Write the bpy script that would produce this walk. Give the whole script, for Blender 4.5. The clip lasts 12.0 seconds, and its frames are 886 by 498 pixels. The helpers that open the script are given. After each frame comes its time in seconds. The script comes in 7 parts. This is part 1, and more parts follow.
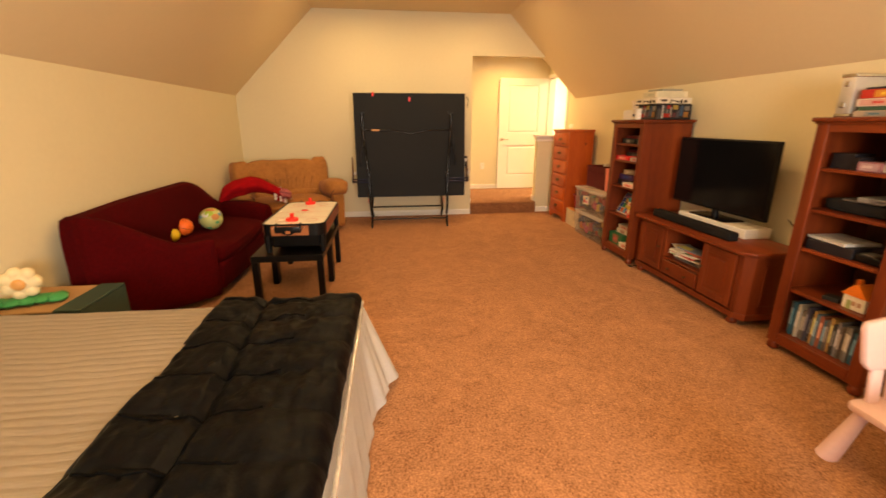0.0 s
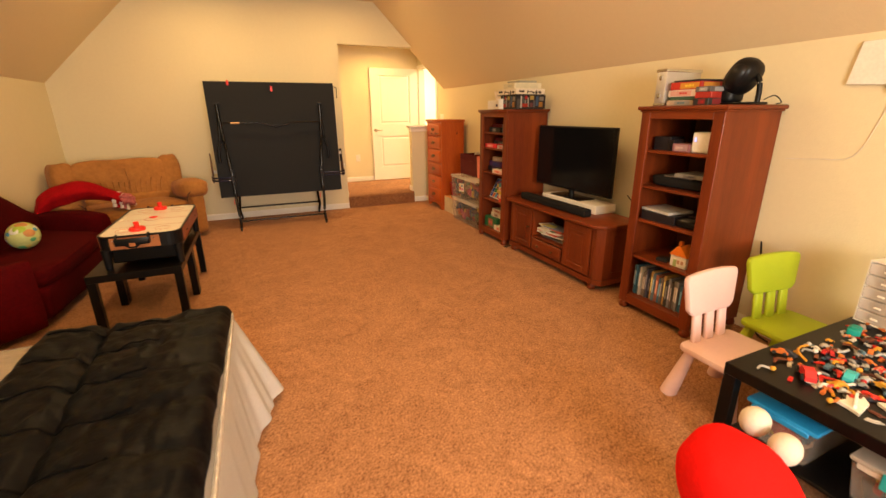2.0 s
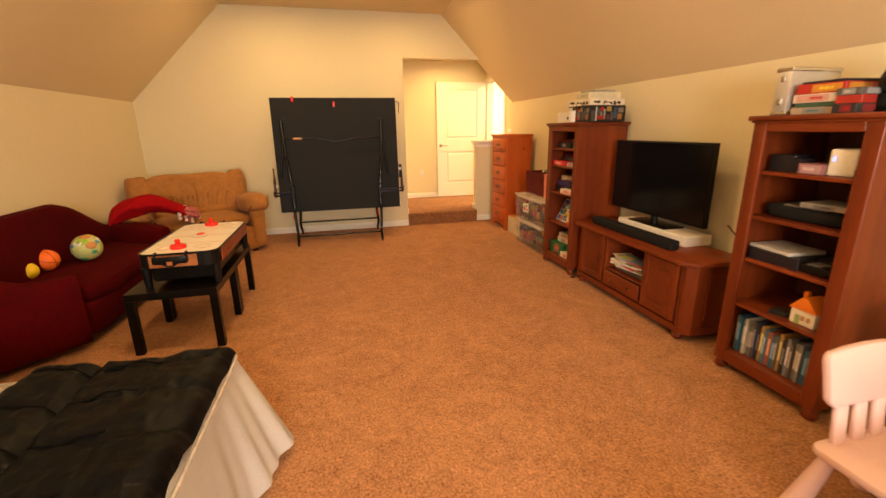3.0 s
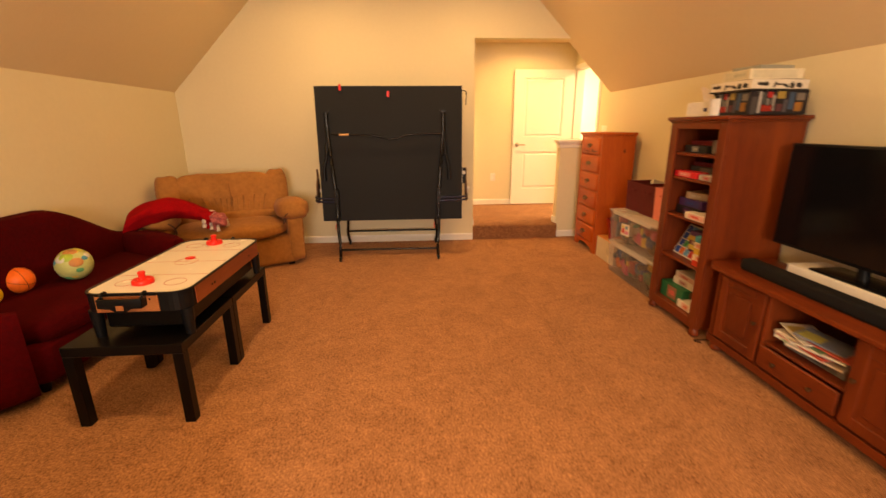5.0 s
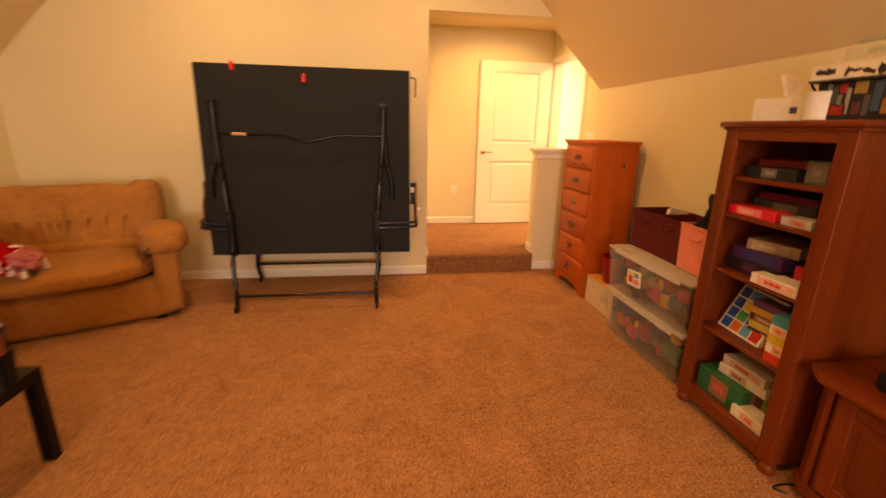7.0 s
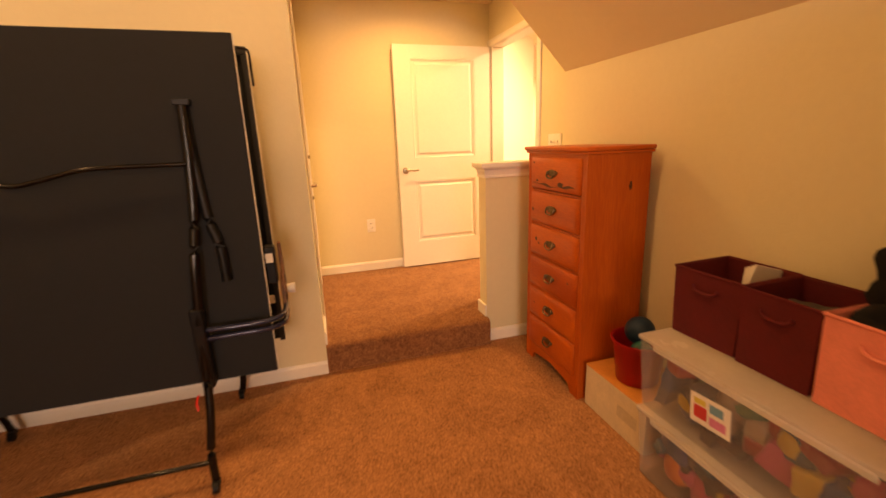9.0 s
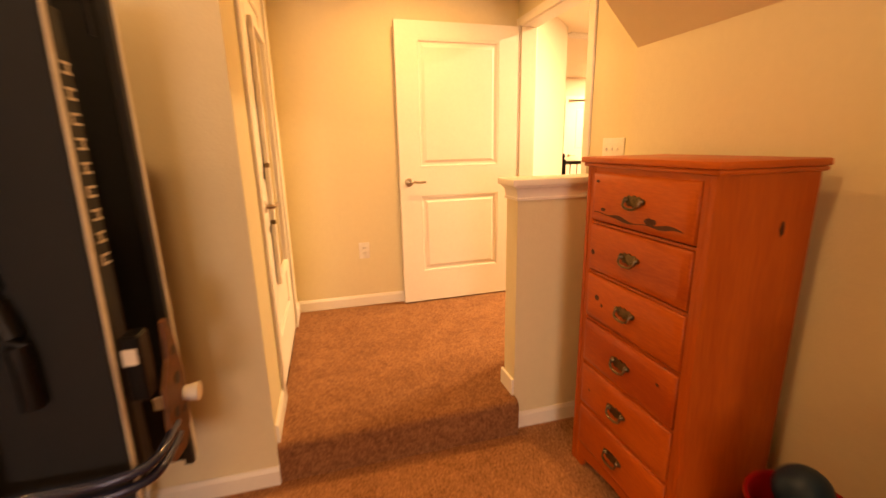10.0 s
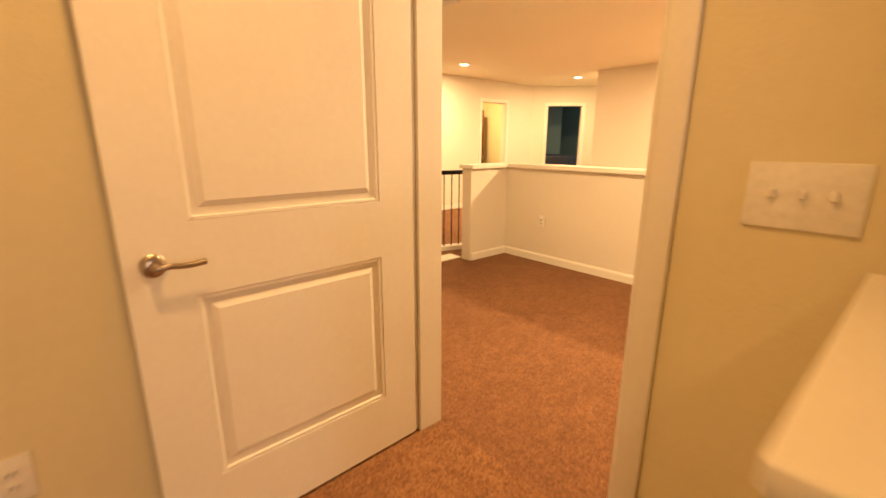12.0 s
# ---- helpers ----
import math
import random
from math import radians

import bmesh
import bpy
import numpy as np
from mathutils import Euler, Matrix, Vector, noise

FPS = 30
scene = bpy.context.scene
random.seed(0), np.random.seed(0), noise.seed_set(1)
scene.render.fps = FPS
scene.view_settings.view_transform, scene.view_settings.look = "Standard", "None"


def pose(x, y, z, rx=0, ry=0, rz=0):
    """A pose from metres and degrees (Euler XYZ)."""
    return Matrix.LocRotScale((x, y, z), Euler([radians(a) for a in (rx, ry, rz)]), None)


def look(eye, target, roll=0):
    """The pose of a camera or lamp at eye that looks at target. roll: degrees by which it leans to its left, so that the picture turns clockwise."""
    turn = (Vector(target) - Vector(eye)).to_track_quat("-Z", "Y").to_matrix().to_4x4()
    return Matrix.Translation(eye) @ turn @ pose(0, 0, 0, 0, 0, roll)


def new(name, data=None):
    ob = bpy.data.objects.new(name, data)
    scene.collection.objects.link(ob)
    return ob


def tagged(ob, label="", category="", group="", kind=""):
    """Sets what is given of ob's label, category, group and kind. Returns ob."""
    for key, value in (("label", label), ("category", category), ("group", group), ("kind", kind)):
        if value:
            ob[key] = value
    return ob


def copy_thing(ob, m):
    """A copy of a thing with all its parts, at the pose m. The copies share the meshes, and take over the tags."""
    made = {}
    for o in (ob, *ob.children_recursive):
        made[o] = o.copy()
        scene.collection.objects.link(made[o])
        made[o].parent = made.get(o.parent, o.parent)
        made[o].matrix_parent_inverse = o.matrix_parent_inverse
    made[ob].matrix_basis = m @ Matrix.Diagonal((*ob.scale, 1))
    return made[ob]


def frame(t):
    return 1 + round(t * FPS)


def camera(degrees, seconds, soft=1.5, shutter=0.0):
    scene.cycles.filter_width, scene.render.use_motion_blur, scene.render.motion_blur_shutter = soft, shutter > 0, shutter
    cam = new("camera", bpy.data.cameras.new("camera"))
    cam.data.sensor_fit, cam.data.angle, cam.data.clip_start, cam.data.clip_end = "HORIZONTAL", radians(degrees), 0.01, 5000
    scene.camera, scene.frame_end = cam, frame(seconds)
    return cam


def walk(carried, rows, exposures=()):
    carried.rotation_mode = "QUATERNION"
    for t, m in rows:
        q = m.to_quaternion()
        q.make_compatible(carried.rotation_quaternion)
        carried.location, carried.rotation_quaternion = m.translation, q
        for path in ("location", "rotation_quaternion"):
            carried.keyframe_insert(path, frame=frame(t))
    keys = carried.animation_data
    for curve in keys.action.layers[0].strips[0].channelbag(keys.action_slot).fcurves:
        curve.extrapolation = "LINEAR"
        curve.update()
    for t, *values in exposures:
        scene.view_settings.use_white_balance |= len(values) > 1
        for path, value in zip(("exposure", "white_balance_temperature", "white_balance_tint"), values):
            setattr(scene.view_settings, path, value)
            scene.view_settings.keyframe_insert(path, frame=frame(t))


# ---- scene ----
import itertools
cam = camera(92.3, 12.0, shutter=0.5)
METRES, EYE, TILT, LEAN, TURN = 7.8, 1.5, 0.0, 0.0, -8.7
PATH = [
    (0, (1.017, 0.755, 1.431), (1.254, 2.657, 0.862), 0.0),
    (0.5, (1.01, 0.738, 1.439), (1.43, 2.614, 0.888), -0.7),
    (1, (1.004, 0.724, 1.442), (1.51, 2.572, 0.869), 0.2),
    (1.5, (0.997, 0.724, 1.439), (1.645, 2.52, 0.843), -0.0),
    (2, (1.057, 0.785, 1.429), (1.802, 2.538, 0.82), -0.5),
    (2.5, (1.236, 0.96, 1.429), (1.834, 2.796, 0.909), 0.6),
    (3, (1.326, 1.133, 1.418), (1.77, 3.006, 0.876), -0.9),
    (3.2, (1.321, 1.23, 1.43), (1.771, 3.089, 0.845), -1.4),
    (4.8, (1.59, 2.069, 1.408), (1.782, 3.986, 0.869), -1.2),
    (5, (1.595, 2.191, 1.407), (1.711, 4.11, 0.854), -0.4),
    (5.5, (1.574, 2.49, 1.425), (1.645, 4.427, 0.931), 1.6),
    (6, (1.606, 2.789, 1.401), (1.637, 4.722, 0.887), -1.1),
    (6.5, (1.76, 3.112, 1.427), (1.821, 5.049, 0.929), -0.0),
    (7, (1.863, 3.46, 1.398), (2.147, 5.364, 0.856), 1.3),
    (7.2, (1.896, 3.603, 1.414), (2.259, 5.491, 0.864), -1.0),
    (8.8, (2.272, 4.813, 1.386), (2.772, 6.683, 0.881), -2.0),
    (9, (2.335, 4.976, 1.387), (2.882, 6.835, 0.894), -2.1),
    (9.5, (2.504, 5.391, 1.397), (2.935, 7.274, 0.877), -1.4),
    (10, (2.598, 5.832, 1.39), (3.092, 7.711, 0.915), -1.2),
    (10.5, (2.708, 6.286, 1.345), (3.307, 8.125, 0.834), -0.2),
    (11, (2.832, 6.758, 1.36), (3.441, 8.589, 0.833), 0.1),
    (11.5, (2.912, 7.248, 1.397), (3.926, 8.906, 0.925), -1.1),
    (12, (3.042, 7.664, 1.441), (4.317, 9.125, 0.954), 0.2),
]
walk(cam, [(t, look(eye, target, roll)) for t, eye, target, roll in PATH],
     [(0, -0.05, 6500, 9), (3.2, -0.05, 6600, 10), (5.0, -0.08, 7200, 17), (7.0, -0.24, 7800, 24), (9.0, -0.36, 7900, 27), (10.0, -0.42, 7900, 28), (11.0, -0.88, 7900, 28), (11.5, -1.12, 7600, 24), (12.0, -1.17, 7300, 22)])

# world and light
world = bpy.data.worlds.new("world")
scene.world = world
world.use_nodes = True
wn = world.node_tree.nodes
sky = wn.new("ShaderNodeTexSky")
sky.sky_type = "NISHITA"
sky.sun_disc = False
sky.sun_elevation, sky.sun_rotation = radians(35), radians(160)
world.node_tree.links.new(sky.outputs["Color"], wn["Background"].inputs["Color"])
wn["Background"].inputs["Strength"].default_value = 0.1
scene.view_settings.exposure = 0.0

CEIL, KNEE, XL, XR, YE, YB = 2.95, 1.80, -1.12, 4.00, 7.50, -1.60
STEP, XA0, XA1, YA, CEILA = 0.18, 2.30, 4.06, 9.04, 2.60
WARM = (1.0, 0.60, 0.23)


def area(name, m, w, h, power, color, shape="RECTANGLE", spread=180):
    lamp = bpy.data.lights.new(name, "AREA")
    lamp.shape, lamp.size, lamp.size_y = shape, w, h
    lamp.energy, lamp.color, lamp.spread = power, color, radians(spread)
    ob = new(name, lamp)
    ob.matrix_world = m
    return ob


# daylight through the window behind the walk's start
area("window_light", look((1.45, YB + 0.02, 1.45), (1.45, 5, 1.2)), 1.7, 1.25, 225, (1.0, 0.89, 0.77))
CANS = [(2.24, 6.50), (0.70, 6.50), (2.20, 3.60), (0.70, 3.60), (2.20, 0.9), (0.70, 0.9)]
for i, (cx, cy) in enumerate(CANS):
    area("can_light", look((cx, cy, CEIL - 0.012), (cx, cy, 0)), 0.13, 0.13, 18, WARM, "DISK", 176)
area("alcove_light", look((3.2, 8.3, CEILA - 0.012), (3.2, 8.3, 0)), 0.14, 0.14, 26, (1.0, 0.57, 0.18), "DISK", 160)
# the last two stand out of view, added to brighten the hall
HALL_CANS_AND_FILL = [(8.0, 12.85, 150), (10.5, 12.4, 120), (5.3, 8.6, 165), (8.6, 8.8, 520)]
for cx, cy, power in HALL_CANS_AND_FILL:
    area("hall_can_or_fill", look((cx, cy, CEILA + 0.008), (cx, cy, 0)), 0.14, 0.14, power, (1.0, 0.74, 0.38), "DISK", 180)


# materials
def mat(name, color, rough=0.6, metal=0.0, var=0.10, scale=6.0, fine=60.0, bump=0.0, bscale=80.0, stretch=(1, 1, 1), sheen=0.0, coat=0.0, alpha=1.0, trans=0.0, emit=0.0, emit_color=None, spec=0.3):
    m = bpy.data.materials.new(name)
    m.use_nodes = True
    nt = m.node_tree
    n, l = nt.nodes, nt.links
    b = n["Principled BSDF"]
    b.inputs["Roughness"].default_value = rough
    b.inputs["Metallic"].default_value = metal
    b.inputs["Specular IOR Level"].default_value = spec
    b.inputs["Sheen Weight"].default_value = sheen
    b.inputs["Coat Weight"].default_value = coat
    b.inputs["Alpha"].default_value = alpha
    b.inputs["Transmission Weight"].default_value = trans
    if emit:
        b.inputs["Emission Color"].default_value = (*(emit_color or color), 1)
        b.inputs["Emission Strength"].default_value = emit
    tc = n.new("ShaderNodeTexCoord")
    mp = n.new("ShaderNodeMapping")
    mp.inputs["Scale"].default_value = stretch
    l.new(tc.outputs["Object"], mp.inputs["Vector"])
    big = n.new("ShaderNodeTexNoise")
    big.inputs["Scale"].default_value, big.inputs["Detail"].default_value = scale, 3
    small = n.new("ShaderNodeTexNoise")
    small.inputs["Scale"].default_value, small.inputs["Detail"].default_value = fine, 4
    l.new(mp.outputs["Vector"], big.inputs["Vector"])
    l.new(mp.outputs["Vector"], small.inputs["Vector"])
    add = n.new("ShaderNodeMath")
    add.operation = "ADD"
    l.new(big.outputs["Fac"], add.inputs[0])
    l.new(small.outputs["Fac"], add.inputs[1])
    ramp = n.new("ShaderNodeMapRange")
    ramp.inputs["From Min"].default_value, ramp.inputs["From Max"].default_value = 0.6, 1.4
    ramp.inputs["To Min"].default_value, ramp.inputs["To Max"].default_value = 1 - var, 1 + var
    l.new(add.outputs[0], ramp.inputs["Value"])
    vm = n.new("ShaderNodeVectorMath")
    vm.operation = "SCALE"
    vm.inputs[0].default_value = color
    l.new(ramp.outputs[0], vm.inputs["Scale"])
    l.new(vm.outputs[0], b.inputs["Base Color"])
    rr = n.new("ShaderNodeMapRange")
    rr.inputs["To Min"].default_value, rr.inputs["To Max"].default_value = max(rough - 0.08, 0.02), min(rough + 0.08, 1)
    l.new(big.outputs["Fac"], rr.inputs["Value"])
    l.new(rr.outputs[0], b.inputs["Roughness"])
    if bump:
        bn = n.new("ShaderNodeTexNoise")
        bn.inputs["Scale"].default_value, bn.inputs["Detail"].default_value = bscale, 3
        l.new(mp.outputs["Vector"], bn.inputs["Vector"])
        bp = n.new("ShaderNodeBump")
        bp.inputs["Strength"].default_value, bp.inputs["Distance"].default_value = bump, 0.004
        l.new(bn.outputs["Fac"], bp.inputs["Height"])
        l.new(bp.outputs["Normal"], b.inputs["Normal"])
    return m


def wood(name, dark, light, along=(1, 1, 0.08), rough=0.42, ring=9.0, coat=0.08):
    m = mat(name, light, rough, 0, 0.1, bump=0.08, bscale=120, coat=coat)
    nt = m.node_tree
    n, l = nt.nodes, nt.links
    b = n["Principled BSDF"]
    tc = n.new("ShaderNodeTexCoord")
    mp = n.new("ShaderNodeMapping")
    mp.inputs["Scale"].default_value = along
    l.new(tc.outputs["Object"], mp.inputs["Vector"])
    a = n.new("ShaderNodeTexNoise")
    a.inputs["Scale"].default_value, a.inputs["Detail"].default_value, a.inputs["Distortion"].default_value = ring, 6, 1.2
    f = n.new("ShaderNodeTexNoise")
    f.inputs["Scale"].default_value, f.inputs["Detail"].default_value = 140, 3
    l.new(mp.outputs["Vector"], a.inputs["Vector"])
    l.new(mp.outputs["Vector"], f.inputs["Vector"])
    mx = n.new("ShaderNodeMath")
    mx.operation = "MULTIPLY_ADD"
    mx.inputs[1].default_value = 0.35
    l.new(f.outputs["Fac"], mx.inputs[0])
    l.new(a.outputs["Fac"], mx.inputs[2])
    cr = n.new("ShaderNodeValToRGB")
    cr.color_ramp.elements[0].position, cr.color_ramp.elements[1].position = 0.5, 0.85
    cr.color_ramp.elements[0].color, cr.color_ramp.elements[1].color = (*dark, 1), (*light, 1)
    l.new(mx.outputs[0], cr.inputs["Fac"])
    l.new(cr.outputs["Color"], b.inputs["Base Color"])
    return m


def carpet_material(name="carpet_pile", low=(0.165, 0.066, 0.028, 1), high=(0.63, 0.318, 0.152, 1)):
    m = mat(name, (0.30, 0.16, 0.08), 1.0, 0, 0.2, 1.3, 9, spec=0.05, sheen=0.06)
    nt = m.node_tree
    n, l = nt.nodes, nt.links
    b = n["Principled BSDF"]
    tc = n.new("ShaderNodeTexCoord")
    tuft = n.new("ShaderNodeTexNoise")
    tuft.inputs["Scale"].default_value, tuft.inputs["Detail"].default_value, tuft.inputs["Roughness"].default_value = 85, 5, 0.8
    blot = n.new("ShaderNodeTexNoise")
    blot.inputs["Scale"].default_value, blot.inputs["Detail"].default_value, blot.inputs["Distortion"].default_value = 3.4, 5, 1.6
    mid = n.new("ShaderNodeTexNoise")
    mid.inputs["Scale"].default_value, mid.inputs["Detail"].default_value = 26, 3
    for q in (tuft, blot, mid):
        l.new(tc.outputs["Object"], q.inputs["Vector"])
    cr = n.new("ShaderNodeValToRGB")
    e = cr.color_ramp.elements
    e[0].position, e[0].color = 0.40, low
    e[1].position, e[1].color = 0.635, high
    s1 = n.new("ShaderNodeMath")
    s1.operation = "MULTIPLY_ADD"
    s1.inputs[1].default_value = 0.76
    l.new(tuft.outputs["Fac"], s1.inputs[0])
    s2 = n.new("ShaderNodeMath")
    s2.operation = "MULTIPLY_ADD"
    s2.inputs[1].default_value = 0.14
    l.new(mid.outputs["Fac"], s2.inputs[0])
    s3 = n.new("ShaderNodeMath")
    s3.operation = "MULTIPLY"
    s3.inputs[1].default_value = 0.13
    l.new(blot.outputs["Fac"], s3.inputs[0])
    l.new(s3.outputs[0], s2.inputs[2])
    l.new(s2.outputs[0], s1.inputs[2])
    l.new(s1.outputs[0], cr.inputs["Fac"])
    l.new(cr.outputs["Color"], b.inputs["Base Color"])
    bp = n.new("ShaderNodeBump")
    bp.inputs["Strength"].default_value, bp.inputs["Distance"].default_value = 0.7, 0.009
    l.new(s1.outputs[0], bp.inputs["Height"])
    l.new(bp.outputs["Normal"], b.inputs["Normal"])
    return m


M_WALL = mat("wall_paint", (0.73, 0.655, 0.44), 0.75, 0, 0.025, 1.5, 30, 0.25, 90)
M_CEIL = mat("ceiling_paint", (0.75, 0.62, 0.395), 0.85, 0, 0.02, 1.2, 30, 0.3, 70)
M_HALLWALL = mat("hall_paint", (0.74, 0.68, 0.58), 0.75, 0, 0.02, 1.5, 30, 0.2, 90)
M_TRIM = mat("white_trim", (0.82, 0.78, 0.70), 0.4, 0, 0.03, 3, 50)
M_CARPET = carpet_material()
# hall and landing: the room's carpet in darker copies, shade put into the colour
M_CARPETHALLDIM = carpet_material("carpet_pile_hall_dimmed", (0.13, 0.053, 0.026, 1), (0.30, 0.143, 0.070, 1))
M_CARPETLANDDIM = carpet_material("carpet_pile_landing_dimmed", (0.135, 0.053, 0.024, 1), (0.37, 0.178, 0.082, 1))
M_HALLCEIL = mat("hall_ceiling_paint", (0.88, 0.82, 0.68), 0.85, 0, 0.02, 1.2, 30, 0.3, 70)
M_CHERRY = wood("cherry_stained_wood", (0.110, 0.018, 0.004), (0.210, 0.040, 0.0075), ring=5)
M_CHERRYY = wood("cherry_stained_wood_lengthwise", (0.105, 0.017, 0.004), (0.21, 0.039, 0.0075), (1, 0.08, 1), ring=5)
M_CHERRYIN = wood("cherry_back_panel", (0.09, 0.028, 0.009), (0.18, 0.065, 0.02), rough=0.5, coat=0.05)
M_PINE = wood("knotty_pine", (0.34, 0.050, 0.006), (0.56, 0.120, 0.015), ring=2.2)
M_PINEY = wood("knotty_pine_drawer", (0.34, 0.050, 0.006), (0.56, 0.115, 0.014), (1, 0.16, 1), ring=2.6, coat=0.15)
M_KNOT = mat("pine_knot", (0.07, 0.018, 0.006), 0.5)
M_BRASS = mat("antique_brass", (0.15, 0.105, 0.055), 0.35, 0.9, 0.5, 40, 120)
M_NICKEL = mat("brushed_nickel", (0.45, 0.38, 0.30), 0.3, 1.0)
M_BLACKFELT = mat("black_steel", (0.006, 0.006, 0.0065), 0.4, 0.2)
M_STEEL = mat("black_gloss_tube", (0.006, 0.005, 0.0045), 0.2, 0.2, coat=0.15)
M_BLUETUBE = mat("dark_blue_tube", (0.02, 0.028, 0.07), 0.2, 0.4, coat=0.5)
M_CHROME = mat("chrome", (0.7, 0.7, 0.7), 0.15, 1.0)
M_TTUNDER = mat("table_underside", (0.0085, 0.0105, 0.0135), 0.7, 0, 0.12, 2, 40)
M_PIVOT = mat("worn_tan_plate", (0.13, 0.055, 0.022), 0.5, 0.2, 0.5, 22, 60)
M_TTBLACK = mat("table_top_black", (0.02, 0.022, 0.026), 0.5)
M_BLACKLAM = mat("black_laminate", (0.0032, 0.0026, 0.0024), 0.32, 0, 0.15, 3, 50, spec=0.18)
M_BLACKPL = mat("black_plastic", (0.005, 0.005, 0.0055), 0.38, spec=0.2)
M_SCREEN = mat("tv_screen", (0.004, 0.004, 0.005), 0.12)
M_REDPL = mat("red_plastic", (0.75, 0.025, 0.015), 0.35)
M_WHITEPL = mat("white_plastic", (0.8, 0.77, 0.70), 0.4)
M_HOCKTOP = mat("hockey_surface", (0.80, 0.75, 0.66), 0.25, 0, 0.02)
M_OAKVEN = wood("light_wood_print", (0.28, 0.09, 0.028), (0.46, 0.18, 0.06), (1, 0.1, 1))
M_REDVEN = wood("reddish_wood_print", (0.16, 0.035, 0.010), (0.26, 0.062, 0.018), (1, 0.1, 1))
M_MAROON = mat("maroon_chenille", (0.058, 0.0006, 0.0013), 0.95, 0, 0.32, 3, 45, 0.3, 160, spec=0.08)
M_TAN = mat("tan_microfibre", (0.37, 0.165, 0.046), 0.9, 0, 0.22, 5, 30, 0.25, 120, sheen=0.08, spec=0.1)
M_THROW = mat("red_fleece", (0.30, 0.003, 0.006), 0.95, 0, 0.25, 12, 80, 0.5, 120, spec=0.1)
M_FLEECE = mat("white_fleece", (0.75, 0.66, 0.58), 0.95, 0, 0.2, 20, 120, 0.8, 150)
M_DUVET = mat("beige_duvet", (0.54, 0.45, 0.33), 0.9, 0, 0.07, 6, 90, 0.8, 150, stretch=(0.12, 1, 1), sheen=0.1)
M_COMF = mat("black_comforter", (0.0022, 0.0034, 0.0054), 0.42, 0, 0.25, 14, 60, 1.0, 30, spec=0.26)
M_SKIRT = mat("white_cotton", (0.85, 0.83, 0.81), 0.9, 0, 0.05, 6, 90, 0.3, 150)
M_SATIN = mat("silver_satin", (0.72, 0.70, 0.68), 0.15, 0.5, 0.3, 20, 60, 0.8, 40)
M_PINK = mat("pale_pink_plastic", (0.72, 0.50, 0.48), 0.45, 0, 0.04)
M_GREEN = mat("lime_green_plastic", (0.36, 0.45, 0.02), 0.45, 0, 0.04)
M_REDPLUSH = mat("red_plush", (0.74, 0.008, 0.006), 0.9, 0, 0.12, 8, 80, 0.4, 150, spec=0.1)
M_CARD = mat("cardboard", (0.40, 0.24, 0.11), 0.85, 0, 0.1, 5, 60)
M_DARKGREEN = mat("dark_green_card", (0.035, 0.06, 0.045), 0.7)
M_BURG = mat("burgundy_fabric", (0.10, 0.008, 0.010), 0.85, 0, 0.2, 10, 120, 0.5, 250)
M_PINKFAB = mat("pink_fabric", (0.78, 0.26, 0.21), 0.85, 0, 0.12, 10, 120, 0.4, 250)
M_BLACKFAB = mat("black_fabric", (0.005, 0.0045, 0.005), 0.9, 0, 0.2, 10, 100, 0.4, 200)
M_CLEAR = mat("clear_bin_plastic", (0.55, 0.48, 0.42), 0.18, 0, 0.05, alpha=0.14)
M_FROST = mat("frosted_lid_plastic", (0.80, 0.72, 0.64), 0.25, 0, 0.05, alpha=0.42)
M_REDBIN = mat("red_bucket_plastic", (0.30, 0.008, 0.010), 0.35)
M_BALLBLUE = mat("dark_blue_rubber", (0.01, 0.03, 0.06), 0.4)
M_PAPER = mat("white_paper", (0.75, 0.70, 0.62), 0.8)
M_LAMP = mat("lit_diffuser", (1.0, 0.9, 0.75), 0.5, emit=30.0, emit_color=(1.0, 0.82, 0.6))
M_PALETTE = {}


def paint(r, g, b, rough=0.45):
    key = (round(r, 2), round(g, 2), round(b, 2))
    if key not in M_PALETTE:
        M_PALETTE[key] = mat("coloured_print", (r, g, b), rough, 0, 0.12, 12, 60)
    return M_PALETTE[key]


# shapes
def box(bm, x0, y0, z0, x1, y1, z1, bev=0.0, seg=1):
    vs = [bm.verts.new(p) for p in itertools.product((x0, x1), (y0, y1), (z0, z1))]
    fs = [bm.faces.new([vs[i] for i in f]) for f in ((0, 1, 3, 2), (4, 6, 7, 5), (0, 4, 5, 1), (2, 3, 7, 6), (0, 2, 6, 4), (1, 5, 7, 3))]
    if bev > 0:
        es = {e for f in fs for e in f.edges}
        bmesh.ops.bevel(bm, geom=list(es), offset=bev, segments=seg, affect="EDGES", profile=0.5)
    return vs


def open_box(bm, x0, y0, z0, x1, y1, z1, t, taper=0.0):
    """A box open at the top, with walls t thick, as one closed shell."""
    def ring(i, z, k=0.0):
        return [bm.verts.new(q) for q in ((x0 + i + k, y0 + i + k, z), (x1 - i - k, y0 + i + k, z), (x1 - i - k, y1 - i - k, z), (x0 + i + k, y1 - i - k, z))]
    a, b, c, d = ring(0, z0, taper), ring(0, z1), ring(t, z1), ring(t, z0 + t, taper)
    fs = [bm.faces.new(a[::-1]), bm.faces.new(d)]
    for r, s in ((a, b), (b, c), (c, d)):
        fs += [bm.faces.new((r[k], r[(k + 1) % 4], s[(k + 1) % 4], s[k])) for k in range(4)]
    bmesh.ops.recalc_face_normals(bm, faces=fs)


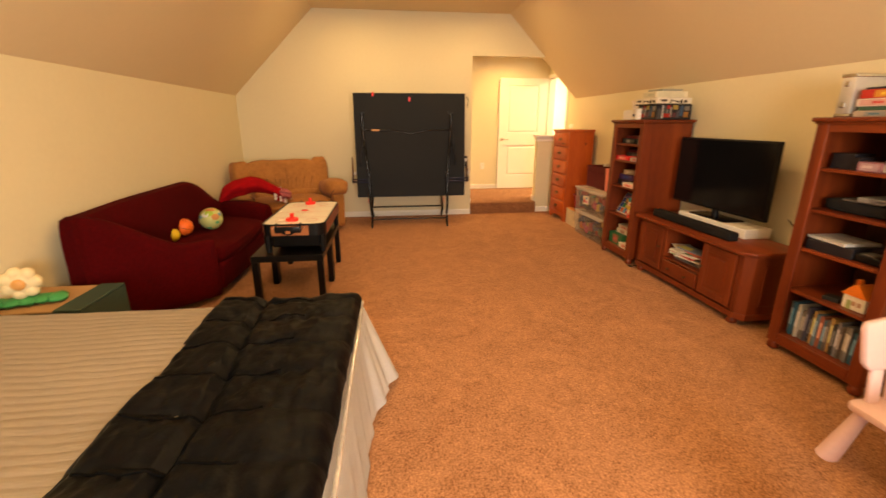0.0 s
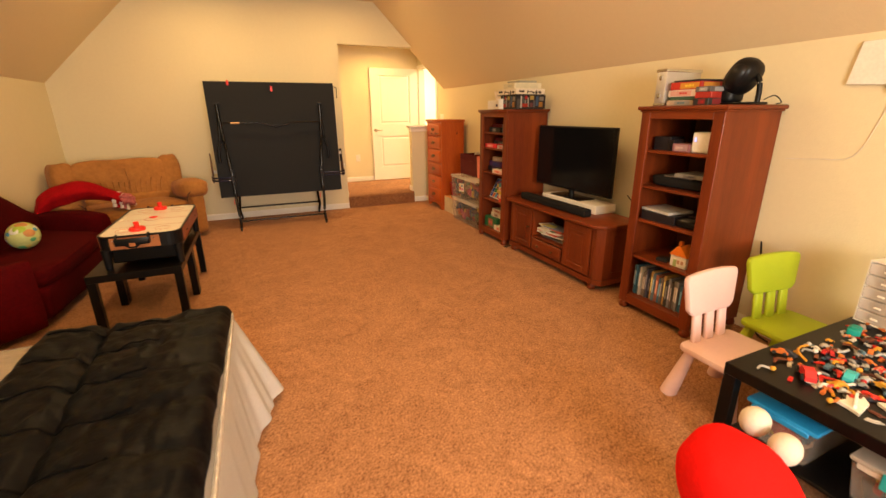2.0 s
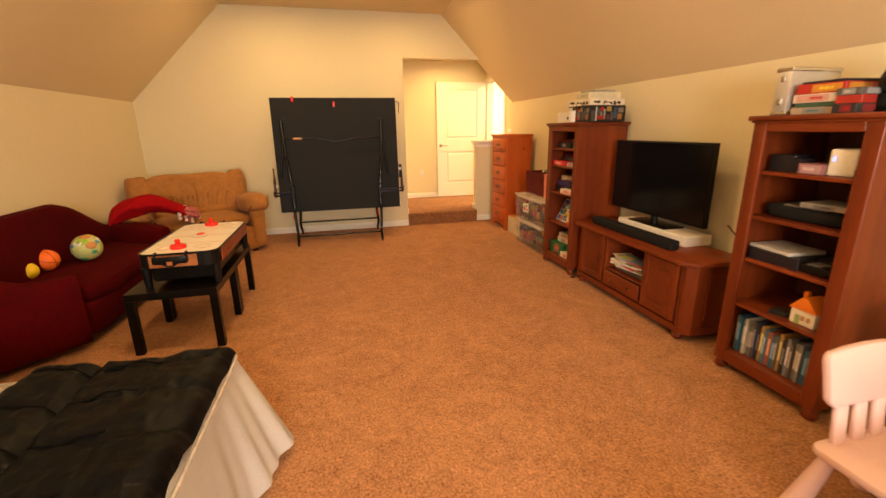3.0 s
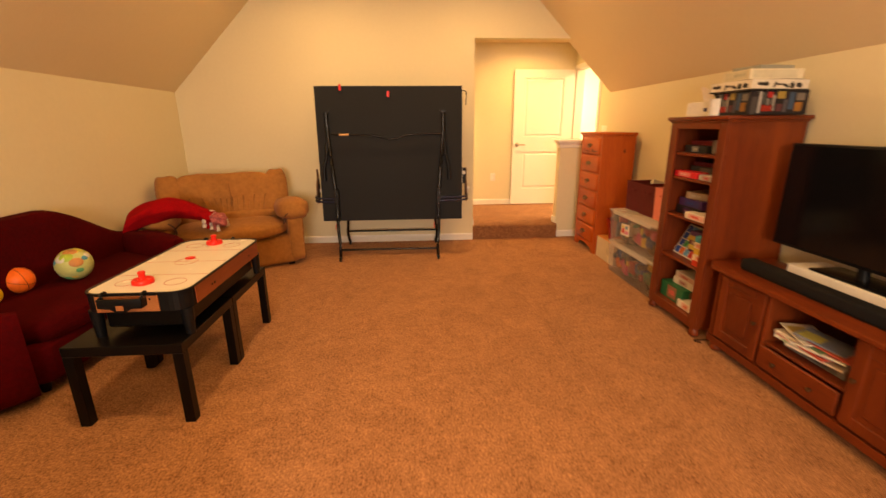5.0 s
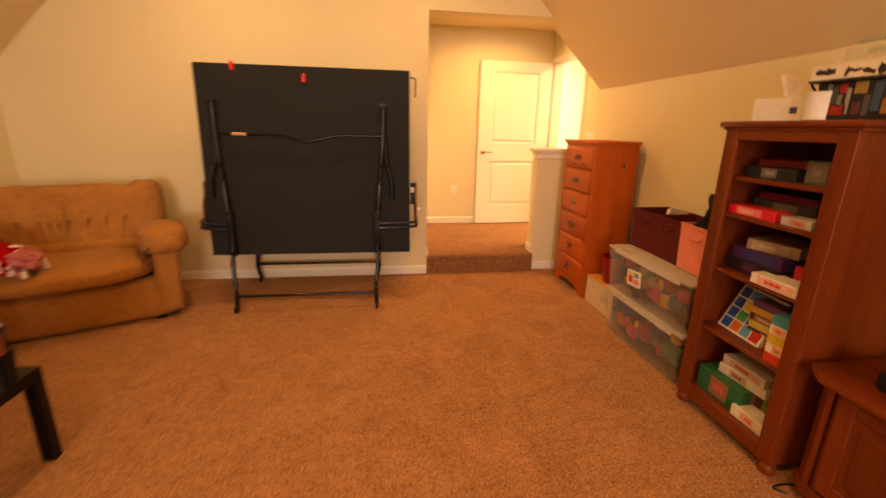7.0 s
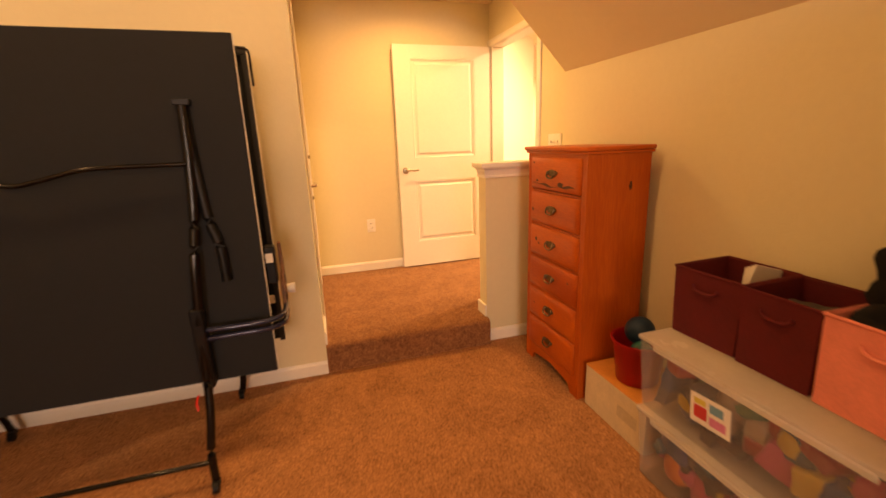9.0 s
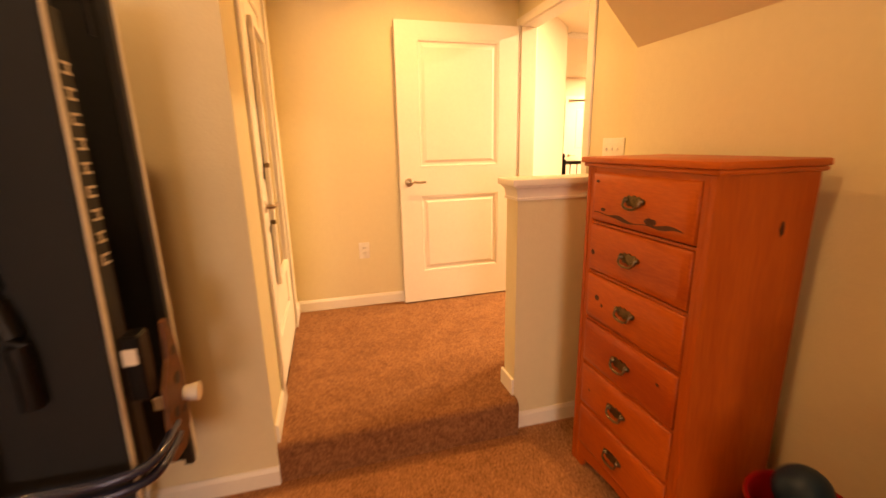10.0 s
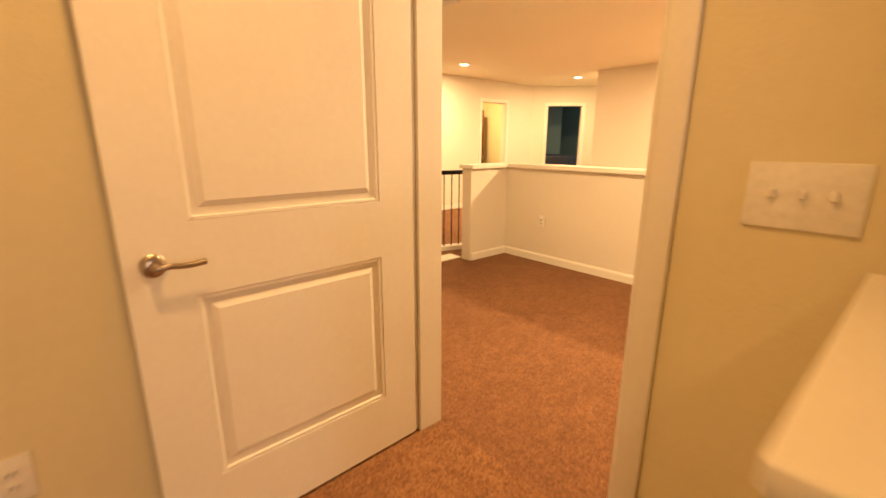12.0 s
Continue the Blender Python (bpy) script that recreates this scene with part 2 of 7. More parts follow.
def prism(bm, pts, ax, a, b, bev=0.0):
    """An outline (two coordinates a point) drawn out along the axis ax from a to b."""
    def place(p, d):
        q = list(p)
        q.insert("xyz".index(ax), d)
        return q
    lo = [bm.verts.new(place(p, a)) for p in pts]
    hi = [bm.verts.new(place(p, b)) for p in pts]
    fs = [bm.faces.new(lo), bm.faces.new(hi[::-1])]
    for i in range(len(pts)):
        j = (i + 1) % len(pts)
        fs.append(bm.faces.new((lo[j], lo[i], hi[i], hi[j])))
    bmesh.ops.recalc_face_normals(bm, faces=fs)
    if bev:
        bmesh.ops.bevel(bm, geom=list({e for f in fs for e in f.edges}), offset=bev, segments=2, affect="EDGES", profile=0.5)


def cone(bm, p0, p1, r0, r1=None, n=16, cap=True):
    p0, p1 = Vector(p0), Vector(p1)
    r1 = r0 if r1 is None else r1
    d = p1 - p0
    m = Matrix.Translation((p0 + p1) / 2) @ d.to_track_quat("Z", "Y").to_matrix().to_4x4()
    bmesh.ops.create_cone(bm, cap_ends=cap, segments=n, radius1=r0, radius2=r1, depth=d.length, matrix=m)


def lathe(bm, prof, centre=(0, 0, 0), n=20, ax="z"):
    rings = []
    for r, h in prof:
        ring = []
        for k in range(n):
            a = 2 * math.pi * k / n
            p = {"z": (r * math.cos(a), r * math.sin(a), h), "y": (r * math.cos(a), h, r * math.sin(a)), "x": (h, r * math.cos(a), r * math.sin(a))}[ax]
            ring.append(bm.verts.new(Vector(centre) + Vector(p)))
        rings.append(ring)
    fs = []
    for a, b in zip(rings, rings[1:]):
        for k in range(n):
            fs.append(bm.faces.new((a[k], a[(k + 1) % n], b[(k + 1) % n], b[k])))
    fs.append(bm.faces.new(rings[0][::-1]))
    fs.append(bm.faces.new(rings[-1]))
    bmesh.ops.recalc_face_normals(bm, faces=fs)


def tube(bm, pts, r, n=10, closed=False):
    pts = [Vector(p) for p in pts]
    rings = []
    up = Vector((0, 0, 1))
    for i, p in enumerate(pts):
        a = pts[i - 1] if i or closed else p
        b = pts[(i + 1) % len(pts)] if i < len(pts) - 1 or closed else p
        t = (b - a).normalized()
        s = t.cross(up)
        if s.length < 0.2:
            s = t.cross(Vector((0, 1, 0)))
        s.normalize()
        u = s.cross(t)
        rings.append([bm.verts.new(p + r * (s * math.cos(2 * math.pi * k / n) + u * math.sin(2 * math.pi * k / n))) for k in range(n)])
    fs = []
    for i in range(len(rings) - (0 if closed else 1)):
        a, b = rings[i], rings[(i + 1) % len(rings)]
        for k in range(n):
            fs.append(bm.faces.new((a[k], a[(k + 1) % n], b[(k + 1) % n], b[k])))
    if not closed:
        fs += [bm.faces.new(rings[0][::-1]), bm.faces.new(rings[-1])]
    bmesh.ops.recalc_face_normals(bm, faces=fs)


def smooth_path(pts, k=6):
    pts = [Vector(p) for p in pts]
    out = []
    for i in range(len(pts) - 1):
        p0, p1, p2, p3 = pts[max(i - 1, 0)], pts[i], pts[i + 1], pts[min(i + 2, len(pts) - 1)]
        for j in range(k):
            t = j / k
            out.append(0.5 * ((2 * p1) + (p2 - p0) * t + (2 * p0 - 5 * p1 + 4 * p2 - p3) * t * t + (3 * p1 - p0 - 3 * p2 + p3) * t ** 3))
    return out + [pts[-1]]


def blob(bm, c, size, e=2.6, nu=28, nv=18, rot=None, lump=0.0, seed=0):
    """A soft cushion shape: a superellipsoid with a little unevenness."""
    def pw(v, k):
        return math.copysign(abs(v) ** k, v)
    k = 2 / e
    rings = []
    for j in range(1, nv):
        ph = -math.pi / 2 + math.pi * j / nv
        ring = []
        for i in range(nu):
            th = 2 * math.pi * i / nu
            p = Vector((pw(math.cos(ph), k) * pw(math.cos(th), k), pw(math.cos(ph), k) * pw(math.sin(th), k), pw(math.sin(ph), k)))
            if lump:
                p *= 1 + lump * noise.noise(p * 2.2 + Vector((seed, 0, 0)))
            p = Vector((p.x * size[0] / 2, p.y * size[1] / 2, p.z * size[2] / 2))
            ring.append(bm.verts.new(Vector(c) + (rot @ p if rot else p)))
        rings.append(ring)
    fs = []
    for a, b in zip(rings, rings[1:]):
        for i in range(nu):
            fs.append(bm.faces.new((a[i], a[(i + 1) % nu], b[(i + 1) % nu], b[i])))
    for ring, s in ((rings[0], -1), (rings[-1], 1)):
        p = Vector((0, 0, s * size[2] / 2))
        v = bm.verts.new(Vector(c) + (rot @ p if rot else p))
        for i in range(nu):
            fs.append(bm.faces.new((ring[i], ring[(i + 1) % nu], v)))
    bmesh.ops.recalc_face_normals(bm, faces=fs)


def sheet(bm, fn, nu, nv, thick=0.0):
    """A grid of points fn(u, v), u and v from 0 to 1; with a thickness it is closed underneath."""
    g = [[bm.verts.new(fn(i / nu, j / nv)) for j in range(nv + 1)] for i in range(nu + 1)]
    fs = [bm.faces.new((g[i][j], g[i + 1][j], g[i + 1][j + 1], g[i][j + 1])) for i in range(nu) for j in range(nv)]
    if thick:
        bmesh.ops.solidify(bm, geom=fs, thickness=thick)


def part(name, bm, material, parent=None, label="", smooth=False, m=None, kind="", category=""):
    me = bpy.data.meshes.new(name)
    bm.normal_update()
    bm.to_mesh(me)
    bm.free()
    me.materials.append(material)
    if smooth:
        me.polygons.foreach_set("use_smooth", [True] * len(me.polygons))
        me.set_sharp_from_angle(angle=radians(42))
    ob = new(name, me)
    if parent:
        ob.parent = parent
    if m is not None:
        ob.matrix_basis = m
    return tagged(ob, label, category, "", kind)


def thing(name, label, category, m=None, group=""):
    ob = new(name)
    ob.empty_display_size = 0.1
    if m is not None:
        ob.matrix_basis = m
    return tagged(ob, label, category, group)


def bpart(name, dims, material, parent=None, label="", bev=0.003, smooth=False, kind="", seg=1, m=None, category=""):
    bm = bmesh.new()
    box(bm, *dims, bev=bev, seg=seg)
    return part(name, bm, material, parent, label, smooth, m, kind, category)


# the attic room
S = "structure"


def slab(name, dims, material, bev=0.0):
    return bpart(name, dims, material, bev=bev, kind=S)


slab("floor", (XL - 0.12, YB - 0.12, -0.2, XR + 0.3, YE, 0), M_CARPET)
bm = bmesh.new()
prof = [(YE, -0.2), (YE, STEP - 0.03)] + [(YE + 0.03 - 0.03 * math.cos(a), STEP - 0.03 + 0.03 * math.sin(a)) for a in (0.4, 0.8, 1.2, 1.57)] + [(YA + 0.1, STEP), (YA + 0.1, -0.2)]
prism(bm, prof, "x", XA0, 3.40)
part("floor_landing", bm, M_CARPETLANDDIM, kind=S, smooth=True)
slab("floor", (3.40, YE, -0.2, XR, YE + 0.16, 0), M_CARPET)
slab("floor_landing_side", (3.40, YE + 0.16, -0.2, XA1 + 0.12, YA + 0.1, STEP), M_CARPETLANDDIM)
slab("wall_left", (XL - 0.12, YB, 0, XL, YE, KNEE + 0.02), M_WALL)
slab("wall_right", (XR, YB, 0, XR + 0.12, YE + 0.12, KNEE + 0.02), M_WALL)
RISE = CEIL - KNEE
# the gable wall, with its opening to the landing
bm = bmesh.new()
prism(bm, [(XL - 0.12, -0.1), (XA0, -0.1), (XA0, 2.38), (3.46, 2.38), (3.00, CEIL + 0.15), (-0.2, CEIL + 0.15), (XL - 0.12, KNEE)], "y", YE, YE + 0.12)
part("wall_gable", bm, M_WALL, kind=S)
bm = bmesh.new()
prism(bm, [(XL - 0.12, -0.1), (XR + 0.12, -0.1), (XR + 0.12, 3.1), (XL - 0.12, 3.1)], "y", YB - 0.12, YB)
wall_back = part("wall_back", bm, M_WALL, kind=S)
for side, x0, x1 in (("left", XL, XL + RISE), ("right", XR, XR - RISE)):
    s = -1 if side == "left" else 1
    bm = bmesh.new()
    prism(bm, [(x0, KNEE), (x1, CEIL), (x1, CEIL + 0.17), (x0 + s * 0.12, KNEE + 0.05), (x0 + s * 0.12, KNEE)], "y", YB, YE if side == "left" else YE + 0.12)
    part("ceiling_slope", bm, M_CEIL, kind=S)
slab("ceiling", (XL + RISE, YB, CEIL, XR - RISE, YE, CEIL + 0.1), M_CEIL)


def baseboard(x0, y0, x1, y1, z=0.0, h=0.085):
    d = Vector((x1 - x0, y1 - y0, 0))
    ln = d.length
    bm = bmesh.new()
    prism(bm, [(0, z), (0.013, z), (0.013, z + h - 0.018), (0.005, z + h), (0, z + h)], "x", 0, ln)
    part("baseboard", bm, M_TRIM, kind=S, m=Matrix.Translation((x0, y0, 0)) @ Matrix.Rotation(math.atan2(d.y, d.x), 4, "Z"))


# each runs with its room on its left hand
baseboard(XA0, YE, XL, YE)
baseboard(XL, YE, XL, YB)
baseboard(XR, YB, XR, YE)
# landing
slab("wall_landing_left", (XA0 - 0.12, YE + 0.12, -0.1, XA0, 7.86, 2.7), M_WALL)
slab("wall_landing_left", (XA0 - 0.12, 7.86, 2.24, XA0, 8.74, 2.7), M_WALL)
slab("wall_landing_left", (XA0 - 0.12, 8.74, -0.1, XA0, YA, 2.7), M_WALL)
slab("wall_landing_back", (XA0 - 0.12, YA, -0.1, XA1 + 0.12, YA + 0.12, 2.7), M_WALL)
DY0, DY1, DZ = 8.099, 8.99, 2.235
slab("wall_landing_right", (XA1, YE + 0.12, -0.1, XA1 + 0.12, DY0, 2.7), M_WALL)
slab("wall_landing_right", (XA1, DY0, DZ, XA1 + 0.12, DY1, 2.7), M_WALL)
slab("wall_landing_right", (XA1, DY1, -0.1, XA1 + 0.12, YA, 2.7), M_WALL)
slab("ceiling_landing", (XA0, YE + 0.12, CEILA, XA1, YA, CEILA + 0.1), M_CEIL)
baseboard(XA1, YA, XA0, YA, STEP)
baseboard(XA0, YA, XA0, 8.80, STEP)
baseboard(XA0, 7.80, XA0, YE + 0.02, STEP)
baseboard(XA1, YE + 0.12, XA1, DY0 - 0.06, STEP)
# half wall with its moulded cap
HX = 3.398
YH = YE + 0.057
slab("half_wall", (HX, YH, 0, XR, YH + 0.12, 1.18), M_WALL)
slab("half_wall_end", (XR, YE + 0.12, 0, XA1, YH + 0.12, 1.18), M_WALL)
bm = bmesh.new()
cove = [(1.143, 0.004), (1.145, 0.009), (1.155, 0.009), (1.157, 0.006)] + [(1.157 + 0.044 * t, 0.006 + 0.016 * (1 - math.sqrt(1 - t * t))) for t in (0.2, 0.4, 0.6, 0.75, 0.87, 0.95, 1.0)] + [(1.208, 0.024)]
rings = [[bm.verts.new(v) for v in ((XR, YH - o, z), (HX - o, YH - o, z), (HX - o, YH + 0.12 + o, z), (XR, YH + 0.12 + o, z))] for z, o in cove]
fs = [bm.faces.new((a[k], a[k + 1], b[k + 1], b[k])) for a, b in zip(rings, rings[1:]) for k in range(3)] + [bm.faces.new(rings[-1]), bm.faces.new(rings[0][::-1])]
bmesh.ops.recalc_face_normals(bm, faces=fs)
part("half_wall_moulding", bm, M_TRIM, kind=S, smooth=True)
bm = bmesh.new()
box(bm, HX - 0.037, YH - 0.030, 1.208, XR, YH + 0.150, 1.238, bev=0.005, seg=3)
part("half_wall_cap", bm, M_TRIM, kind=S, smooth=True)
baseboard(XR, YH, HX - 0.013, YH)
baseboard(HX, YH - 0.013, HX, YH + 0.12)
slab("baseboard_end", (HX - 0.013, YH, STEP, HX, YH + 0.14, STEP + 0.085), M_TRIM, bev=0.003)


def casing(x, y0, y1, z1, side, z=STEP):
    """Door casing on the face x; side -1 or 1 tells to which side it stands proud."""
    bm = bmesh.new()
    for a, b, c, d in ((y0 - 0.065, y0 - 0.005, z, z1 + 0.06), (y1 + 0.005, y1 + 0.065, z, z1 + 0.06), (y0 - 0.005, y1 + 0.005, z1 + 0.0, z1 + 0.06)):
        box(bm, min(x, x + side * 0.016), a, c, max(x, x + side * 0.016), b, d, bev=0.005, seg=2)
    part("door_casing", bm, M_TRIM, kind=S, smooth=True)


def jamb(x0, x1, y0, y1, z1):
    bm = bmesh.new()
    box(bm, x0, y0 - 0.005, STEP, x1, y0 + 0.014, z1, 0.002)
    box(bm, x0, y1 - 0.014, STEP, x1, y1 + 0.005, z1, 0.002)
    box(bm, x0, y0 + 0.014, z1 - 0.014, x1, y1 - 0.014, z1, 0.002)
    part("door_jamb", bm, M_TRIM, kind=S)


casing(XA1, DY0, DY1, DZ - 0.01, -1)
casing(XA1 + 0.12, DY0, DY1, DZ - 0.01, 1)
jamb(XA1, XA1 + 0.12, DY0, DY1, DZ)
casing(XA0, 7.86, 8.74, 2.23, 1)
jamb(XA0 - 0.12, XA0, 7.86, 8.74, 2.24)


def panel_door(name, w, h, m, label, handle_side=1):
    """A two-panel door in its own plane: x along the leaf from the hinges, y its thickness, z up."""
    door = thing(name, label, "door", m)
    t = 0.035
    bm = bmesh.new()
    st, top, lock0, lock1, bot = 0.155, 0.115, 0.83, 1.04, 0.24
    zs = [(0, bot), (lock0, lock1), (h - top, h)]
    box(bm, 0, 0, 0, st, t, h)
    box(bm, w - st, 0, 0, w, t, h)
    for a, b in zs:
        box(bm, st, 0, a, w - st, t, b)
    part("leaf", bm, M_TRIM, door)
    for a, b in ((bot, lock0), (lock1, h - top)):
        bm = bmesh.new()
        box(bm, st, 0.011, a, w - st, t - 0.011, b)
        for y0, y1, ya, yb in ((0.001, 0.011, 0.004, 0.011), (t - 0.011, t - 0.001, t - 0.011, t - 0.004)):
            o, i = 0.034, 0.052
            va = [(st + o, a + o), (w - st - o, a + o), (w - st - o, b - o), (st + o, b - o)]
            vb = [(st + i, a + i), (w - st - i, a + i), (w - st - i, b - i), (st + i, b - i)]
            yo, yi = (0.011, 0.003) if y0 < 0.01 else (t - 0.011, t - 0.003)
            A = [bm.verts.new((p[0], yo, p[1])) for p in va]
            B = [bm.verts.new((p[0], yi, p[1])) for p in vb]
            fs = [bm.faces.new((A[k], A[(k + 1) % 4], B[(k + 1) % 4], B[k])) for k in range(4)] + [bm.faces.new(B)]
            bmesh.ops.recalc_face_normals(bm, faces=fs)
        # moulding round the panel
        for y0, y1 in ((0.002, 0.011), (t - 0.011, t - 0.002)):
            box(bm, st, y0, a, st + 0.014, y1, b, 0.003)
            box(bm, w - st - 0.014, y0, a, w - st, y1, b, 0.003)
            box(bm, st + 0.014, y0, a, w - st - 0.014, y1, a + 0.014, 0.003)
            box(bm, st + 0.014, y0, b - 0.014, w - st - 0.014, y1, b, 0.003)
        part("panel", bm, M_TRIM, door)
    for s, y in ((-1, 0.0), (1, t)):
        bm = bmesh.new()
        hx = w - 0.065
        lathe(bm, [(0.031, 0), (0.031, 0.006 * s), (0.024, 0.012 * s), (0.011, 0.014 * s), (0.010, 0.045 * s), (0.006, 0.05 * s)], (hx, y, 0.935), 20, "y")
        tube(bm, smooth_path([(hx, y + s * 0.046, 0.935), (hx - 0.03, y + s * 0.050, 0.938), (hx - 0.07, y + s * 0.048, 0.933), (hx - 0.115, y + s * 0.046, 0.936)]), 0.008)
        part("lever_handle", bm, M_NICKEL, door, "brushed nickel lever handle", True)
    for z in (0.25, 1.03, h - 0.22):
        bm = bmesh.new()
        cone(bm, (-0.006, -0.004, z - 0.045), (-0.006, -0.004, z + 0.045), 0.006, n=10)
        box(bm, -0.004, 0.001, z - 0.044, -0.0005, t - 0.003, z + 0.044)
        part("hinge", bm, M_NICKEL, door, "small nickel hinge", True)
    return door


# leaf swung open against the landing's end wall
m = Matrix.Translation((4.035, 9.016, STEP + 0.012)) @ Matrix.Rotation(radians(181.6), 4, "Z")
panel_door("door_1", 0.93, 2.03, m, "white two-panel interior door standing wide open on carpet")
m = Matrix.Translation((XA0 - 0.036, 8.725, STEP + 0.012)) @ Matrix.Rotation(radians(-90), 4, "Z") @ Matrix.Translation((0, -0.0, 0))
panel_door("door_2", 0.85, 2.03, m, "closed white closet door with two raised panels on landing")

mr = thing("door_mirror", "narrow white-framed mirror hung on the closet door", "mirror")
x0 = XA0 + 0.0005
for q in ((x0, 8.10, 0.70, x0 + 0.022, 8.135, 1.98), (x0, 8.495, 0.70, x0 + 0.022, 8.53, 1.98), (x0, 8.135, 0.70, x0 + 0.022, 8.495, 0.735), (x0, 8.135, 1.945, x0 + 0.022, 8.495, 1.98)):
    bpart("frame", q, M_TRIM, mr, bev=0.004, seg=2)
bpart("glass", (x0 + 0.002, 8.135, 0.735, x0 + 0.008, 8.495, 1.945), mat("mirror_glass", (0.75, 0.75, 0.74), 0.06, 1.0, 0.01), mr, "silvered mirror glass", bev=0)
for z in (1.30, 1.02):
    bpart("clip", (x0 + 0.001, 8.085, z, x0 + 0.026, 8.10, z + 0.022), M_BRASS, mr, "small dark clip", bev=0.003)

# wall plates
def plate(name, x, y, z, w, h, normal, n, kindof, label):
    rot = {"-x": 90, "-y": 0, "+x": -90}[normal]
    ob = thing(name, label, kindof, Matrix.Translation((x, y, z)) @ Matrix.Rotation(radians({"-y": 0, "-x": -90, "+x": 90}[normal]), 4, "Z"))
    bm = bmesh.new()
    box(bm, -w / 2, -0.007, -h / 2, w / 2, 0, h / 2, 0.003, 2)
    part("cover_plate", bm, M_WHITEPL, ob, smooth=True)
    for k in range(n):
        cx = (k - (n - 1) / 2) * 0.046
        if kindof == "light switch":
            bm = bmesh.new()
            box(bm, cx - 0.005, -0.018, -0.004, cx + 0.005, -0.006, 0.014, 0.002)
            part("toggle", bm, M_WHITEPL, ob)
            for dz in (-0.032, 0.032):
                bm = bmesh.new()
                cone(bm, (cx, -0.0085, dz), (cx, -0.006, dz), 0.003, n=8)
                part("screw", bm, M_WHITEPL, ob)
        else:
            for dz in (-0.02, 0.02):
                bm = bmesh.new()
                box(bm, -0.016, -0.010, dz - 0.013, 0.016, -0.006, dz + 0.013, 0.003, 2)
                part("socket", bm, M_WHITEPL, ob)
                bm = bmesh.new()
                box(bm, -0.008, -0.0108, dz - 0.006, -0.005, -0.0098, dz + 0.005)
                box(bm, 0.005, -0.0108, dz - 0.006, 0.008, -0.0098, dz + 0.005)
                part("slot", bm, M_BLACKPL, ob)
    return ob


plate("light_switch", XA1, 7.82, 1.345, 0.178, 0.125, "-x", 3, "light switch", "white triple toggle switch plate on cream wall")
plate("wall_outlet", 2.82, YA, 0.62, 0.08, 0.125, "-y", 1, "wall outlet", "white double outlet low on landing wall")
# recessed lamps
def can(x, y, z, label):
    ob = thing("recessed_light", label, "ceiling light", Matrix.Translation((x, y, z)), "recessed ceiling lights")
    bm = bmesh.new()
    lathe(bm, [(0.072, -0.0045), (0.074, -0.007), (0.092, -0.006), (0.095, 0.0), (0.070, 0.0)], (0, 0, 0), 28)
    part("trim_ring", bm, M_WHITEPL, ob, smooth=True)
    bm = bmesh.new()
    lathe(bm, [(0.012, -0.0108), (0.045, -0.0095), (0.068, -0.005), (0.068, -0.0005)], (0, 0, 0), 28)
    part("diffuser", bm, M_LAMP, ob, "glowing warm diffuser")


for cx, cy in CANS:
    can(cx, cy, CEIL, "lit round recessed light in cream ceiling")
can(3.2, 8.3, CEILA, "lit round recessed light above landing")
# ring and diffuser at each, the two added lamps included
for cx, cy, power in HALL_CANS_AND_FILL:
    can(cx, cy, CEILA + 0.02, "lit round recessed light in hall ceiling, two of four added unseen")

# window behind the start of the walk
win = thing("window_1", "white double-hung window in rear gable wall", "window")
tagged(win, kind=S)
for n, d in (("window_frame", (0.55, YB, 0.78, 2.35, YB + 0.015, 0.84)), ("window_frame", (0.55, YB, 2.06, 2.35, YB + 0.015, 2.12)), ("window_frame", (0.55, YB, 0.84, 0.61, YB + 0.015, 2.06)), ("window_frame", (2.29, YB, 0.84, 2.35, YB + 0.015, 2.06))):
    bpart(n, d, M_TRIM, win)

# the hall beyond the door
HZ = CEILA + 0.02
slab("floor_hall", (XA1 + 0.12, 5.5, -0.02, 13.2, 16.0, STEP), M_CARPETHALLDIM)
slab("ceiling_hall", (XA1 + 0.12, 5.5, HZ, 13.2, 16.0, HZ + 0.1), M_HALLCEIL)
slab("wall_hall_near", (XA1 + 0.12, 5.4, 0, 13.2, 5.5, HZ), M_HALLWALL)
slab("wall_hall_east", (10.06, 5.5, 0, 10.18, 11.74, HZ), M_HALLWALL)
slab("wall_hall_east", (10.18, 11.62, 0, 13.0, 11.74, HZ), M_HALLWALL)
bm = bmesh.new()
prism(bm, [(4.18, 9.07), (4.30, 9.40), (5.28, 10.42), (5.28, 14.0), (4.18, 14.0)], "z", 0, HZ)
part("wall_hall_angled", bm, M_HALLWALL, kind=S)
baseboard(5.28, 10.42, 4.30, 9.40, STEP)
baseboard(4.30, 9.40, 4.18, 9.07, STEP)
slab("half_wall_hall", (6.79, 7.0, STEP, 6.92, 10.99, 1.17), M_HALLWALL)
slab("half_wall_hall", (6.24, 10.86, STEP, 6.79, 10.99, 1.17), M_HALLWALL)
bm = bmesh.new()
prism(bm, [(6.75, 7.0), (6.75, 10.82), (6.20, 10.82), (6.20, 11.03), (6.96, 11.03), (6.96, 7.0)], "z", 1.17, 1.215, 0.008)
part("half_wall_hall_cap", bm, M_TRIM, kind=S)
baseboard(6.79, 7.0, 6.79, 10.86, STEP)
baseboard(6.79, 10.86, 6.24, 10.86, STEP)
slab("half_wall_hall_end", (6.22, 10.86, STEP, 6.24, 10.99, 1.17), M_HALLWALL)


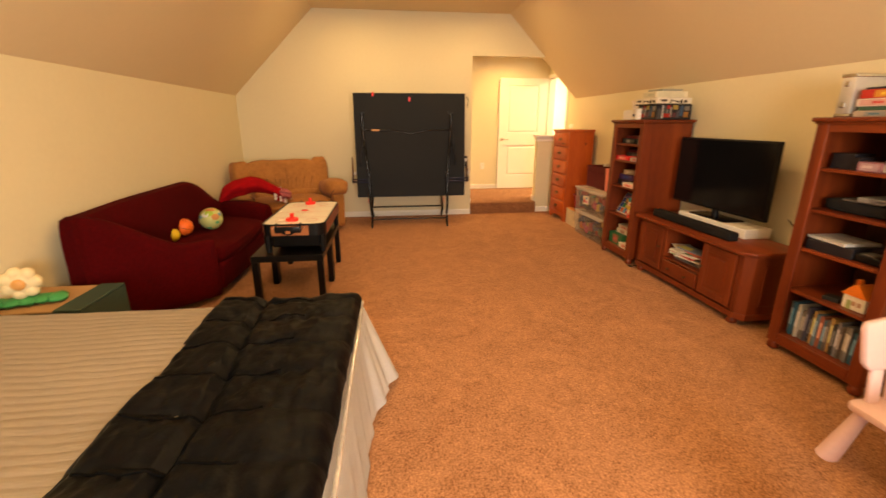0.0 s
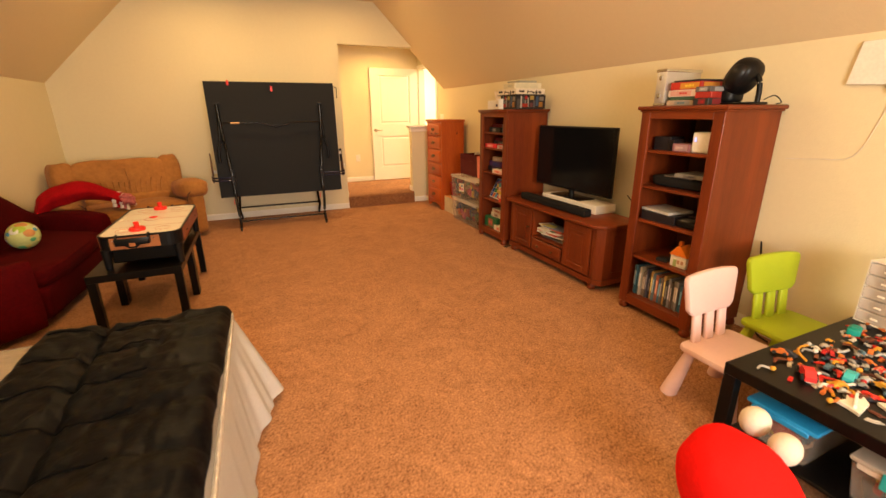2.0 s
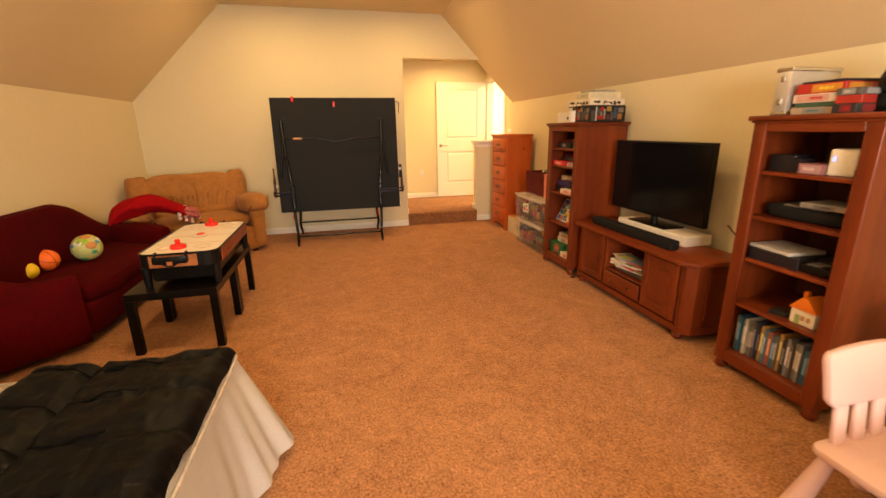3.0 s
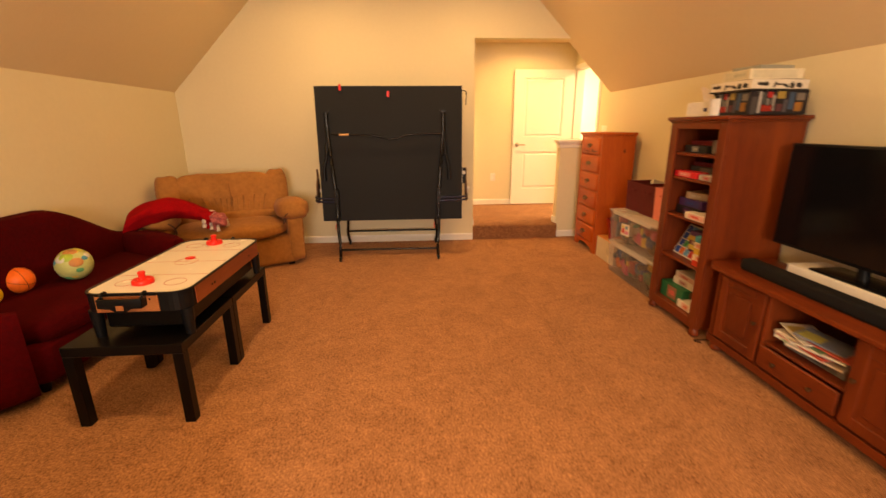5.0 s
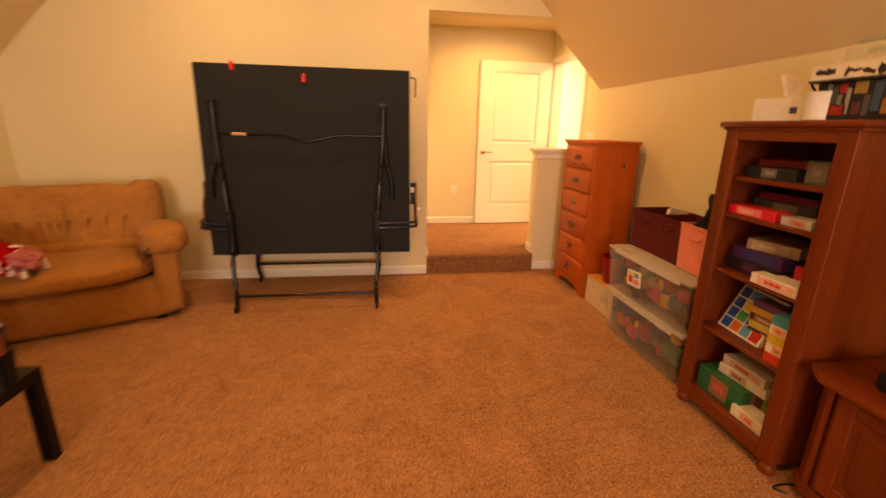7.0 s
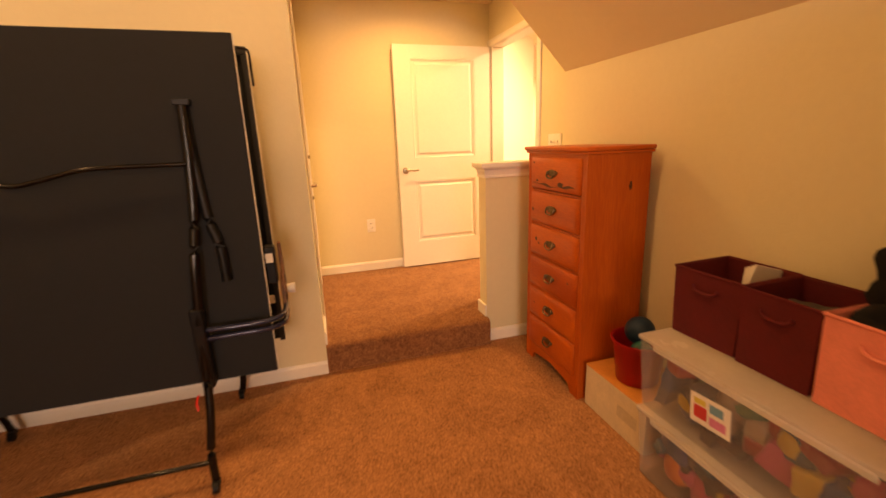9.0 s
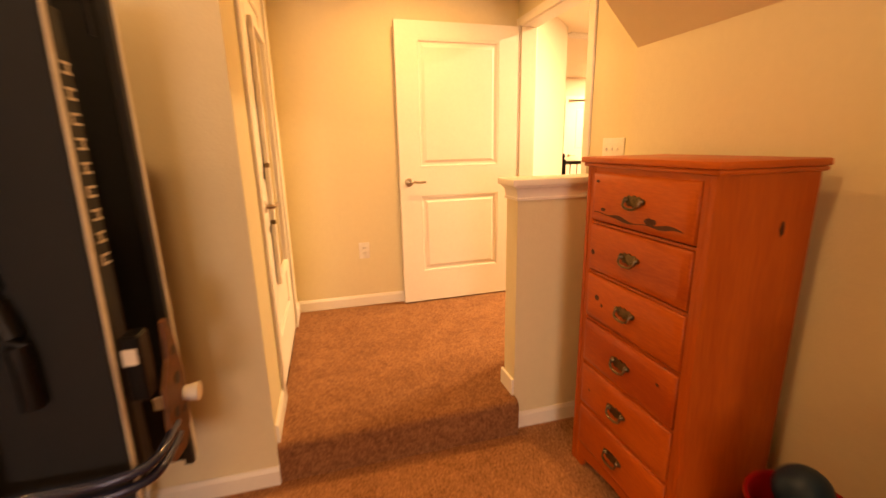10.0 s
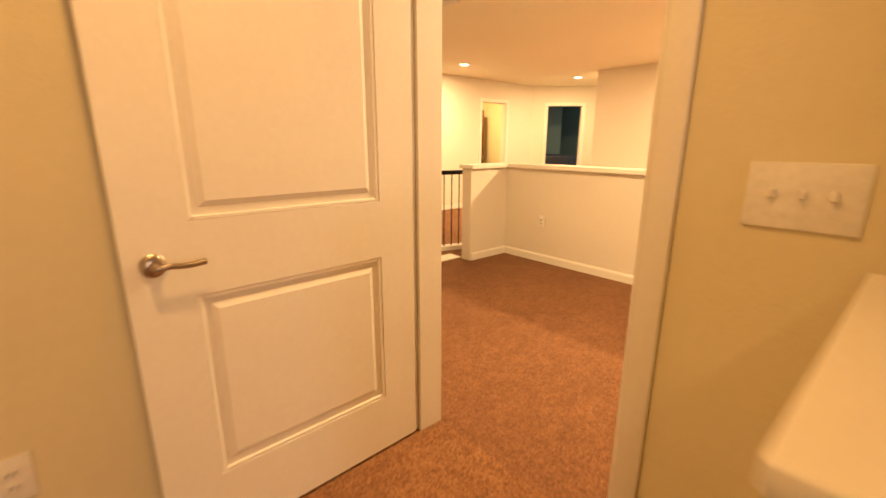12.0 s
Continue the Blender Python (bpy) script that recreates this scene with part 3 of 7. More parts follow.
def wall_with_doors(x0, y0, a, length, doors, t=0.12, inner=M_HALLWALL, door_top=2.21):
    """A hall wall from (x0, y0) along the angle a, its face on the line, with door openings (start, end)."""
    m = Matrix.Translation((x0, y0, 0)) @ Matrix.Rotation(radians(a), 4, "Z")
    s = 0.0
    for d0, d1 in doors + [(length, length)]:
        bpart("wall_hall_far", (s, 0, 0, d0, t, HZ), inner, bev=0, kind=S, m=m)
        if d1 > d0:
            bpart("wall_hall_far", (d0, 0, door_top, d1, t, HZ), inner, bev=0, kind=S, m=m)
            bm = bmesh.new()
            for q in ((d0 - 0.065, -0.016, STEP, d0, 0, door_top + 0.065), (d1, -0.016, STEP, d1 + 0.065, 0, door_top + 0.065), (d0, -0.016, door_top, d1, 0, door_top + 0.065),
                      (d0, 0, STEP, d0 + 0.012, t, door_top), (d1 - 0.012, 0, STEP, d1, t, door_top)):
                box(bm, *q, bev=0.003)
            part("door_casing", bm, M_TRIM, kind=S, m=m)
        if d0 > s:
            bpart("baseboard_hall", (s, -0.013, STEP, d0 - (0.065 if d1 > d0 else 0), 0, STEP + 0.085), M_TRIM, bev=0.003, kind=S, m=m)
        s = d1 + 0.0
    return m


M_TEAL = mat("teal_room_paint", (0.10, 0.17, 0.17), 0.8, 0, 0.03)
FW = 13.75
wall_with_doors(5.28, FW, 0, 5.62, [(2.02, 2.80), (4.07, 4.79)])
wall_with_doors(10.90, FW, -45, 2.84, [(0.35, 1.09)])
# rooms behind the far doors
slab("wall_far_room", (8.6, 15.3, 0, 11.0, 15.4, HZ), M_WALL)
slab("wall_far_room", (8.6, FW + 0.12, 0, 8.7, 15.3, HZ), M_WALL)
slab("wall_far_room", (11.0, FW + 0.12, 0, 11.1, 15.4, HZ), M_WALL)
slab("wall_hall_close", (5.16, FW + 0.6, 0, 8.6, FW + 0.7, HZ), M_HALLWALL)
area("far_room_light", look((9.9, 14.7, HZ - 0.01), (9.9, 14.7, 0)), 0.3, 0.3, 120, (1.0, 0.70, 0.30))
# cool fill lamp added to lift the teal room; no window is built here
area("teal_room_fill", look((12.9, 12.6, 1.7), (11.8, 13.9, 1.2)), 0.9, 1.1, 22, (0.75, 0.88, 1.0))
bm = bmesh.new()
prism(bm, [(11.1, 15.9), (13.2, 15.9), (13.2, 11.74), (13.1, 11.74), (13.1, 15.8), (11.1, 15.8)], "z", 0, HZ)
part("wall_teal_room", bm, M_TEAL, kind=S)
bm = bmesh.new()
prism(bm, [(11.4, 14.9), (12.2, 15.7), (13.05, 14.6), (12.3, 13.9)], "z", STEP, HZ)
part("wall_teal_room_end", bm, M_TEAL, kind=S)
ob = thing("dark_sofa", "dark blue sofa in a teal room beyond the hall", "sofa", Matrix.Translation((12.15, 13.62, STEP)) @ Matrix.Rotation(radians(-45), 4, "Z"))
bpart("seat", (-0.7, -0.25, 0, 0.7, 0.35, 0.45), paint(0.03, 0.04, 0.06), ob, bev=0.05, seg=3, smooth=True)
bpart("backrest", (-0.7, 0.1, 0.45, 0.7, 0.35, 0.98), paint(0.03, 0.04, 0.06), ob, bev=0.06, seg=3, smooth=True)
bpart("cushion", (-0.35, -0.1, 0.455, 0.0, 0.05, 0.75), paint(0.35, 0.12, 0.08), ob, "rust-coloured cushion", bev=0.04, seg=3, smooth=True)
# brown door leaf standing open in the first hall door, white leaf in the next
m = Matrix.Translation((8.12 - 0.05, FW + 0.03, STEP + 0.012)) @ Matrix.Rotation(radians(172), 4, "Z")
panel_door("door_3", 0.72, 2.0, m, "white two-panel hall door standing slightly ajar")
m = Matrix.Translation((9.36, FW + 0.14, STEP + 0.012)) @ Matrix.Rotation(radians(97), 4, "Z")
panel_door("door_4", 0.68, 2.0, m, "white two-panel door opened into a lit room")
ob = thing("wall_shelf_unit", "narrow brown open shelf with towels in lit room", "shelf unit", Matrix.Translation((10.28, 15.0, STEP)))
for k in range(6):
    bpart("shelf", (0, 0, 0.2 + k * 0.34, 0.45, 0.28, 0.22 + k * 0.34), M_CHERRYIN, ob)
    bpart("folded_towel", (0.06, 0.02, 0.222 + k * 0.34, 0.38, 0.24, 0.36 + k * 0.34), paint(*((0.5, 0.3, 0.12), (0.6, 0.5, 0.3), (0.35, 0.12, 0.05))[k % 3]), ob, bev=0.02, seg=2)
for x in (0, 0.43):
    bpart("upright", (x, 0, 0, x + 0.02, 0.28, 2.0), M_CHERRYIN, ob)
# stair railing
rl = thing("stair_railing", "dark wooden handrail with thin iron balusters on white curb", "railing")
P0, P1 = Vector((5.97, 11.52, 0)), Vector((6.78, 11.28, 0))
d = (P1 - P0).normalized()
mr = Matrix.Translation(P0) @ Matrix.Rotation(math.atan2(d.y, d.x), 4, "Z")
Lr = (P1 - P0).length
bpart("curb", (-0.08, -0.06, STEP, Lr, 0.06, STEP + 0.05), M_TRIM, rl, "white painted curb", m=mr)
bpart("handrail", (0, -0.03, 1.075, Lr, 0.03, 1.125), M_BLACKLAM, rl, bev=0.012, seg=2, m=mr)
bm = bmesh.new()
box(bm, -0.085, -0.045, STEP + 0.05, 0.005, 0.045, 1.10, 0.004)
lathe(bm, [(0.04, 1.10), (0.055, 1.12), (0.055, 1.14), (0.03, 1.16), (0.045, 1.20), (0.02, 1.235)], (-0.04, 0, 0), 14)
part("newel_post", bm, M_BLACKLAM, rl, m=mr, smooth=True)
for k in range(8):
    bm = bmesh.new()
    cone(bm, (0.08 + k * 0.098, 0, STEP + 0.05), (0.08 + k * 0.098, 0, 1.078), 0.007, n=8)
    part("baluster", bm, M_BLACKFELT, rl, m=mr)
bpart("wall_curb", (5.9, 11.02, STEP, 6.24, 11.2, STEP + 0.012), M_TRIM, kind=S)
# hall ceiling vent and outlet
vt = thing("ceiling_vent", "white slatted air vent in the hall ceiling", "vent", Matrix.Translation((5.62, 10.72, HZ)) @ Matrix.Rotation(radians(10), 4, "Z"))
bpart("frame", (-0.2, -0.11, -0.012, 0.2, -0.09, 0), M_WHITEPL, vt)
bpart("frame", (-0.2, 0.09, -0.012, 0.2, 0.11, 0), M_WHITEPL, vt)
for k in range(12):
    bpart("slat", (-0.19 + k * 0.033, -0.09, -0.010, -0.172 + k * 0.033, 0.09, -0.001), M_WHITEPL, vt, bev=0)
bpart("backing", (-0.2, -0.09, -0.001, 0.2, 0.09, -0.0005), paint(0.06, 0.05, 0.04), vt, bev=0)
plate("wall_outlet", 6.79, 10.35, 0.62, 0.08, 0.125, "-x", 1, "wall outlet", "white outlet low on the hall half wall")
# ---- furniture of the attic room ----
def at(x, y, z=0.0, a=0.0):
    return Matrix.Translation((x, y, z)) @ Matrix.Rotation(radians(a), 4, "Z")


def loft(bm, stations, e=3.2, n=20):
    """A padded wall drawn through stations (x, y, direction in degrees, half thickness, z0, z1), with rounded ends."""
    k = 2 / e
    rings = []
    for x, y, a, h, z0, z1 in stations:
        nx, ny = -math.sin(radians(a)), math.cos(radians(a))
        ring = []
        for i in range(n):
            t = 2 * math.pi * i / n
            c, s = math.cos(t), math.sin(t)
            u, v = math.copysign(abs(c) ** k, c) * h, math.copysign(abs(s) ** k, s)
            ring.append(bm.verts.new((x + nx * u, y + ny * u, (z0 + z1) / 2 + v * (z1 - z0) / 2)))
        rings.append(ring)
    fs = [bm.faces.new((a[i], a[(i + 1) % n], b[(i + 1) % n], b[i])) for a, b in zip(rings, rings[1:]) for i in range(n)]
    fs += [bm.faces.new(rings[0][::-1]), bm.faces.new(rings[-1])]
    bmesh.ops.recalc_face_normals(bm, faces=fs)


def bun_foot(parent, x, y, r=0.035, h=0.06, material=None):
    bm = bmesh.new()
    lathe(bm, [(r * 0.55, 0), (r * 0.9, h * 0.15), (r, h * 0.45), (r * 0.85, h * 0.75), (r * 0.7, h)], (x, y, 0), 16)
    part("foot", bm, material or M_CHERRY, parent, smooth=True)


def bookcase(m, label, shelves, w=0.61, d=0.52, h=1.46):
    ob = thing("bookcase", label, "bookcase", m, "cherry bookcases beside the television")
    bpart("side_panel", (0.022, 0.02, 0.055, d - 0.01, 0.04, h - 0.025), M_CHERRY, ob)
    bpart("side_panel", (0.022, w - 0.04, 0.055, d - 0.01, w - 0.02, h - 0.025), M_CHERRY, ob)
    bpart("back_panel", (d - 0.016, 0.04, 0.06, d - 0.01, w - 0.04, h - 0.025), M_CHERRYIN, ob, "lighter brown back panel")
    bpart("stile", (0, 0.015, 0.055, 0.021, 0.085, h - 0.025), M_CHERRY, ob)
    bpart("stile", (0, w - 0.085, 0.055, 0.021, w - 0.015, h - 0.025), M_CHERRY, ob)
    bpart("top_rail", (0.001, 0.085, h - 0.08, 0.02, w - 0.085, h - 0.025), M_CHERRYY, ob)
    bpart("bottom_rail", (0.001, 0.085, 0.055, 0.02, w - 0.085, 0.125), M_CHERRYY, ob)
    bm = bmesh.new()
    box(bm, -0.022, -0.008, h - 0.025, d, w + 0.008, h, 0.007, 2)
    box(bm, -0.008, 0.004, h - 0.037, d - 0.01, w - 0.004, h - 0.025, 0.003)
    part("top", bm, M_CHERRYY, ob, smooth=True)
    for z in shelves:
        bpart("shelf", (0.022, 0.041, z - 0.02, d - 0.017, w - 0.041, z), M_CHERRYY, ob)
    for x in (0.03, d - 0.05):
        for y in (0.045, w - 0.045):
            bun_foot(ob, x, y, 0.036, 0.06)
    return ob


BC1, BC2 = (3.457, 4.71), (3.475, 2.43)
SH1, SH2 = (1.22, 1.05, 0.78, 0.47, 0.125), (1.18, 0.94, 0.70, 0.43, 0.125)
bookcase(at(*BC1), "dark cherry wooden bookcase filled with board games on carpet", SH1)
bookcase(at(*BC2), "dark cherry wooden bookcase holding electronics and a row of books", SH2)


def tv_stand(m):
    ob = thing("television_stand", "dark cherry wooden television stand with two panelled doors", "cabinet", m)
    W, D, H, c = 1.46, 0.48, 0.57, 0.09

    def outline(o):
        return [(D, o), (c - 0.02, o), (o, c), (o, W - c), (c - 0.02, W - o), (D, W - o)]
    bm = bmesh.new()
    prism(bm, [(x - 0.03, y) for x, y in outline(0.0)], "z", H - 0.025, H, 0.006)
    part("top", bm, M_CHERRYY, ob, smooth=True)
    bm = bmesh.new()
    prism(bm, outline(0.02), "z", H - 0.043, H - 0.025, 0.003)
    part("top_moulding", bm, M_CHERRYY, ob)
    bm = bmesh.new()
    prism(bm, outline(0.025), "z", 0.055, 0.10, 0.003)
    part("plinth", bm, M_CHERRYY, ob)
    # canted ends
    for s in (0, 1):
        bm = bmesh.new()
        ys = [0.035, c + 0.005, c + 0.02, 0.055]
        pts = [(D - 0.02, ys[0]), (c - 0.01, ys[0]), (0.035, c), (0.035, c + 0.02), (0.055, c + 0.02), (c + 0.005, 0.055), (D - 0.02, 0.055)]
        if s:
            pts = [(x, W - y) for x, y in pts]
        prism(bm, pts, "z", 0.10, H - 0.043)
        part("side_panel", bm, M_CHERRY, ob)
        bpart("side_inset", (0.16, (0.029 if not s else W - 0.035), 0.16, D - 0.08, (0.035 if not s else W - 0.029), H - 0.1), M_CHERRY, ob)
    bpart("back_panel", (D - 0.02, 0.035, 0.10, D - 0.012, W - 0.035, H - 0.043), M_CHERRYIN, ob)
    bpart("bottom_shelf", (0.055, 0.06, 0.10, D - 0.02, W - 0.06, 0.115), M_CHERRYY, ob)
    y1, y2 = 0.50, 0.96
    for y in (0.12, y1 - 0.02, y2, W - 0.14):
        bpart("divider", (0.036, y, 0.115 if y in (y1 - 0.02, y2) else 0.10, D - 0.02 if y in (y1 - 0.02, y2) else 0.056, y + 0.02, H - 0.043), M_CHERRY, ob)
    bpart("drawer_divider", (0.04, y1, 0.245, D - 0.02, y2, 0.26), M_CHERRYY, ob)
    for ya, yb in ((0.142, y1 - 0.022), (y2 + 0.022, W - 0.142)):
        door = bmesh.new()
        box(door, 0.018, ya, 0.118, 0.036, ya + 0.055, H - 0.046, 0.003)
        box(door, 0.018, yb - 0.055, 0.118, 0.036, yb, H - 0.046, 0.003)
        box(door, 0.018, ya + 0.055, 0.118, 0.036, yb - 0.055, 0.173, 0.003)
        box(door, 0.018, ya + 0.055, H - 0.101, 0.036, yb - 0.055, H - 0.046, 0.003)
        door = part("door", door, M_CHERRY, ob)
        bm = bmesh.new()
        box(bm, 0.024, ya + 0.055, 0.173, 0.034, yb - 0.055, H - 0.101)
        box(bm, 0.017, ya + 0.085, 0.203, 0.026, yb - 0.085, H - 0.131, 0.006, 2)
        part("raised_panel", bm, M_CHERRY, door)
        bm = bmesh.new()
        ky = yb - 0.028 if ya < 0.5 else ya + 0.028
        lathe(bm, [(0.005, 0.018), (0.005, 0.008), (0.012, 0.002), (0.011, -0.004), (0.004, -0.007)], (0, ky, 0.34), 14, "x")
        part("knob", bm, M_BRASS, door, "small dark brass knob", True)
    dr = bpart("drawer", (0.018, y1 + 0.003, 0.118, 0.036, y2 - 0.003, 0.242), M_CHERRYY, ob, bev=0.005)
    for ky in (y1 + 0.12, y2 - 0.12):
        bm = bmesh.new()
        lathe(bm, [(0.005, 0.018), (0.005, 0.008), (0.012, 0.002), (0.011, -0.004), (0.004, -0.007)], (0, ky, 0.18), 14, "x")
        part("knob", bm, M_BRASS, dr, "small dark brass knob", True)
    for x, y in ((0.07, 0.13), (0.07, W - 0.13), (D - 0.06, 0.08), (D - 0.06, W - 0.08)):
        bun_foot(ob, x, y, 0.04, 0.056)
    return ob


tv_stand(at(3.445, 3.235))
T0 = 0.57
# television on its raised board
bpart("riser_board", (3.70, 3.60, T0, 3.93, 4.38, T0 + 0.075), M_WHITEPL, label="cream wooden riser box under the television", bev=0.004, category="riser")
tv = thing("television", "large black flat-screen television switched off on a riser", "television")
bm = bmesh.new()
box(bm, 3.765, 3.525, 0.715, 3.80, 4.585, 1.302, 0.006, 2)
box(bm, 3.80, 3.80, 0.80, 3.835, 4.31, 1.15, 0.012, 2)
part("housing", bm, M_BLACKPL, tv, smooth=True)
bpart("screen", (3.7615, 3.54, 0.735, 3.764, 4.57, 1.288), M_SCREEN, tv, "dark glossy screen", bev=0)
bm = bmesh.new()
cone(bm, (3.80, 4.05, T0 + 0.085), (3.79, 4.05, 0.73), 0.03, 0.022)
part("neck", bm, M_BLACKPL, tv, smooth=True)
bm = bmesh.new()
box(bm, 3.71, 3.84, T0 + 0.075, 3.90, 4.26, T0 + 0.087, 0.005, 2)
part("stand_base", bm, M_SCREEN, tv, smooth=True)
sb = thing("soundbar", "long black fabric-covered soundbar on the television stand", "speaker")
bm = bmesh.new()
box(bm, 3.53, 3.55, T0 + 0.004, 3.615, 4.52, T0 + 0.068, 0.014, 3)
part("grille", bm, M_BLACKFAB, sb, smooth=True)
bpart("base_strip", (3.535, 3.56, T0, 3.61, 4.51, T0 + 0.006), M_BLACKPL, sb)


def stack(name, label, cat, x, y, z, items, group=""):
    """Flat boxes laid on one another; each is a thing of its own: (depth, width, height, colour, turn, band colour)."""
    for d, w, h, col, turn, band in items:
        ob = thing(name, label, cat, at(x, y, z, turn), group)
        bpart("box_body", (-d / 2, -w / 2, 0, d / 2, w / 2, h), paint(*col), ob, bev=0.002)
        if band:
            rb = random.Random(int((w * 7919 + z * 977 + h * 131) * 100))
            mix = [0.45 * p + 0.55 * q for p, q in zip(band, col)]
            s0, s1 = rb.uniform(-0.46, -0.1), rb.uniform(0.12, 0.46)
            bpart("printed_band", (-d / 2 - 0.001, w * s0, h * 0.12, -d / 2 + 0.003, w * s1, h * 0.88), paint(*mix), ob, bev=0)
            bpart("printed_band", (d * s0, -w / 2 - 0.001, h * 0.12, d * s1, -w / 2 + 0.003, h * 0.88), paint(*mix), ob, bev=0)
            c = s0 + (s1 - s0) * rb.uniform(0.1, 0.4)
            for k in range(3):
                c1 = min(c + (s1 - s0) * rb.uniform(0.08, 0.2), s1 - 0.01)
                bpart("printed_title", (-d / 2 - 0.0016, w * c, h * 0.36, -d / 2 + 0.003, w * c1, h * 0.64), paint(*band), ob, bev=0)
                c = c1 + 0.018
                if c > s1 - 0.05:
                    break
        z += h + 0.0005
    return z


# in the television stand's niche
stack("media_player", "flat silver media player in the television stand", "electronics", 3.68, 3.97, 0.26, [(0.26, 0.34, 0.045, (0.25, 0.24, 0.22), 0, (0.02, 0.02, 0.02))])
for k, (c, px, py, tz, tt_) in enumerate((((0.70, 0.66, 0.58), 3.555, 3.90, 12, 3), ((0.12, 0.20, 0.10), 3.57, 3.97, -10, 5), ((0.55, 0.10, 0.06), 3.575, 3.86, 6, 7), ((0.66, 0.60, 0.50), 3.55, 4.02, -16, 8), ((0.20, 0.22, 0.28), 3.56, 3.93, 20, 10))):
    ob = thing("magazine", "thin glossy magazine slipped over a loose pile", "magazine", at(px, py, 0.352 + 0.009 * k, tz) @ Matrix.Rotation(radians(tt_ - 4), 4, "X"), "magazines in the television stand")
    bpart("cover", (-0.075, -0.11, 0, 0.075, 0.11, 0.006), paint(*c), ob, bev=0.001)
    bpart("printed_band", (-0.06, -0.08 + 0.02 * k, 0.006, 0.02, 0.02 + 0.02 * k, 0.0066), paint(0.5, 0.12 + 0.08 * k, 0.1), ob, bev=0)
stack("magazine_stack", "loose pile of white papers and game cases", "papers", 3.60, 3.94, 0.306, [(0.2, 0.28, 0.01, (0.7, 0.66, 0.6), 8, None), (0.19, 0.15, 0.014, (0.6, 0.1, 0.06), -6, None), (0.19, 0.14, 0.014, (0.72, 0.7, 0.62), 12, None)])
stack("game_case_pile", "small pile of white game cases in the niche", "game case", 3.60, 4.10, 0.306, [(0.19, 0.13, 0.014, (0.75, 0.72, 0.66), 3, (0.1, 0.3, 0.1)), (0.19, 0.13, 0.014, (0.7, 0.7, 0.66), -8, (0.5, 0.1, 0.1)), (0.19, 0.13, 0.014, (0.72, 0.68, 0.6), 5, None)])

# ---- bookcase contents ----
x0 = BC1[0] + 0.03
yl = BC1[1] + 0.09


def gbox(label, x, y, z, d, w, h, col, band, turn=0, cat="board game"):
    return stack("board_game" if cat == "board game" else cat.replace(" ", "_"), label, cat, x, y, z, [(d, w, h, col, turn, band)])


gbox("flat black board game box on the upper shelf", x0 + 0.17, yl + 0.30, SH1[0], 0.26, 0.24, 0.05, (0.02, 0.018, 0.018), (0.3, 0.28, 0.25))
gbox("dark red flat board game box under the top", x0 + 0.20, yl + 0.27, SH1[0] + 0.051, 0.26, 0.26, 0.03, (0.12, 0.01, 0.012), None)
gbox("grey patterned board game box on upper shelf", x0 + 0.18, yl + 0.09, SH1[0], 0.25, 0.13, 0.09, (0.12, 0.11, 0.10), (0.25, 0.22, 0.2))
z = gbox("dark grey game box with pale markings", x0 + 0.24, yl + 0.26, SH1[1], 0.28, 0.30, 0.075, (0.035, 0.035, 0.035), (0.3, 0.27, 0.22))
gbox("maroon flat game box on a dark one", x0 + 0.24, yl + 0.25, z, 0.27, 0.28, 0.03, (0.12, 0.01, 0.02), None)
gbox("bright red game box at the shelf edge", x0 + 0.05, yl + 0.32, SH1[1], 0.09, 0.25, 0.042, (0.62, 0.02, 0.03), (0.75, 0.4, 0.35))
gbox("small silver and red card game tin", x0 + 0.05, yl + 0.10, SH1[1], 0.09, 0.13, 0.035, (0.45, 0.42, 0.38), (0.5, 0.05, 0.05))
z = gbox("black game box with purple artwork", x0 + 0.19, yl + 0.30, SH1[2], 0.28, 0.27, 0.06, (0.015, 0.012, 0.015), (0.1, 0.03, 0.12))
z = gbox("purple and blue game box on a black one", x0 + 0.19, yl + 0.29, z, 0.27, 0.26, 0.055, (0.06, 0.02, 0.10), (0.02, 0.05, 0.2))
gbox("brown and white game box lying askew", x0 + 0.18, yl + 0.27, z, 0.2, 0.22, 0.05, (0.3, 0.2, 0.12), (0.5, 0.45, 0.35), 14)
gbox("small red cube box on the shelf", x0 + 0.14, yl + 0.08, SH1[2] + 0.0, 0.11, 0.09, 0.10, (0.5, 0.02, 0.04), None, 0, "gift box")
gbox("white board game box with red printing", x0 + 0.035, yl + 0.115, SH1[2], 0.10, 0.22, 0.045, (0.72, 0.66, 0.55), (0.6, 0.05, 0.03))
for k, (col, band) in enumerate((((0.5, 0.1, 0.05), None), ((0.08, 0.02, 0.08), (0.5, 0.4, 0.1)), ((0.55, 0.45, 0.1), None), ((0.1, 0.02, 0.02), (0.5, 0.4, 0.3)), ((0.6, 0.4, 0.08), None), ((0.12, 0.05, 0.15), None))):
    gbox("flat board game box in a mixed stack", x0 + 0.22, yl + 0.16, SH1[3] + k * 0.034, 0.27, 0.24, 0.033, col, band, (k % 3 - 1) * 2)
# upright stack at the near side of the same shelf
for k, col in enumerate(((0.6, 0.05, 0.03), (0.72, 0.66, 0.5), (0.6, 0.42, 0.06), (0.7, 0.6, 0.45), (0.05, 0.25, 0.3))):
    gbox("small coloured card game box in a column", x0 + 0.045, yl + 0.05, SH1[3] + k * 0.042, 0.09, 0.09, 0.041, col, (0.6, 0.1, 0.05) if k % 2 else None, k % 2 * 4)
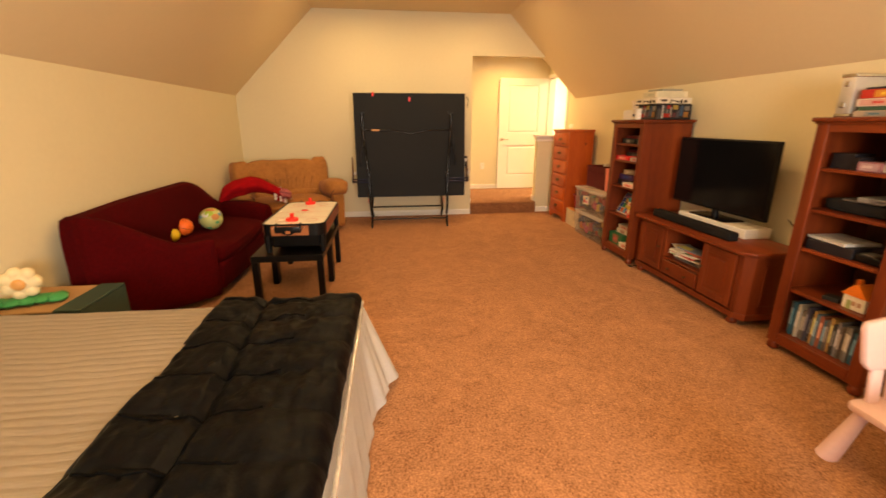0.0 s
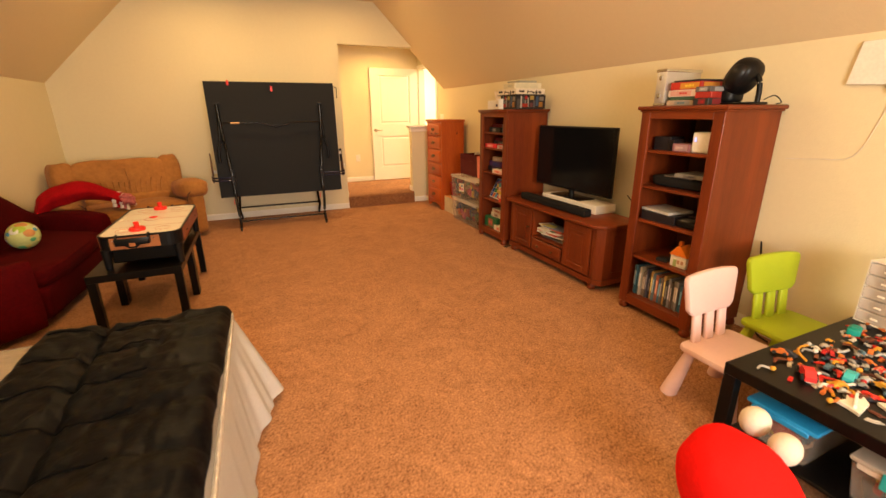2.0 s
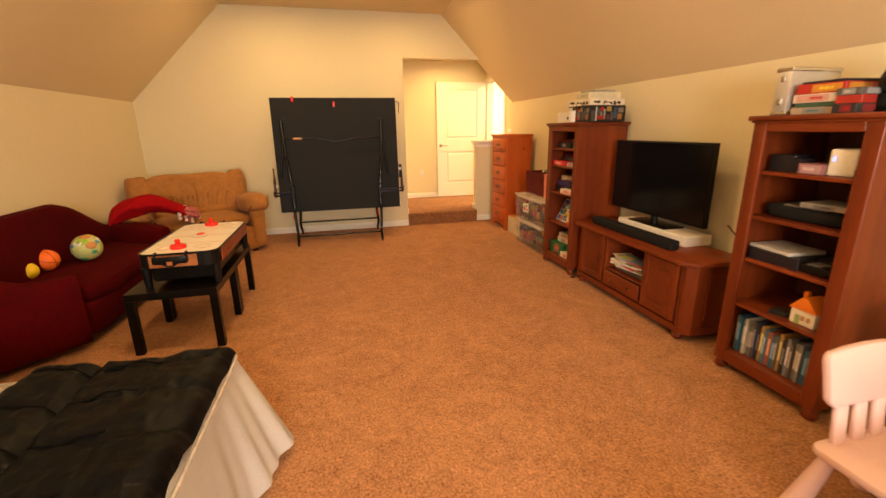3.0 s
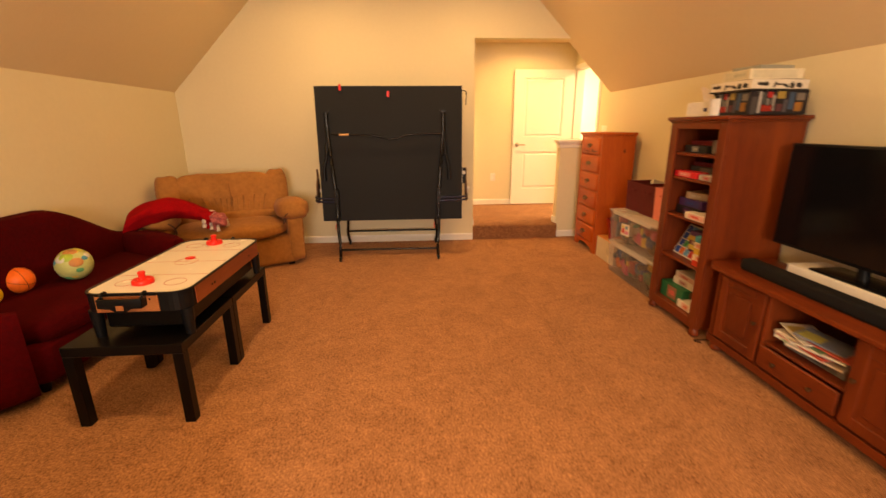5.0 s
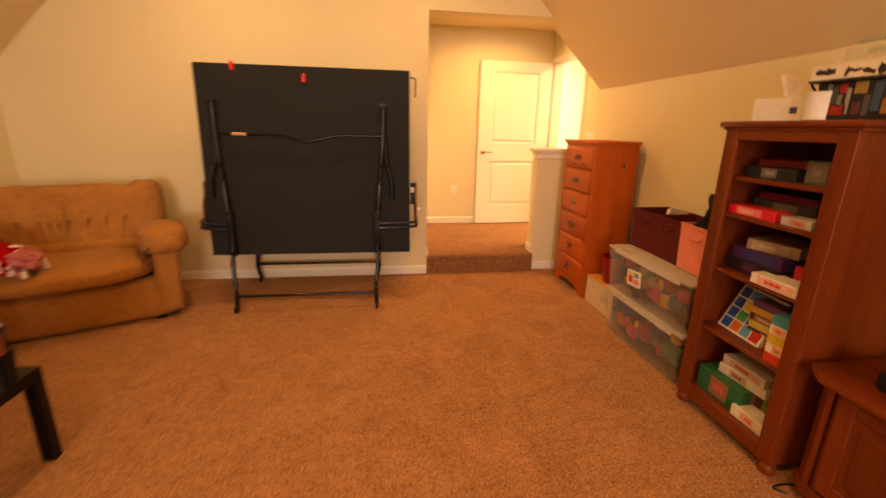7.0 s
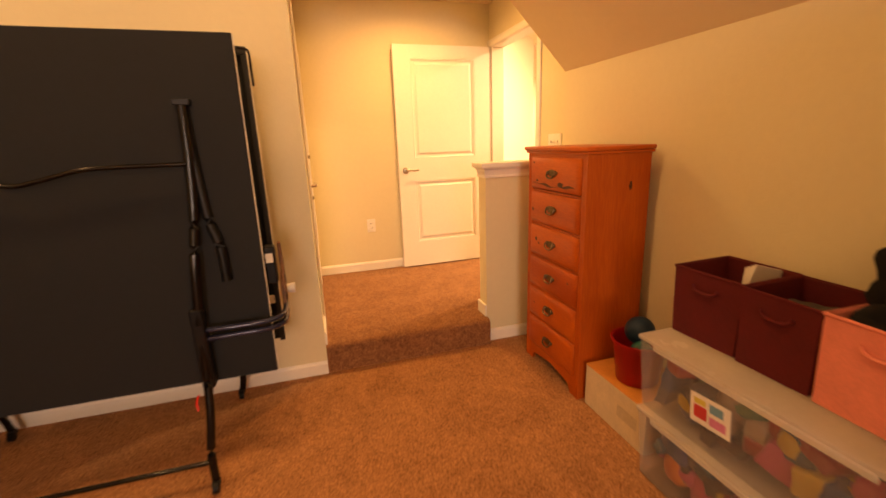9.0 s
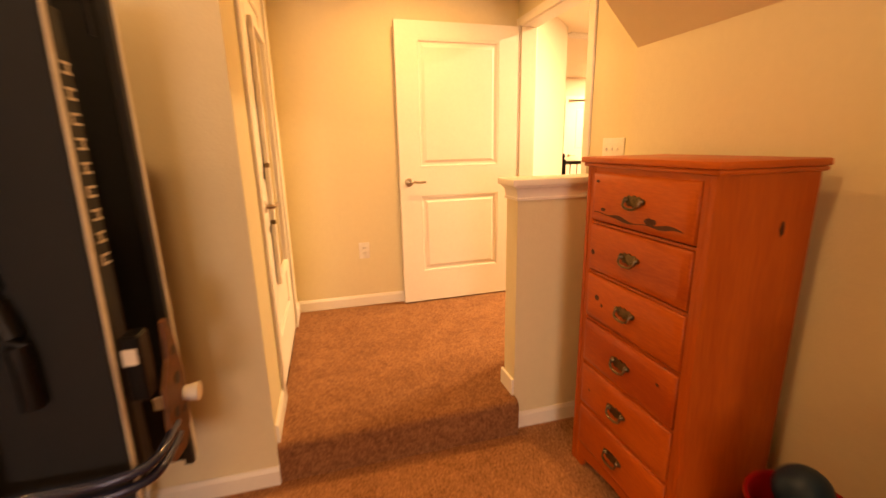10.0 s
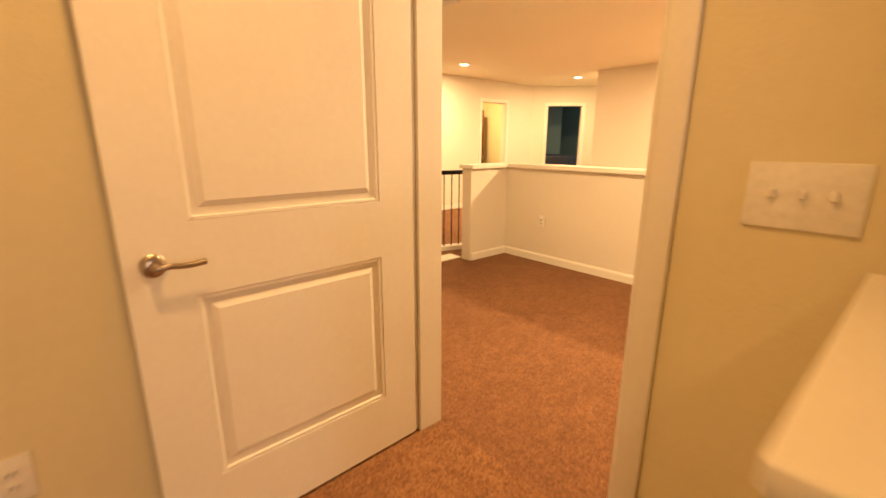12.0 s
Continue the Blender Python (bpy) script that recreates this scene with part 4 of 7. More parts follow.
# a game box leaning against the others, with coloured squares on its lid
lean = Matrix.Translation((x0 + 0.065, yl + 0.31, SH1[3])) @ Matrix.Rotation(radians(-4), 4, "Z") @ Matrix.Rotation(radians(26), 4, "Y")
ob = thing("board_game", "white board game box with coloured squares leaning on shelf", "board game", lean)
bpart("box_body", (0, -0.13, 0, 0.045, 0.13, 0.24), paint(0.72, 0.68, 0.62), ob)
cols = [(0.5, 0.03, 0.03), (0.02, 0.08, 0.4), (0.75, 0.45, 0.03), (0.1, 0.3, 0.6), (0.65, 0.5, 0.05), (0.04, 0.3, 0.1), (0.6, 0.15, 0.03), (0.7, 0.62, 0.5)]
for i in range(4):
    for j in range(4):
        c = cols[(i * 3 + j * 5 + i * j) % 8]
        bpart("lid_square", (-0.0022, -0.118 + i * 0.06, 0.012 + j * 0.056, -0.0002, -0.118 + i * 0.06 + 0.052, 0.012 + j * 0.056 + 0.049), paint(*c), ob, bev=0)
gbox("green board game box on the bottom shelf", x0 + 0.12, yl + 0.30, SH1[4], 0.20, 0.27, 0.12, (0.02, 0.13, 0.05), (0.55, 0.1, 0.08))
gbox("white board game box with small printing", x0 + 0.2, yl + 0.24, SH1[4] + 0.121, 0.26, 0.26, 0.05, (0.62, 0.56, 0.46), (0.25, 0.05, 0.05), 3)
gbox("white board game box with red printing on stack", x0 + 0.2, yl + 0.23, SH1[4] + 0.172, 0.26, 0.25, 0.045, (0.6, 0.55, 0.45), (0.4, 0.08, 0.06), -2)
lean = Matrix.Translation((x0 + 0.13, yl + 0.10, SH1[4])) @ Matrix.Rotation(radians(14), 4, "Y")
ob = thing("board_game", "yellow and green board game box standing on edge", "board game", lean)
bpart("box_body", (0, -0.08, 0, 0.05, 0.08, 0.22), paint(0.5, 0.45, 0.08), ob)
bpart("printed_band", (-0.002, -0.06, 0.05, 0.0, 0.05, 0.15), paint(0.2, 0.4, 0.08), ob, bev=0)
gbox("white and red game box at the bottom edge", x0 + 0.05, yl + 0.10, SH1[4], 0.09, 0.18, 0.055, (0.7, 0.62, 0.5), (0.65, 0.1, 0.03))

# second bookcase
x0, yl = BC2[0] + 0.03, BC2[1] + 0.045
gbox("black speaker box on the top shelf", x0 + 0.12, yl + 0.43, SH2[0], 0.14, 0.12, 0.085, (0.012, 0.012, 0.012), None, 4, "electronics box")
gbox("small black camera case on the top shelf", x0 + 0.09, yl + 0.345, SH2[0], 0.09, 0.05, 0.07, (0.014, 0.012, 0.012), None, -8, "electronics box")
gbox("small mauve and white cardboard box", x0 + 0.08, yl + 0.265, SH2[0], 0.10, 0.12, 0.05, (0.28, 0.12, 0.14), (0.55, 0.4, 0.4), 0, "small box")
ob = thing("router", "white upright internet router with a blue light", "router", at(x0 + 0.09, yl + 0.15, SH2[0], 10))
bm = bmesh.new()
box(bm, -0.05, -0.055, 0, 0.05, 0.055, 0.125, 0.012, 3)
part("housing", bm, M_WHITEPL, ob, smooth=True)
bpart("status_light", (-0.0515, 0.03, 0.07, -0.050, 0.036, 0.09), mat("blue_light", (0.1, 0.2, 1), emit=5, emit_color=(0.15, 0.25, 1)), ob, "tiny glowing blue light", bev=0)
gbox("small black modem behind the router", x0 + 0.12, yl + 0.07, SH2[0], 0.14, 0.05, 0.035, (0.01, 0.01, 0.01), None, 0, "modem")


def soft_pad(name, label, cat, x, y, z, w, d, h, material):
    ob = thing(name, label, cat, at(x, y, z))
    bm = bmesh.new()
    blob(bm, (0, 0, h / 2), (d, w, h), 5, lump=0.05, seed=w)
    part("shell", bm, material, ob, smooth=True)
    bpart("strap", (-d * 0.44, -w * 0.2, h * 0.86, d * 0.3, w * 0.26, h * 1.06), paint(0.10, 0.09, 0.08), ob, bev=0.004)


soft_pad("equipment_bag", "black padded equipment bag lying on a shelf", "bag", x0 + 0.17, yl + 0.26, SH2[1], 0.46, 0.26, 0.075, M_BLACKFAB)
gbox("slim grey disc player on a black bag", x0 + 0.13, yl + 0.16, SH2[1] + 0.08, 0.2, 0.24, 0.025, (0.2, 0.19, 0.17), (0.02, 0.02, 0.02), 2, "disc player")
gbox("black video game console on the middle shelf", x0 + 0.15, yl + 0.36, SH2[2], 0.26, 0.26, 0.06, (0.012, 0.012, 0.013), None, 3, "game console")
gbox("silver laptop-like device on a black console", x0 + 0.14, yl + 0.38, SH2[2] + 0.061, 0.22, 0.24, 0.018, (0.5, 0.48, 0.45), None, -5, "silver device")
soft_pad("game_controller", "black game controllers lying on a shelf", "game controller", x0 + 0.08, yl + 0.15, SH2[2], 0.15, 0.11, 0.05, M_BLACKPL)
gbox("black receiver box behind the controllers", x0 + 0.25, yl + 0.14, SH2[2], 0.18, 0.2, 0.055, (0.012, 0.012, 0.012), None, 0, "receiver")
ob = thing("toy_house", "small white toy house with an orange roof", "toy house", at(x0 + 0.09, yl + 0.16, SH2[3]))
bpart("wall", (-0.05, -0.06, 0, 0.05, 0.06, 0.085), M_WHITEPL, ob)
bm = bmesh.new()
prism(bm, [(-0.068, 0.08), (0.068, 0.08), (0.012, 0.145), (-0.012, 0.145)], "x", -0.058, 0.058)
bmesh.ops.translate(bm, vec=(0, 0, 0), verts=bm.verts)
part("roof", bm, paint(0.75, 0.2, 0.02), ob, "orange pitched roof")
bpart("chimney", (-0.01, 0.02, 0.13, 0.015, 0.045, 0.165), paint(0.7, 0.18, 0.02), ob)
bpart("door", (-0.0515, 0.01, 0, -0.050, 0.035, 0.05), paint(0.35, 0.45, 0.2), ob, bev=0)
for yy in (-0.04, -0.012):
    bpart("window", (-0.0515, yy, 0.025, -0.050, yy + 0.018, 0.05), paint(0.5, 0.3, 0.2), ob, bev=0)
gbox("coiled black charger beside the toy house", x0 + 0.07, yl + 0.29, SH2[3], 0.07, 0.08, 0.025, (0.02, 0.02, 0.02), None, 15, "charger")
yy = yl + 0.50
rnd = random.Random(5)
bcols = [(0.10, 0.16, 0.20), (0.45, 0.45, 0.42), (0.04, 0.12, 0.2), (0.15, 0.14, 0.13), (0.03, 0.03, 0.04), (0.4, 0.25, 0.08), (0.06, 0.06, 0.09), (0.12, 0.1, 0.09), (0.3, 0.1, 0.06), (0.03, 0.03, 0.03), (0.2, 0.2, 0.22)]
for k in range(22):
    t = rnd.uniform(0.015, 0.026)
    if yy - t < yl + 0.01:
        break
    h, dd = rnd.uniform(0.185, 0.225), rnd.uniform(0.13, 0.16)
    c = bcols[rnd.randrange(len(bcols))]
    ob = thing("book", "upright hardback or case in a mixed coloured row", "book", Matrix.Translation((x0 + 0.025 + rnd.uniform(0, 0.02), yy - t, SH2[4])) @ Matrix.Rotation(radians(rnd.uniform(-1, 1)), 4, "X"), "books on the bottom shelf")
    bpart("cover", (0, 0, 0, dd, t - 0.001, h), paint(*c), ob, bev=0.0015)
    bpart("spine_title", (-0.0012, t * 0.25, h * 0.3, 0.0, t * 0.7, h * 0.8), paint(*[min(0.8, q * 3 + 0.12) for q in c]), ob, bev=0)
    yy -= t + 0.001

# on top of the first bookcase
TOP = 1.46
ob = thing("tissue_box", "cream tissue box with a tissue pulled up", "tissue box", at(3.58, 5.13, TOP, 4))
bpart("carton", (-0.06, -0.115, 0, 0.06, 0.115, 0.095), M_PAPER, ob)
bm = bmesh.new()
sheet(bm, lambda u, v: Vector((0.03 * math.sin(5 * u) * (0.3 + v) + 0.02 * v, (u - 0.5) * (0.05 + 0.06 * v), 0.093 + 0.09 * v + 0.012 * math.sin(9 * u))), 10, 6)
part("tissue", bm, M_FLEECE, ob, "crumpled white tissue", True)
bpart("label_mark", (-0.0615, -0.085, 0.03, -0.06, -0.055, 0.055), paint(0.05, 0.05, 0.12), ob, bev=0)
ob = thing("white_tub", "squat white plastic tub beside the tissue box", "tub", at(3.54, 4.96, TOP))
bm = bmesh.new()
lathe(bm, [(0.045, 0), (0.052, 0.004), (0.055, 0.10), (0.058, 0.104), (0.05, 0.106), (0.048, 0.02)], (0, 0, 0), 22)
part("tub_body", bm, M_WHITEPL, ob, smooth=True)
GB = thing("board_game", "large black board game box with red and silver artwork", "board game", at(3.70, 4.82, TOP))
bpart("box_body", (-0.18, -0.15, 0, 0.18, 0.15, 0.135), paint(0.012, 0.011, 0.012), GB, bev=0.003)
ART = [(0.145, 0.115, 0.004, 0.100, (0.10, 0.09, 0.09)), (0.108, 0.094, 0.010, 0.128, (0.62, 0.60, 0.56)), (0.088, 0.030, 0.020, 0.055, (0.50, 0.035, 0.02)), (0.090, 0.070, 0.060, 0.120, (0.10, 0.11, 0.10)),
       (0.066, 0.050, 0.050, 0.090, (0.30, 0.28, 0.26)), (0.064, 0.038, 0.095, 0.128, (0.55, 0.03, 0.03)), (0.036, 0.022, 0.022, 0.110, (0.50, 0.47, 0.42)), (0.010, -0.020, 0.020, 0.060, (0.16, 0.05, 0.06)),
       (0.012, -0.030, 0.090, 0.130, (0.50, 0.36, 0.08)), (-0.026, -0.046, 0.015, 0.085, (0.12, 0.11, 0.13)), (-0.052, -0.080, 0.030, 0.125, (0.06, 0.12, 0.22)), (-0.086, -0.125, 0.020, 0.070, (0.45, 0.20, 0.04)), (-0.090, -0.135, 0.080, 0.120, (0.28, 0.24, 0.20))]
for y1, y0, z0, z1, c in ART:
    c = [q * 0.6 for q in c]
    bpart("printed_art", (-0.1812, y0, z0, -0.1798, y1, z1), paint(*c), GB, bev=0)
    bpart("printed_art", (-y1 * 1.15, -0.1512, z0, -y0 * 1.15, -0.1498, z1), paint(*c), GB, bev=0)
for k in range(9):
    bpart("printed_letter", (-0.1818, 0.102 - k * 0.0005, 0.026 + k * 0.011, -0.1808, 0.108 - k * 0.0005, 0.033 + k * 0.011), paint(0.05, 0.05, 0.05), GB, bev=0)
z = TOP + 0.1355
GB = thing("board_game", "white board game box with black silhouettes on black box", "board game", at(3.68, 4.83, z, 3))
bpart("box_body", (-0.18, -0.165, 0, 0.18, 0.165, 0.060), paint(0.68, 0.62, 0.50), GB, bev=0.003)
bpart("dark_base", (-0.1815, -0.1665, 0, 0.1815, 0.1665, 0.008), paint(0.03, 0.025, 0.02), GB, bev=0)
for y0, w, z0, h, tilt in ((0.13, 0.035, 0.028, 0.018, 4), (0.095, 0.040, 0.026, 0.022, -3), (0.040, 0.012, 0.016, 0.034, 14), (0.026, 0.020, 0.030, 0.012, -20), (0.005, 0.030, 0.028, 0.010, -12), (-0.03, 0.045, 0.020, 0.016, 18), (-0.075, 0.030, 0.014, 0.034, -10), (-0.115, 0.040, 0.018, 0.026, 8)):
    bm = bmesh.new()
    prism(bm, [(-w / 2, 0), (w * 0.3, -h * 0.15), (w / 2, h * 0.4), (w * 0.15, h), (-w * 0.2, h * 0.7), (-w * 0.45, h * 0.85)], "x", -0.0006, 0.0006)
    part("silhouette", bm, paint(0.03, 0.025, 0.02), GB, m=Matrix.Translation((-0.1806, y0, z0)) @ Matrix.Rotation(radians(tilt), 4, "X"))
    bm = bmesh.new()
    prism(bm, [(-w / 2, 0), (w * 0.3, -h * 0.15), (w / 2, h * 0.4), (w * 0.15, h), (-w * 0.2, h * 0.7), (-w * 0.45, h * 0.85)], "y", -0.0006, 0.0006)
    part("silhouette", bm, paint(0.03, 0.025, 0.02), GB, m=Matrix.Translation((-y0, -0.1656, z0)) @ Matrix.Rotation(radians(tilt), 4, "Y"))
z += 0.0605
stack("board_game", "cream flat board game box at the top of a stack", "board game", 3.66, 4.79, z, [(0.31, 0.25, 0.055, (0.66, 0.60, 0.42), -3, (0.42, 0.42, 0.30)), (0.22, 0.20, 0.022, (0.30, 0.30, 0.24), 6, None)])
ob = thing("cable", "thin black cable looped behind stacked board games", "cable")
bm = bmesh.new()
tube(bm, smooth_path([(3.56, 5.00, TOP + 0.10), (3.555, 5.03, TOP + 0.14), (3.56, 5.025, TOP + 0.185), (3.58, 4.99, TOP + 0.205), (3.62, 4.96, TOP + 0.19)]), 0.004, 8)
part("cord", bm, M_BLACKPL, ob, smooth=True)

# on top of the second bookcase
ob = thing("metal_case", "silver aluminium carrying case standing on edge", "case", at(3.70, 2.955, TOP, 0))
bm = bmesh.new()
box(bm, -0.17, -0.04, 0, 0.15, 0.04, 0.225, 0.012, 2)
part("case_shell", bm, mat("aluminium_panel", (0.6, 0.58, 0.55), 0.35, 0.6, 0.05), ob, smooth=True)
for zz in (0.001, 0.207):
    bpart("edge_strip", (-0.173, -0.043, zz, 0.153, 0.043, zz + 0.02), M_CHROME, ob, bev=0.004)
for zz in (0.05, 0.16):
    bpart("latch", (-0.178, -0.012, zz, -0.170, 0.012, zz + 0.03), M_CHROME, ob)
z = stack("board_game", "red and yellow boxed game in a stack", "board game", 3.66, 2.78, TOP, [(0.24, 0.24, 0.032, (0.4, 0.3, 0.22), 4, (0.06, 0.15, 0.2)), (0.24, 0.2, 0.02, (0.05, 0.10, 0.06), 0, None), (0.25, 0.22, 0.04, (0.65, 0.55, 0.48), -3, (0.5, 0.03, 0.03)), (0.24, 0.21, 0.045, (0.42, 0.03, 0.02), 2, (0.7, 0.5, 0.05)), (0.2, 0.2, 0.012, (0.02, 0.02, 0.03), -6, None)])
stack("video_case", "black and red boxed game in a stack", "board game", 3.60, 2.645, TOP, [(0.16, 0.1, 0.04, (0.03, 0.025, 0.03), 0, (0.4, 0.02, 0.02)), (0.15, 0.1, 0.035, (0.35, 0.03, 0.02), 5, None), (0.15, 0.1, 0.03, (0.1, 0.09, 0.09), 0, (0.5, 0.5, 0.5))])
fan = thing("desk_fan", "black round desk fan tilted on its stand with cord", "fan", at(3.70, 2.555, TOP, 0) @ Matrix.Scale(0.88, 4))
TIP = Euler((radians(33), 0, 0)).to_matrix()
bm = bmesh.new()
blob(bm, (0, -0.02, 0.175), (0.21, 0.17, 0.24), 2.5, 32, 22, rot=TIP, lump=0.02)
part("fan_housing", bm, M_BLACKPL, fan, smooth=True)
bm = bmesh.new()
blob(bm, (-0.045, -0.022, 0.175), (0.15, 0.125, 0.185), 2.3, 28, 18, rot=TIP)
part("grille", bm, M_BLACKFELT, fan, smooth=True)
bm = bmesh.new()
blob(bm, (0, 0.06, 0.055), (0.17, 0.16, 0.125), 2.8, 24, 16, lump=0.04)
part("motor_base", bm, M_BLACKPL, fan, smooth=True)
bm = bmesh.new()
tube(bm, smooth_path([(0, -0.09, 0.20), (0, -0.128, 0.15), (0, -0.14, 0.08), (0, -0.14, 0.012)]), 0.016)
part("yoke_arm", bm, M_BLACKPL, fan, smooth=True)
bm = bmesh.new()
box(bm, -0.09, -0.155, 0, 0.09, 0.06, 0.016, 0.007, 2)
part("fan_base", bm, M_BLACKPL, fan, smooth=True)
bm = bmesh.new()
tube(bm, smooth_path([(0.05, -0.15, 0.03), (0.13, -0.155, 0.055), (0.20, -0.15, 0.04), (0.25, -0.14, 0.012), (0.27, -0.10, 0.006)]), 0.004, 8)
part("cord", bm, M_BLACKPL, fan, smooth=True)


# ---- dresser ----
def dresser(m):
    ob = thing("dresser", "tall knotty pine chest with six drawers against wall", "chest of drawers", m)
    D, W, H = 0.37, 0.60, 1.335
    bm = bmesh.new()
    box(bm, -0.022, -0.012, H - 0.022, D, W + 0.012, H, 0.007, 2)
    box(bm, -0.012, -0.004, H - 0.036, D, W + 0.004, H - 0.022, 0.005, 2)
    part("top", bm, M_PINEY, ob, smooth=True)
    for y0 in (0.012, W - 0.03):
        bm = bmesh.new()
        prism(bm, [(0, 0), (0.05, 0), (0.07, 0.03), (D / 2, 0.05), (D - 0.08, 0.03), (D - 0.05, 0), (D - 0.006, 0), (D - 0.006, H - 0.036), (0, H - 0.036)], "y", y0, y0 + 0.018)
        part("side_panel", bm, M_PINE, ob)
    for y0 in (0.03, W - 0.055):
        bpart("stile", (0.001, y0, 0.0, 0.02, y0 + 0.025, H - 0.036), M_PINE, ob)
    bm = bmesh.new()
    prism(bm, [(0.055, 0.0), (0.085, 0.0), (0.11, 0.045), (0.2, 0.06), (W / 2, 0.07), (W - 0.2, 0.06), (W - 0.11, 0.045), (W - 0.085, 0.0), (W - 0.055, 0.0), (W - 0.055, 0.105), (0.055, 0.105)], "x", 0.003, 0.02)
    part("apron", bm, M_PINEY, ob)
    bpart("back_panel", (D - 0.016, 0.03, 0.05, D - 0.008, W - 0.03, H - 0.036), M_PINE, ob)
    z0, z1 = 0.11, H - 0.045
    bpart("top_rail", (0.003, 0.055, H - 0.055, 0.02, W - 0.055, H - 0.036), M_PINEY, ob, bev=0)
    hh = (z1 - z0) / 6
    for k in range(6):
        a, b = z0 + k * hh, z0 + (k + 1) * hh
        bpart("rail", (0.004, 0.056, a - 0.008, 0.02, W - 0.056, a + 0.001), M_PINEY, ob, bev=0)
        bm = bmesh.new()
        box(bm, -0.003, 0.058, a + 0.006, 0.012, W - 0.058, b - 0.010, 0.003, 1)
        face = [[bm.verts.new((px, py, pz)) for py, pz in ((0.060 + i, a + 0.008 + i), (W - 0.060 - i, a + 0.008 + i), (W - 0.060 - i, b - 0.012 - i), (0.060 + i, b - 0.012 - i))] for px, i in ((-0.003, 0.0), (-0.008, 0.006), (-0.0135, 0.018), (-0.015, 0.028))]
        ff = [bm.faces.new((p[j], p[(j + 1) % 4], q[(j + 1) % 4], q[j])) for p, q in zip(face, face[1:]) for j in range(4)] + [bm.faces.new(face[-1])]
        bmesh.ops.recalc_face_normals(bm, faces=ff)
        dr = part("drawer", bm, M_PINEY, ob, smooth=True)
        zc, yc = (a + b) / 2, W / 2
        bm = bmesh.new()
        wing = [(-0.052, 0.006), (-0.046, 0.014), (-0.034, 0.013), (-0.026, 0.021), (-0.012, 0.017), (0, 0.023), (0.012, 0.017), (0.026, 0.021), (0.034, 0.013), (0.046, 0.014), (0.052, 0.006), (0.046, -0.004), (0.036, -0.006), (0.026, -0.016), (0.010, -0.013), (0, -0.019), (-0.010, -0.013), (-0.026, -0.016), (-0.036, -0.006), (-0.046, -0.004)]
        prism(bm, [(yc + p, zc + 0.003 + q) for p, q in wing], "x", -0.0185, -0.0145)
        for s in (-1, 1):
            lathe(bm, [(0.010, -0.014), (0.009, -0.022), (0.004, -0.03)], (0, yc + s * 0.036, zc + 0.008), 12, "x")
        part("back_plate", bm, M_BRASS, dr, "ornate aged brass plate", True)
        bm = bmesh.new()
        tube(bm, smooth_path([(-0.026, yc - 0.036, zc + 0.008), (-0.032, yc - 0.034, zc - 0.010), (-0.034, yc - 0.015, zc - 0.019), (-0.034, yc + 0.015, zc - 0.019), (-0.032, yc + 0.034, zc - 0.010), (-0.026, yc + 0.036, zc + 0.008)], 4), 0.0045, 8)
        part("bail_pull", bm, M_BRASS, dr, "aged brass bail pull", True)
    zt = z1 - hh
    # a long dark streak along the foot of the top drawer, and round knots on those below
    bm = bmesh.new()
    sheet(bm, lambda u, v: Vector((-0.0158 + 0.0006 * v, 0.088 + (W - 0.176) * u, zt + 0.036 + 0.005 * math.sin(8 * u + 0.8) + 0.0025 * math.sin(21 * u) + (v - 0.5) * (0.003 + 0.013 * abs(math.sin(6.5 * u + 0.5)) ** 4))), 60, 2)
    part("wood_streak", bm, M_KNOT, ob, "long dark streak in the pine", True)
    for ky, kz, w, h in ((0.22, zt + 0.048, 0.050, 0.022), (0.46, zt + 0.055, 0.026, 0.012), (0.50, zt + 0.155, 0.022, 0.010), (0.505, zt - 0.115, 0.020, 0.020), (0.46, zt - hh - 0.090, 0.026, 0.022), (0.43, zt - hh - 0.112, 0.014, 0.014), (0.12, zt - 2 * hh - 0.07, 0.014, 0.012), (0.47, zt - 3 * hh - 0.10, 0.012, 0.010)):
        bm = bmesh.new()
        blob(bm, (-0.0152, ky, kz), (0.0022, w, h), 2, 18, 10, lump=0.5, seed=ky * 9)
        part("wood_knot", bm, M_KNOT, ob, "dark knot in the pine", True)
    bm = bmesh.new()
    blob(bm, (0.25, 0.0115, 1.14), (0.018, 0.0022, 0.042), 2, 14, 8, lump=0.4, seed=3)
    part("wood_knot", bm, M_KNOT, ob, "dark knot in the pine", True)
    return ob


dresser(at(3.575, 6.715))


# ---- folded table tennis table ----
tt = thing("table_tennis_table", "folded table tennis table, dark grey underside, on wheeled legs", "table tennis table")
lean = radians(2.2)


def leaning(y, s):
    return Matrix.Translation((0, y, 0.415)) @ Matrix.Rotation(-s * lean, 4, "X")


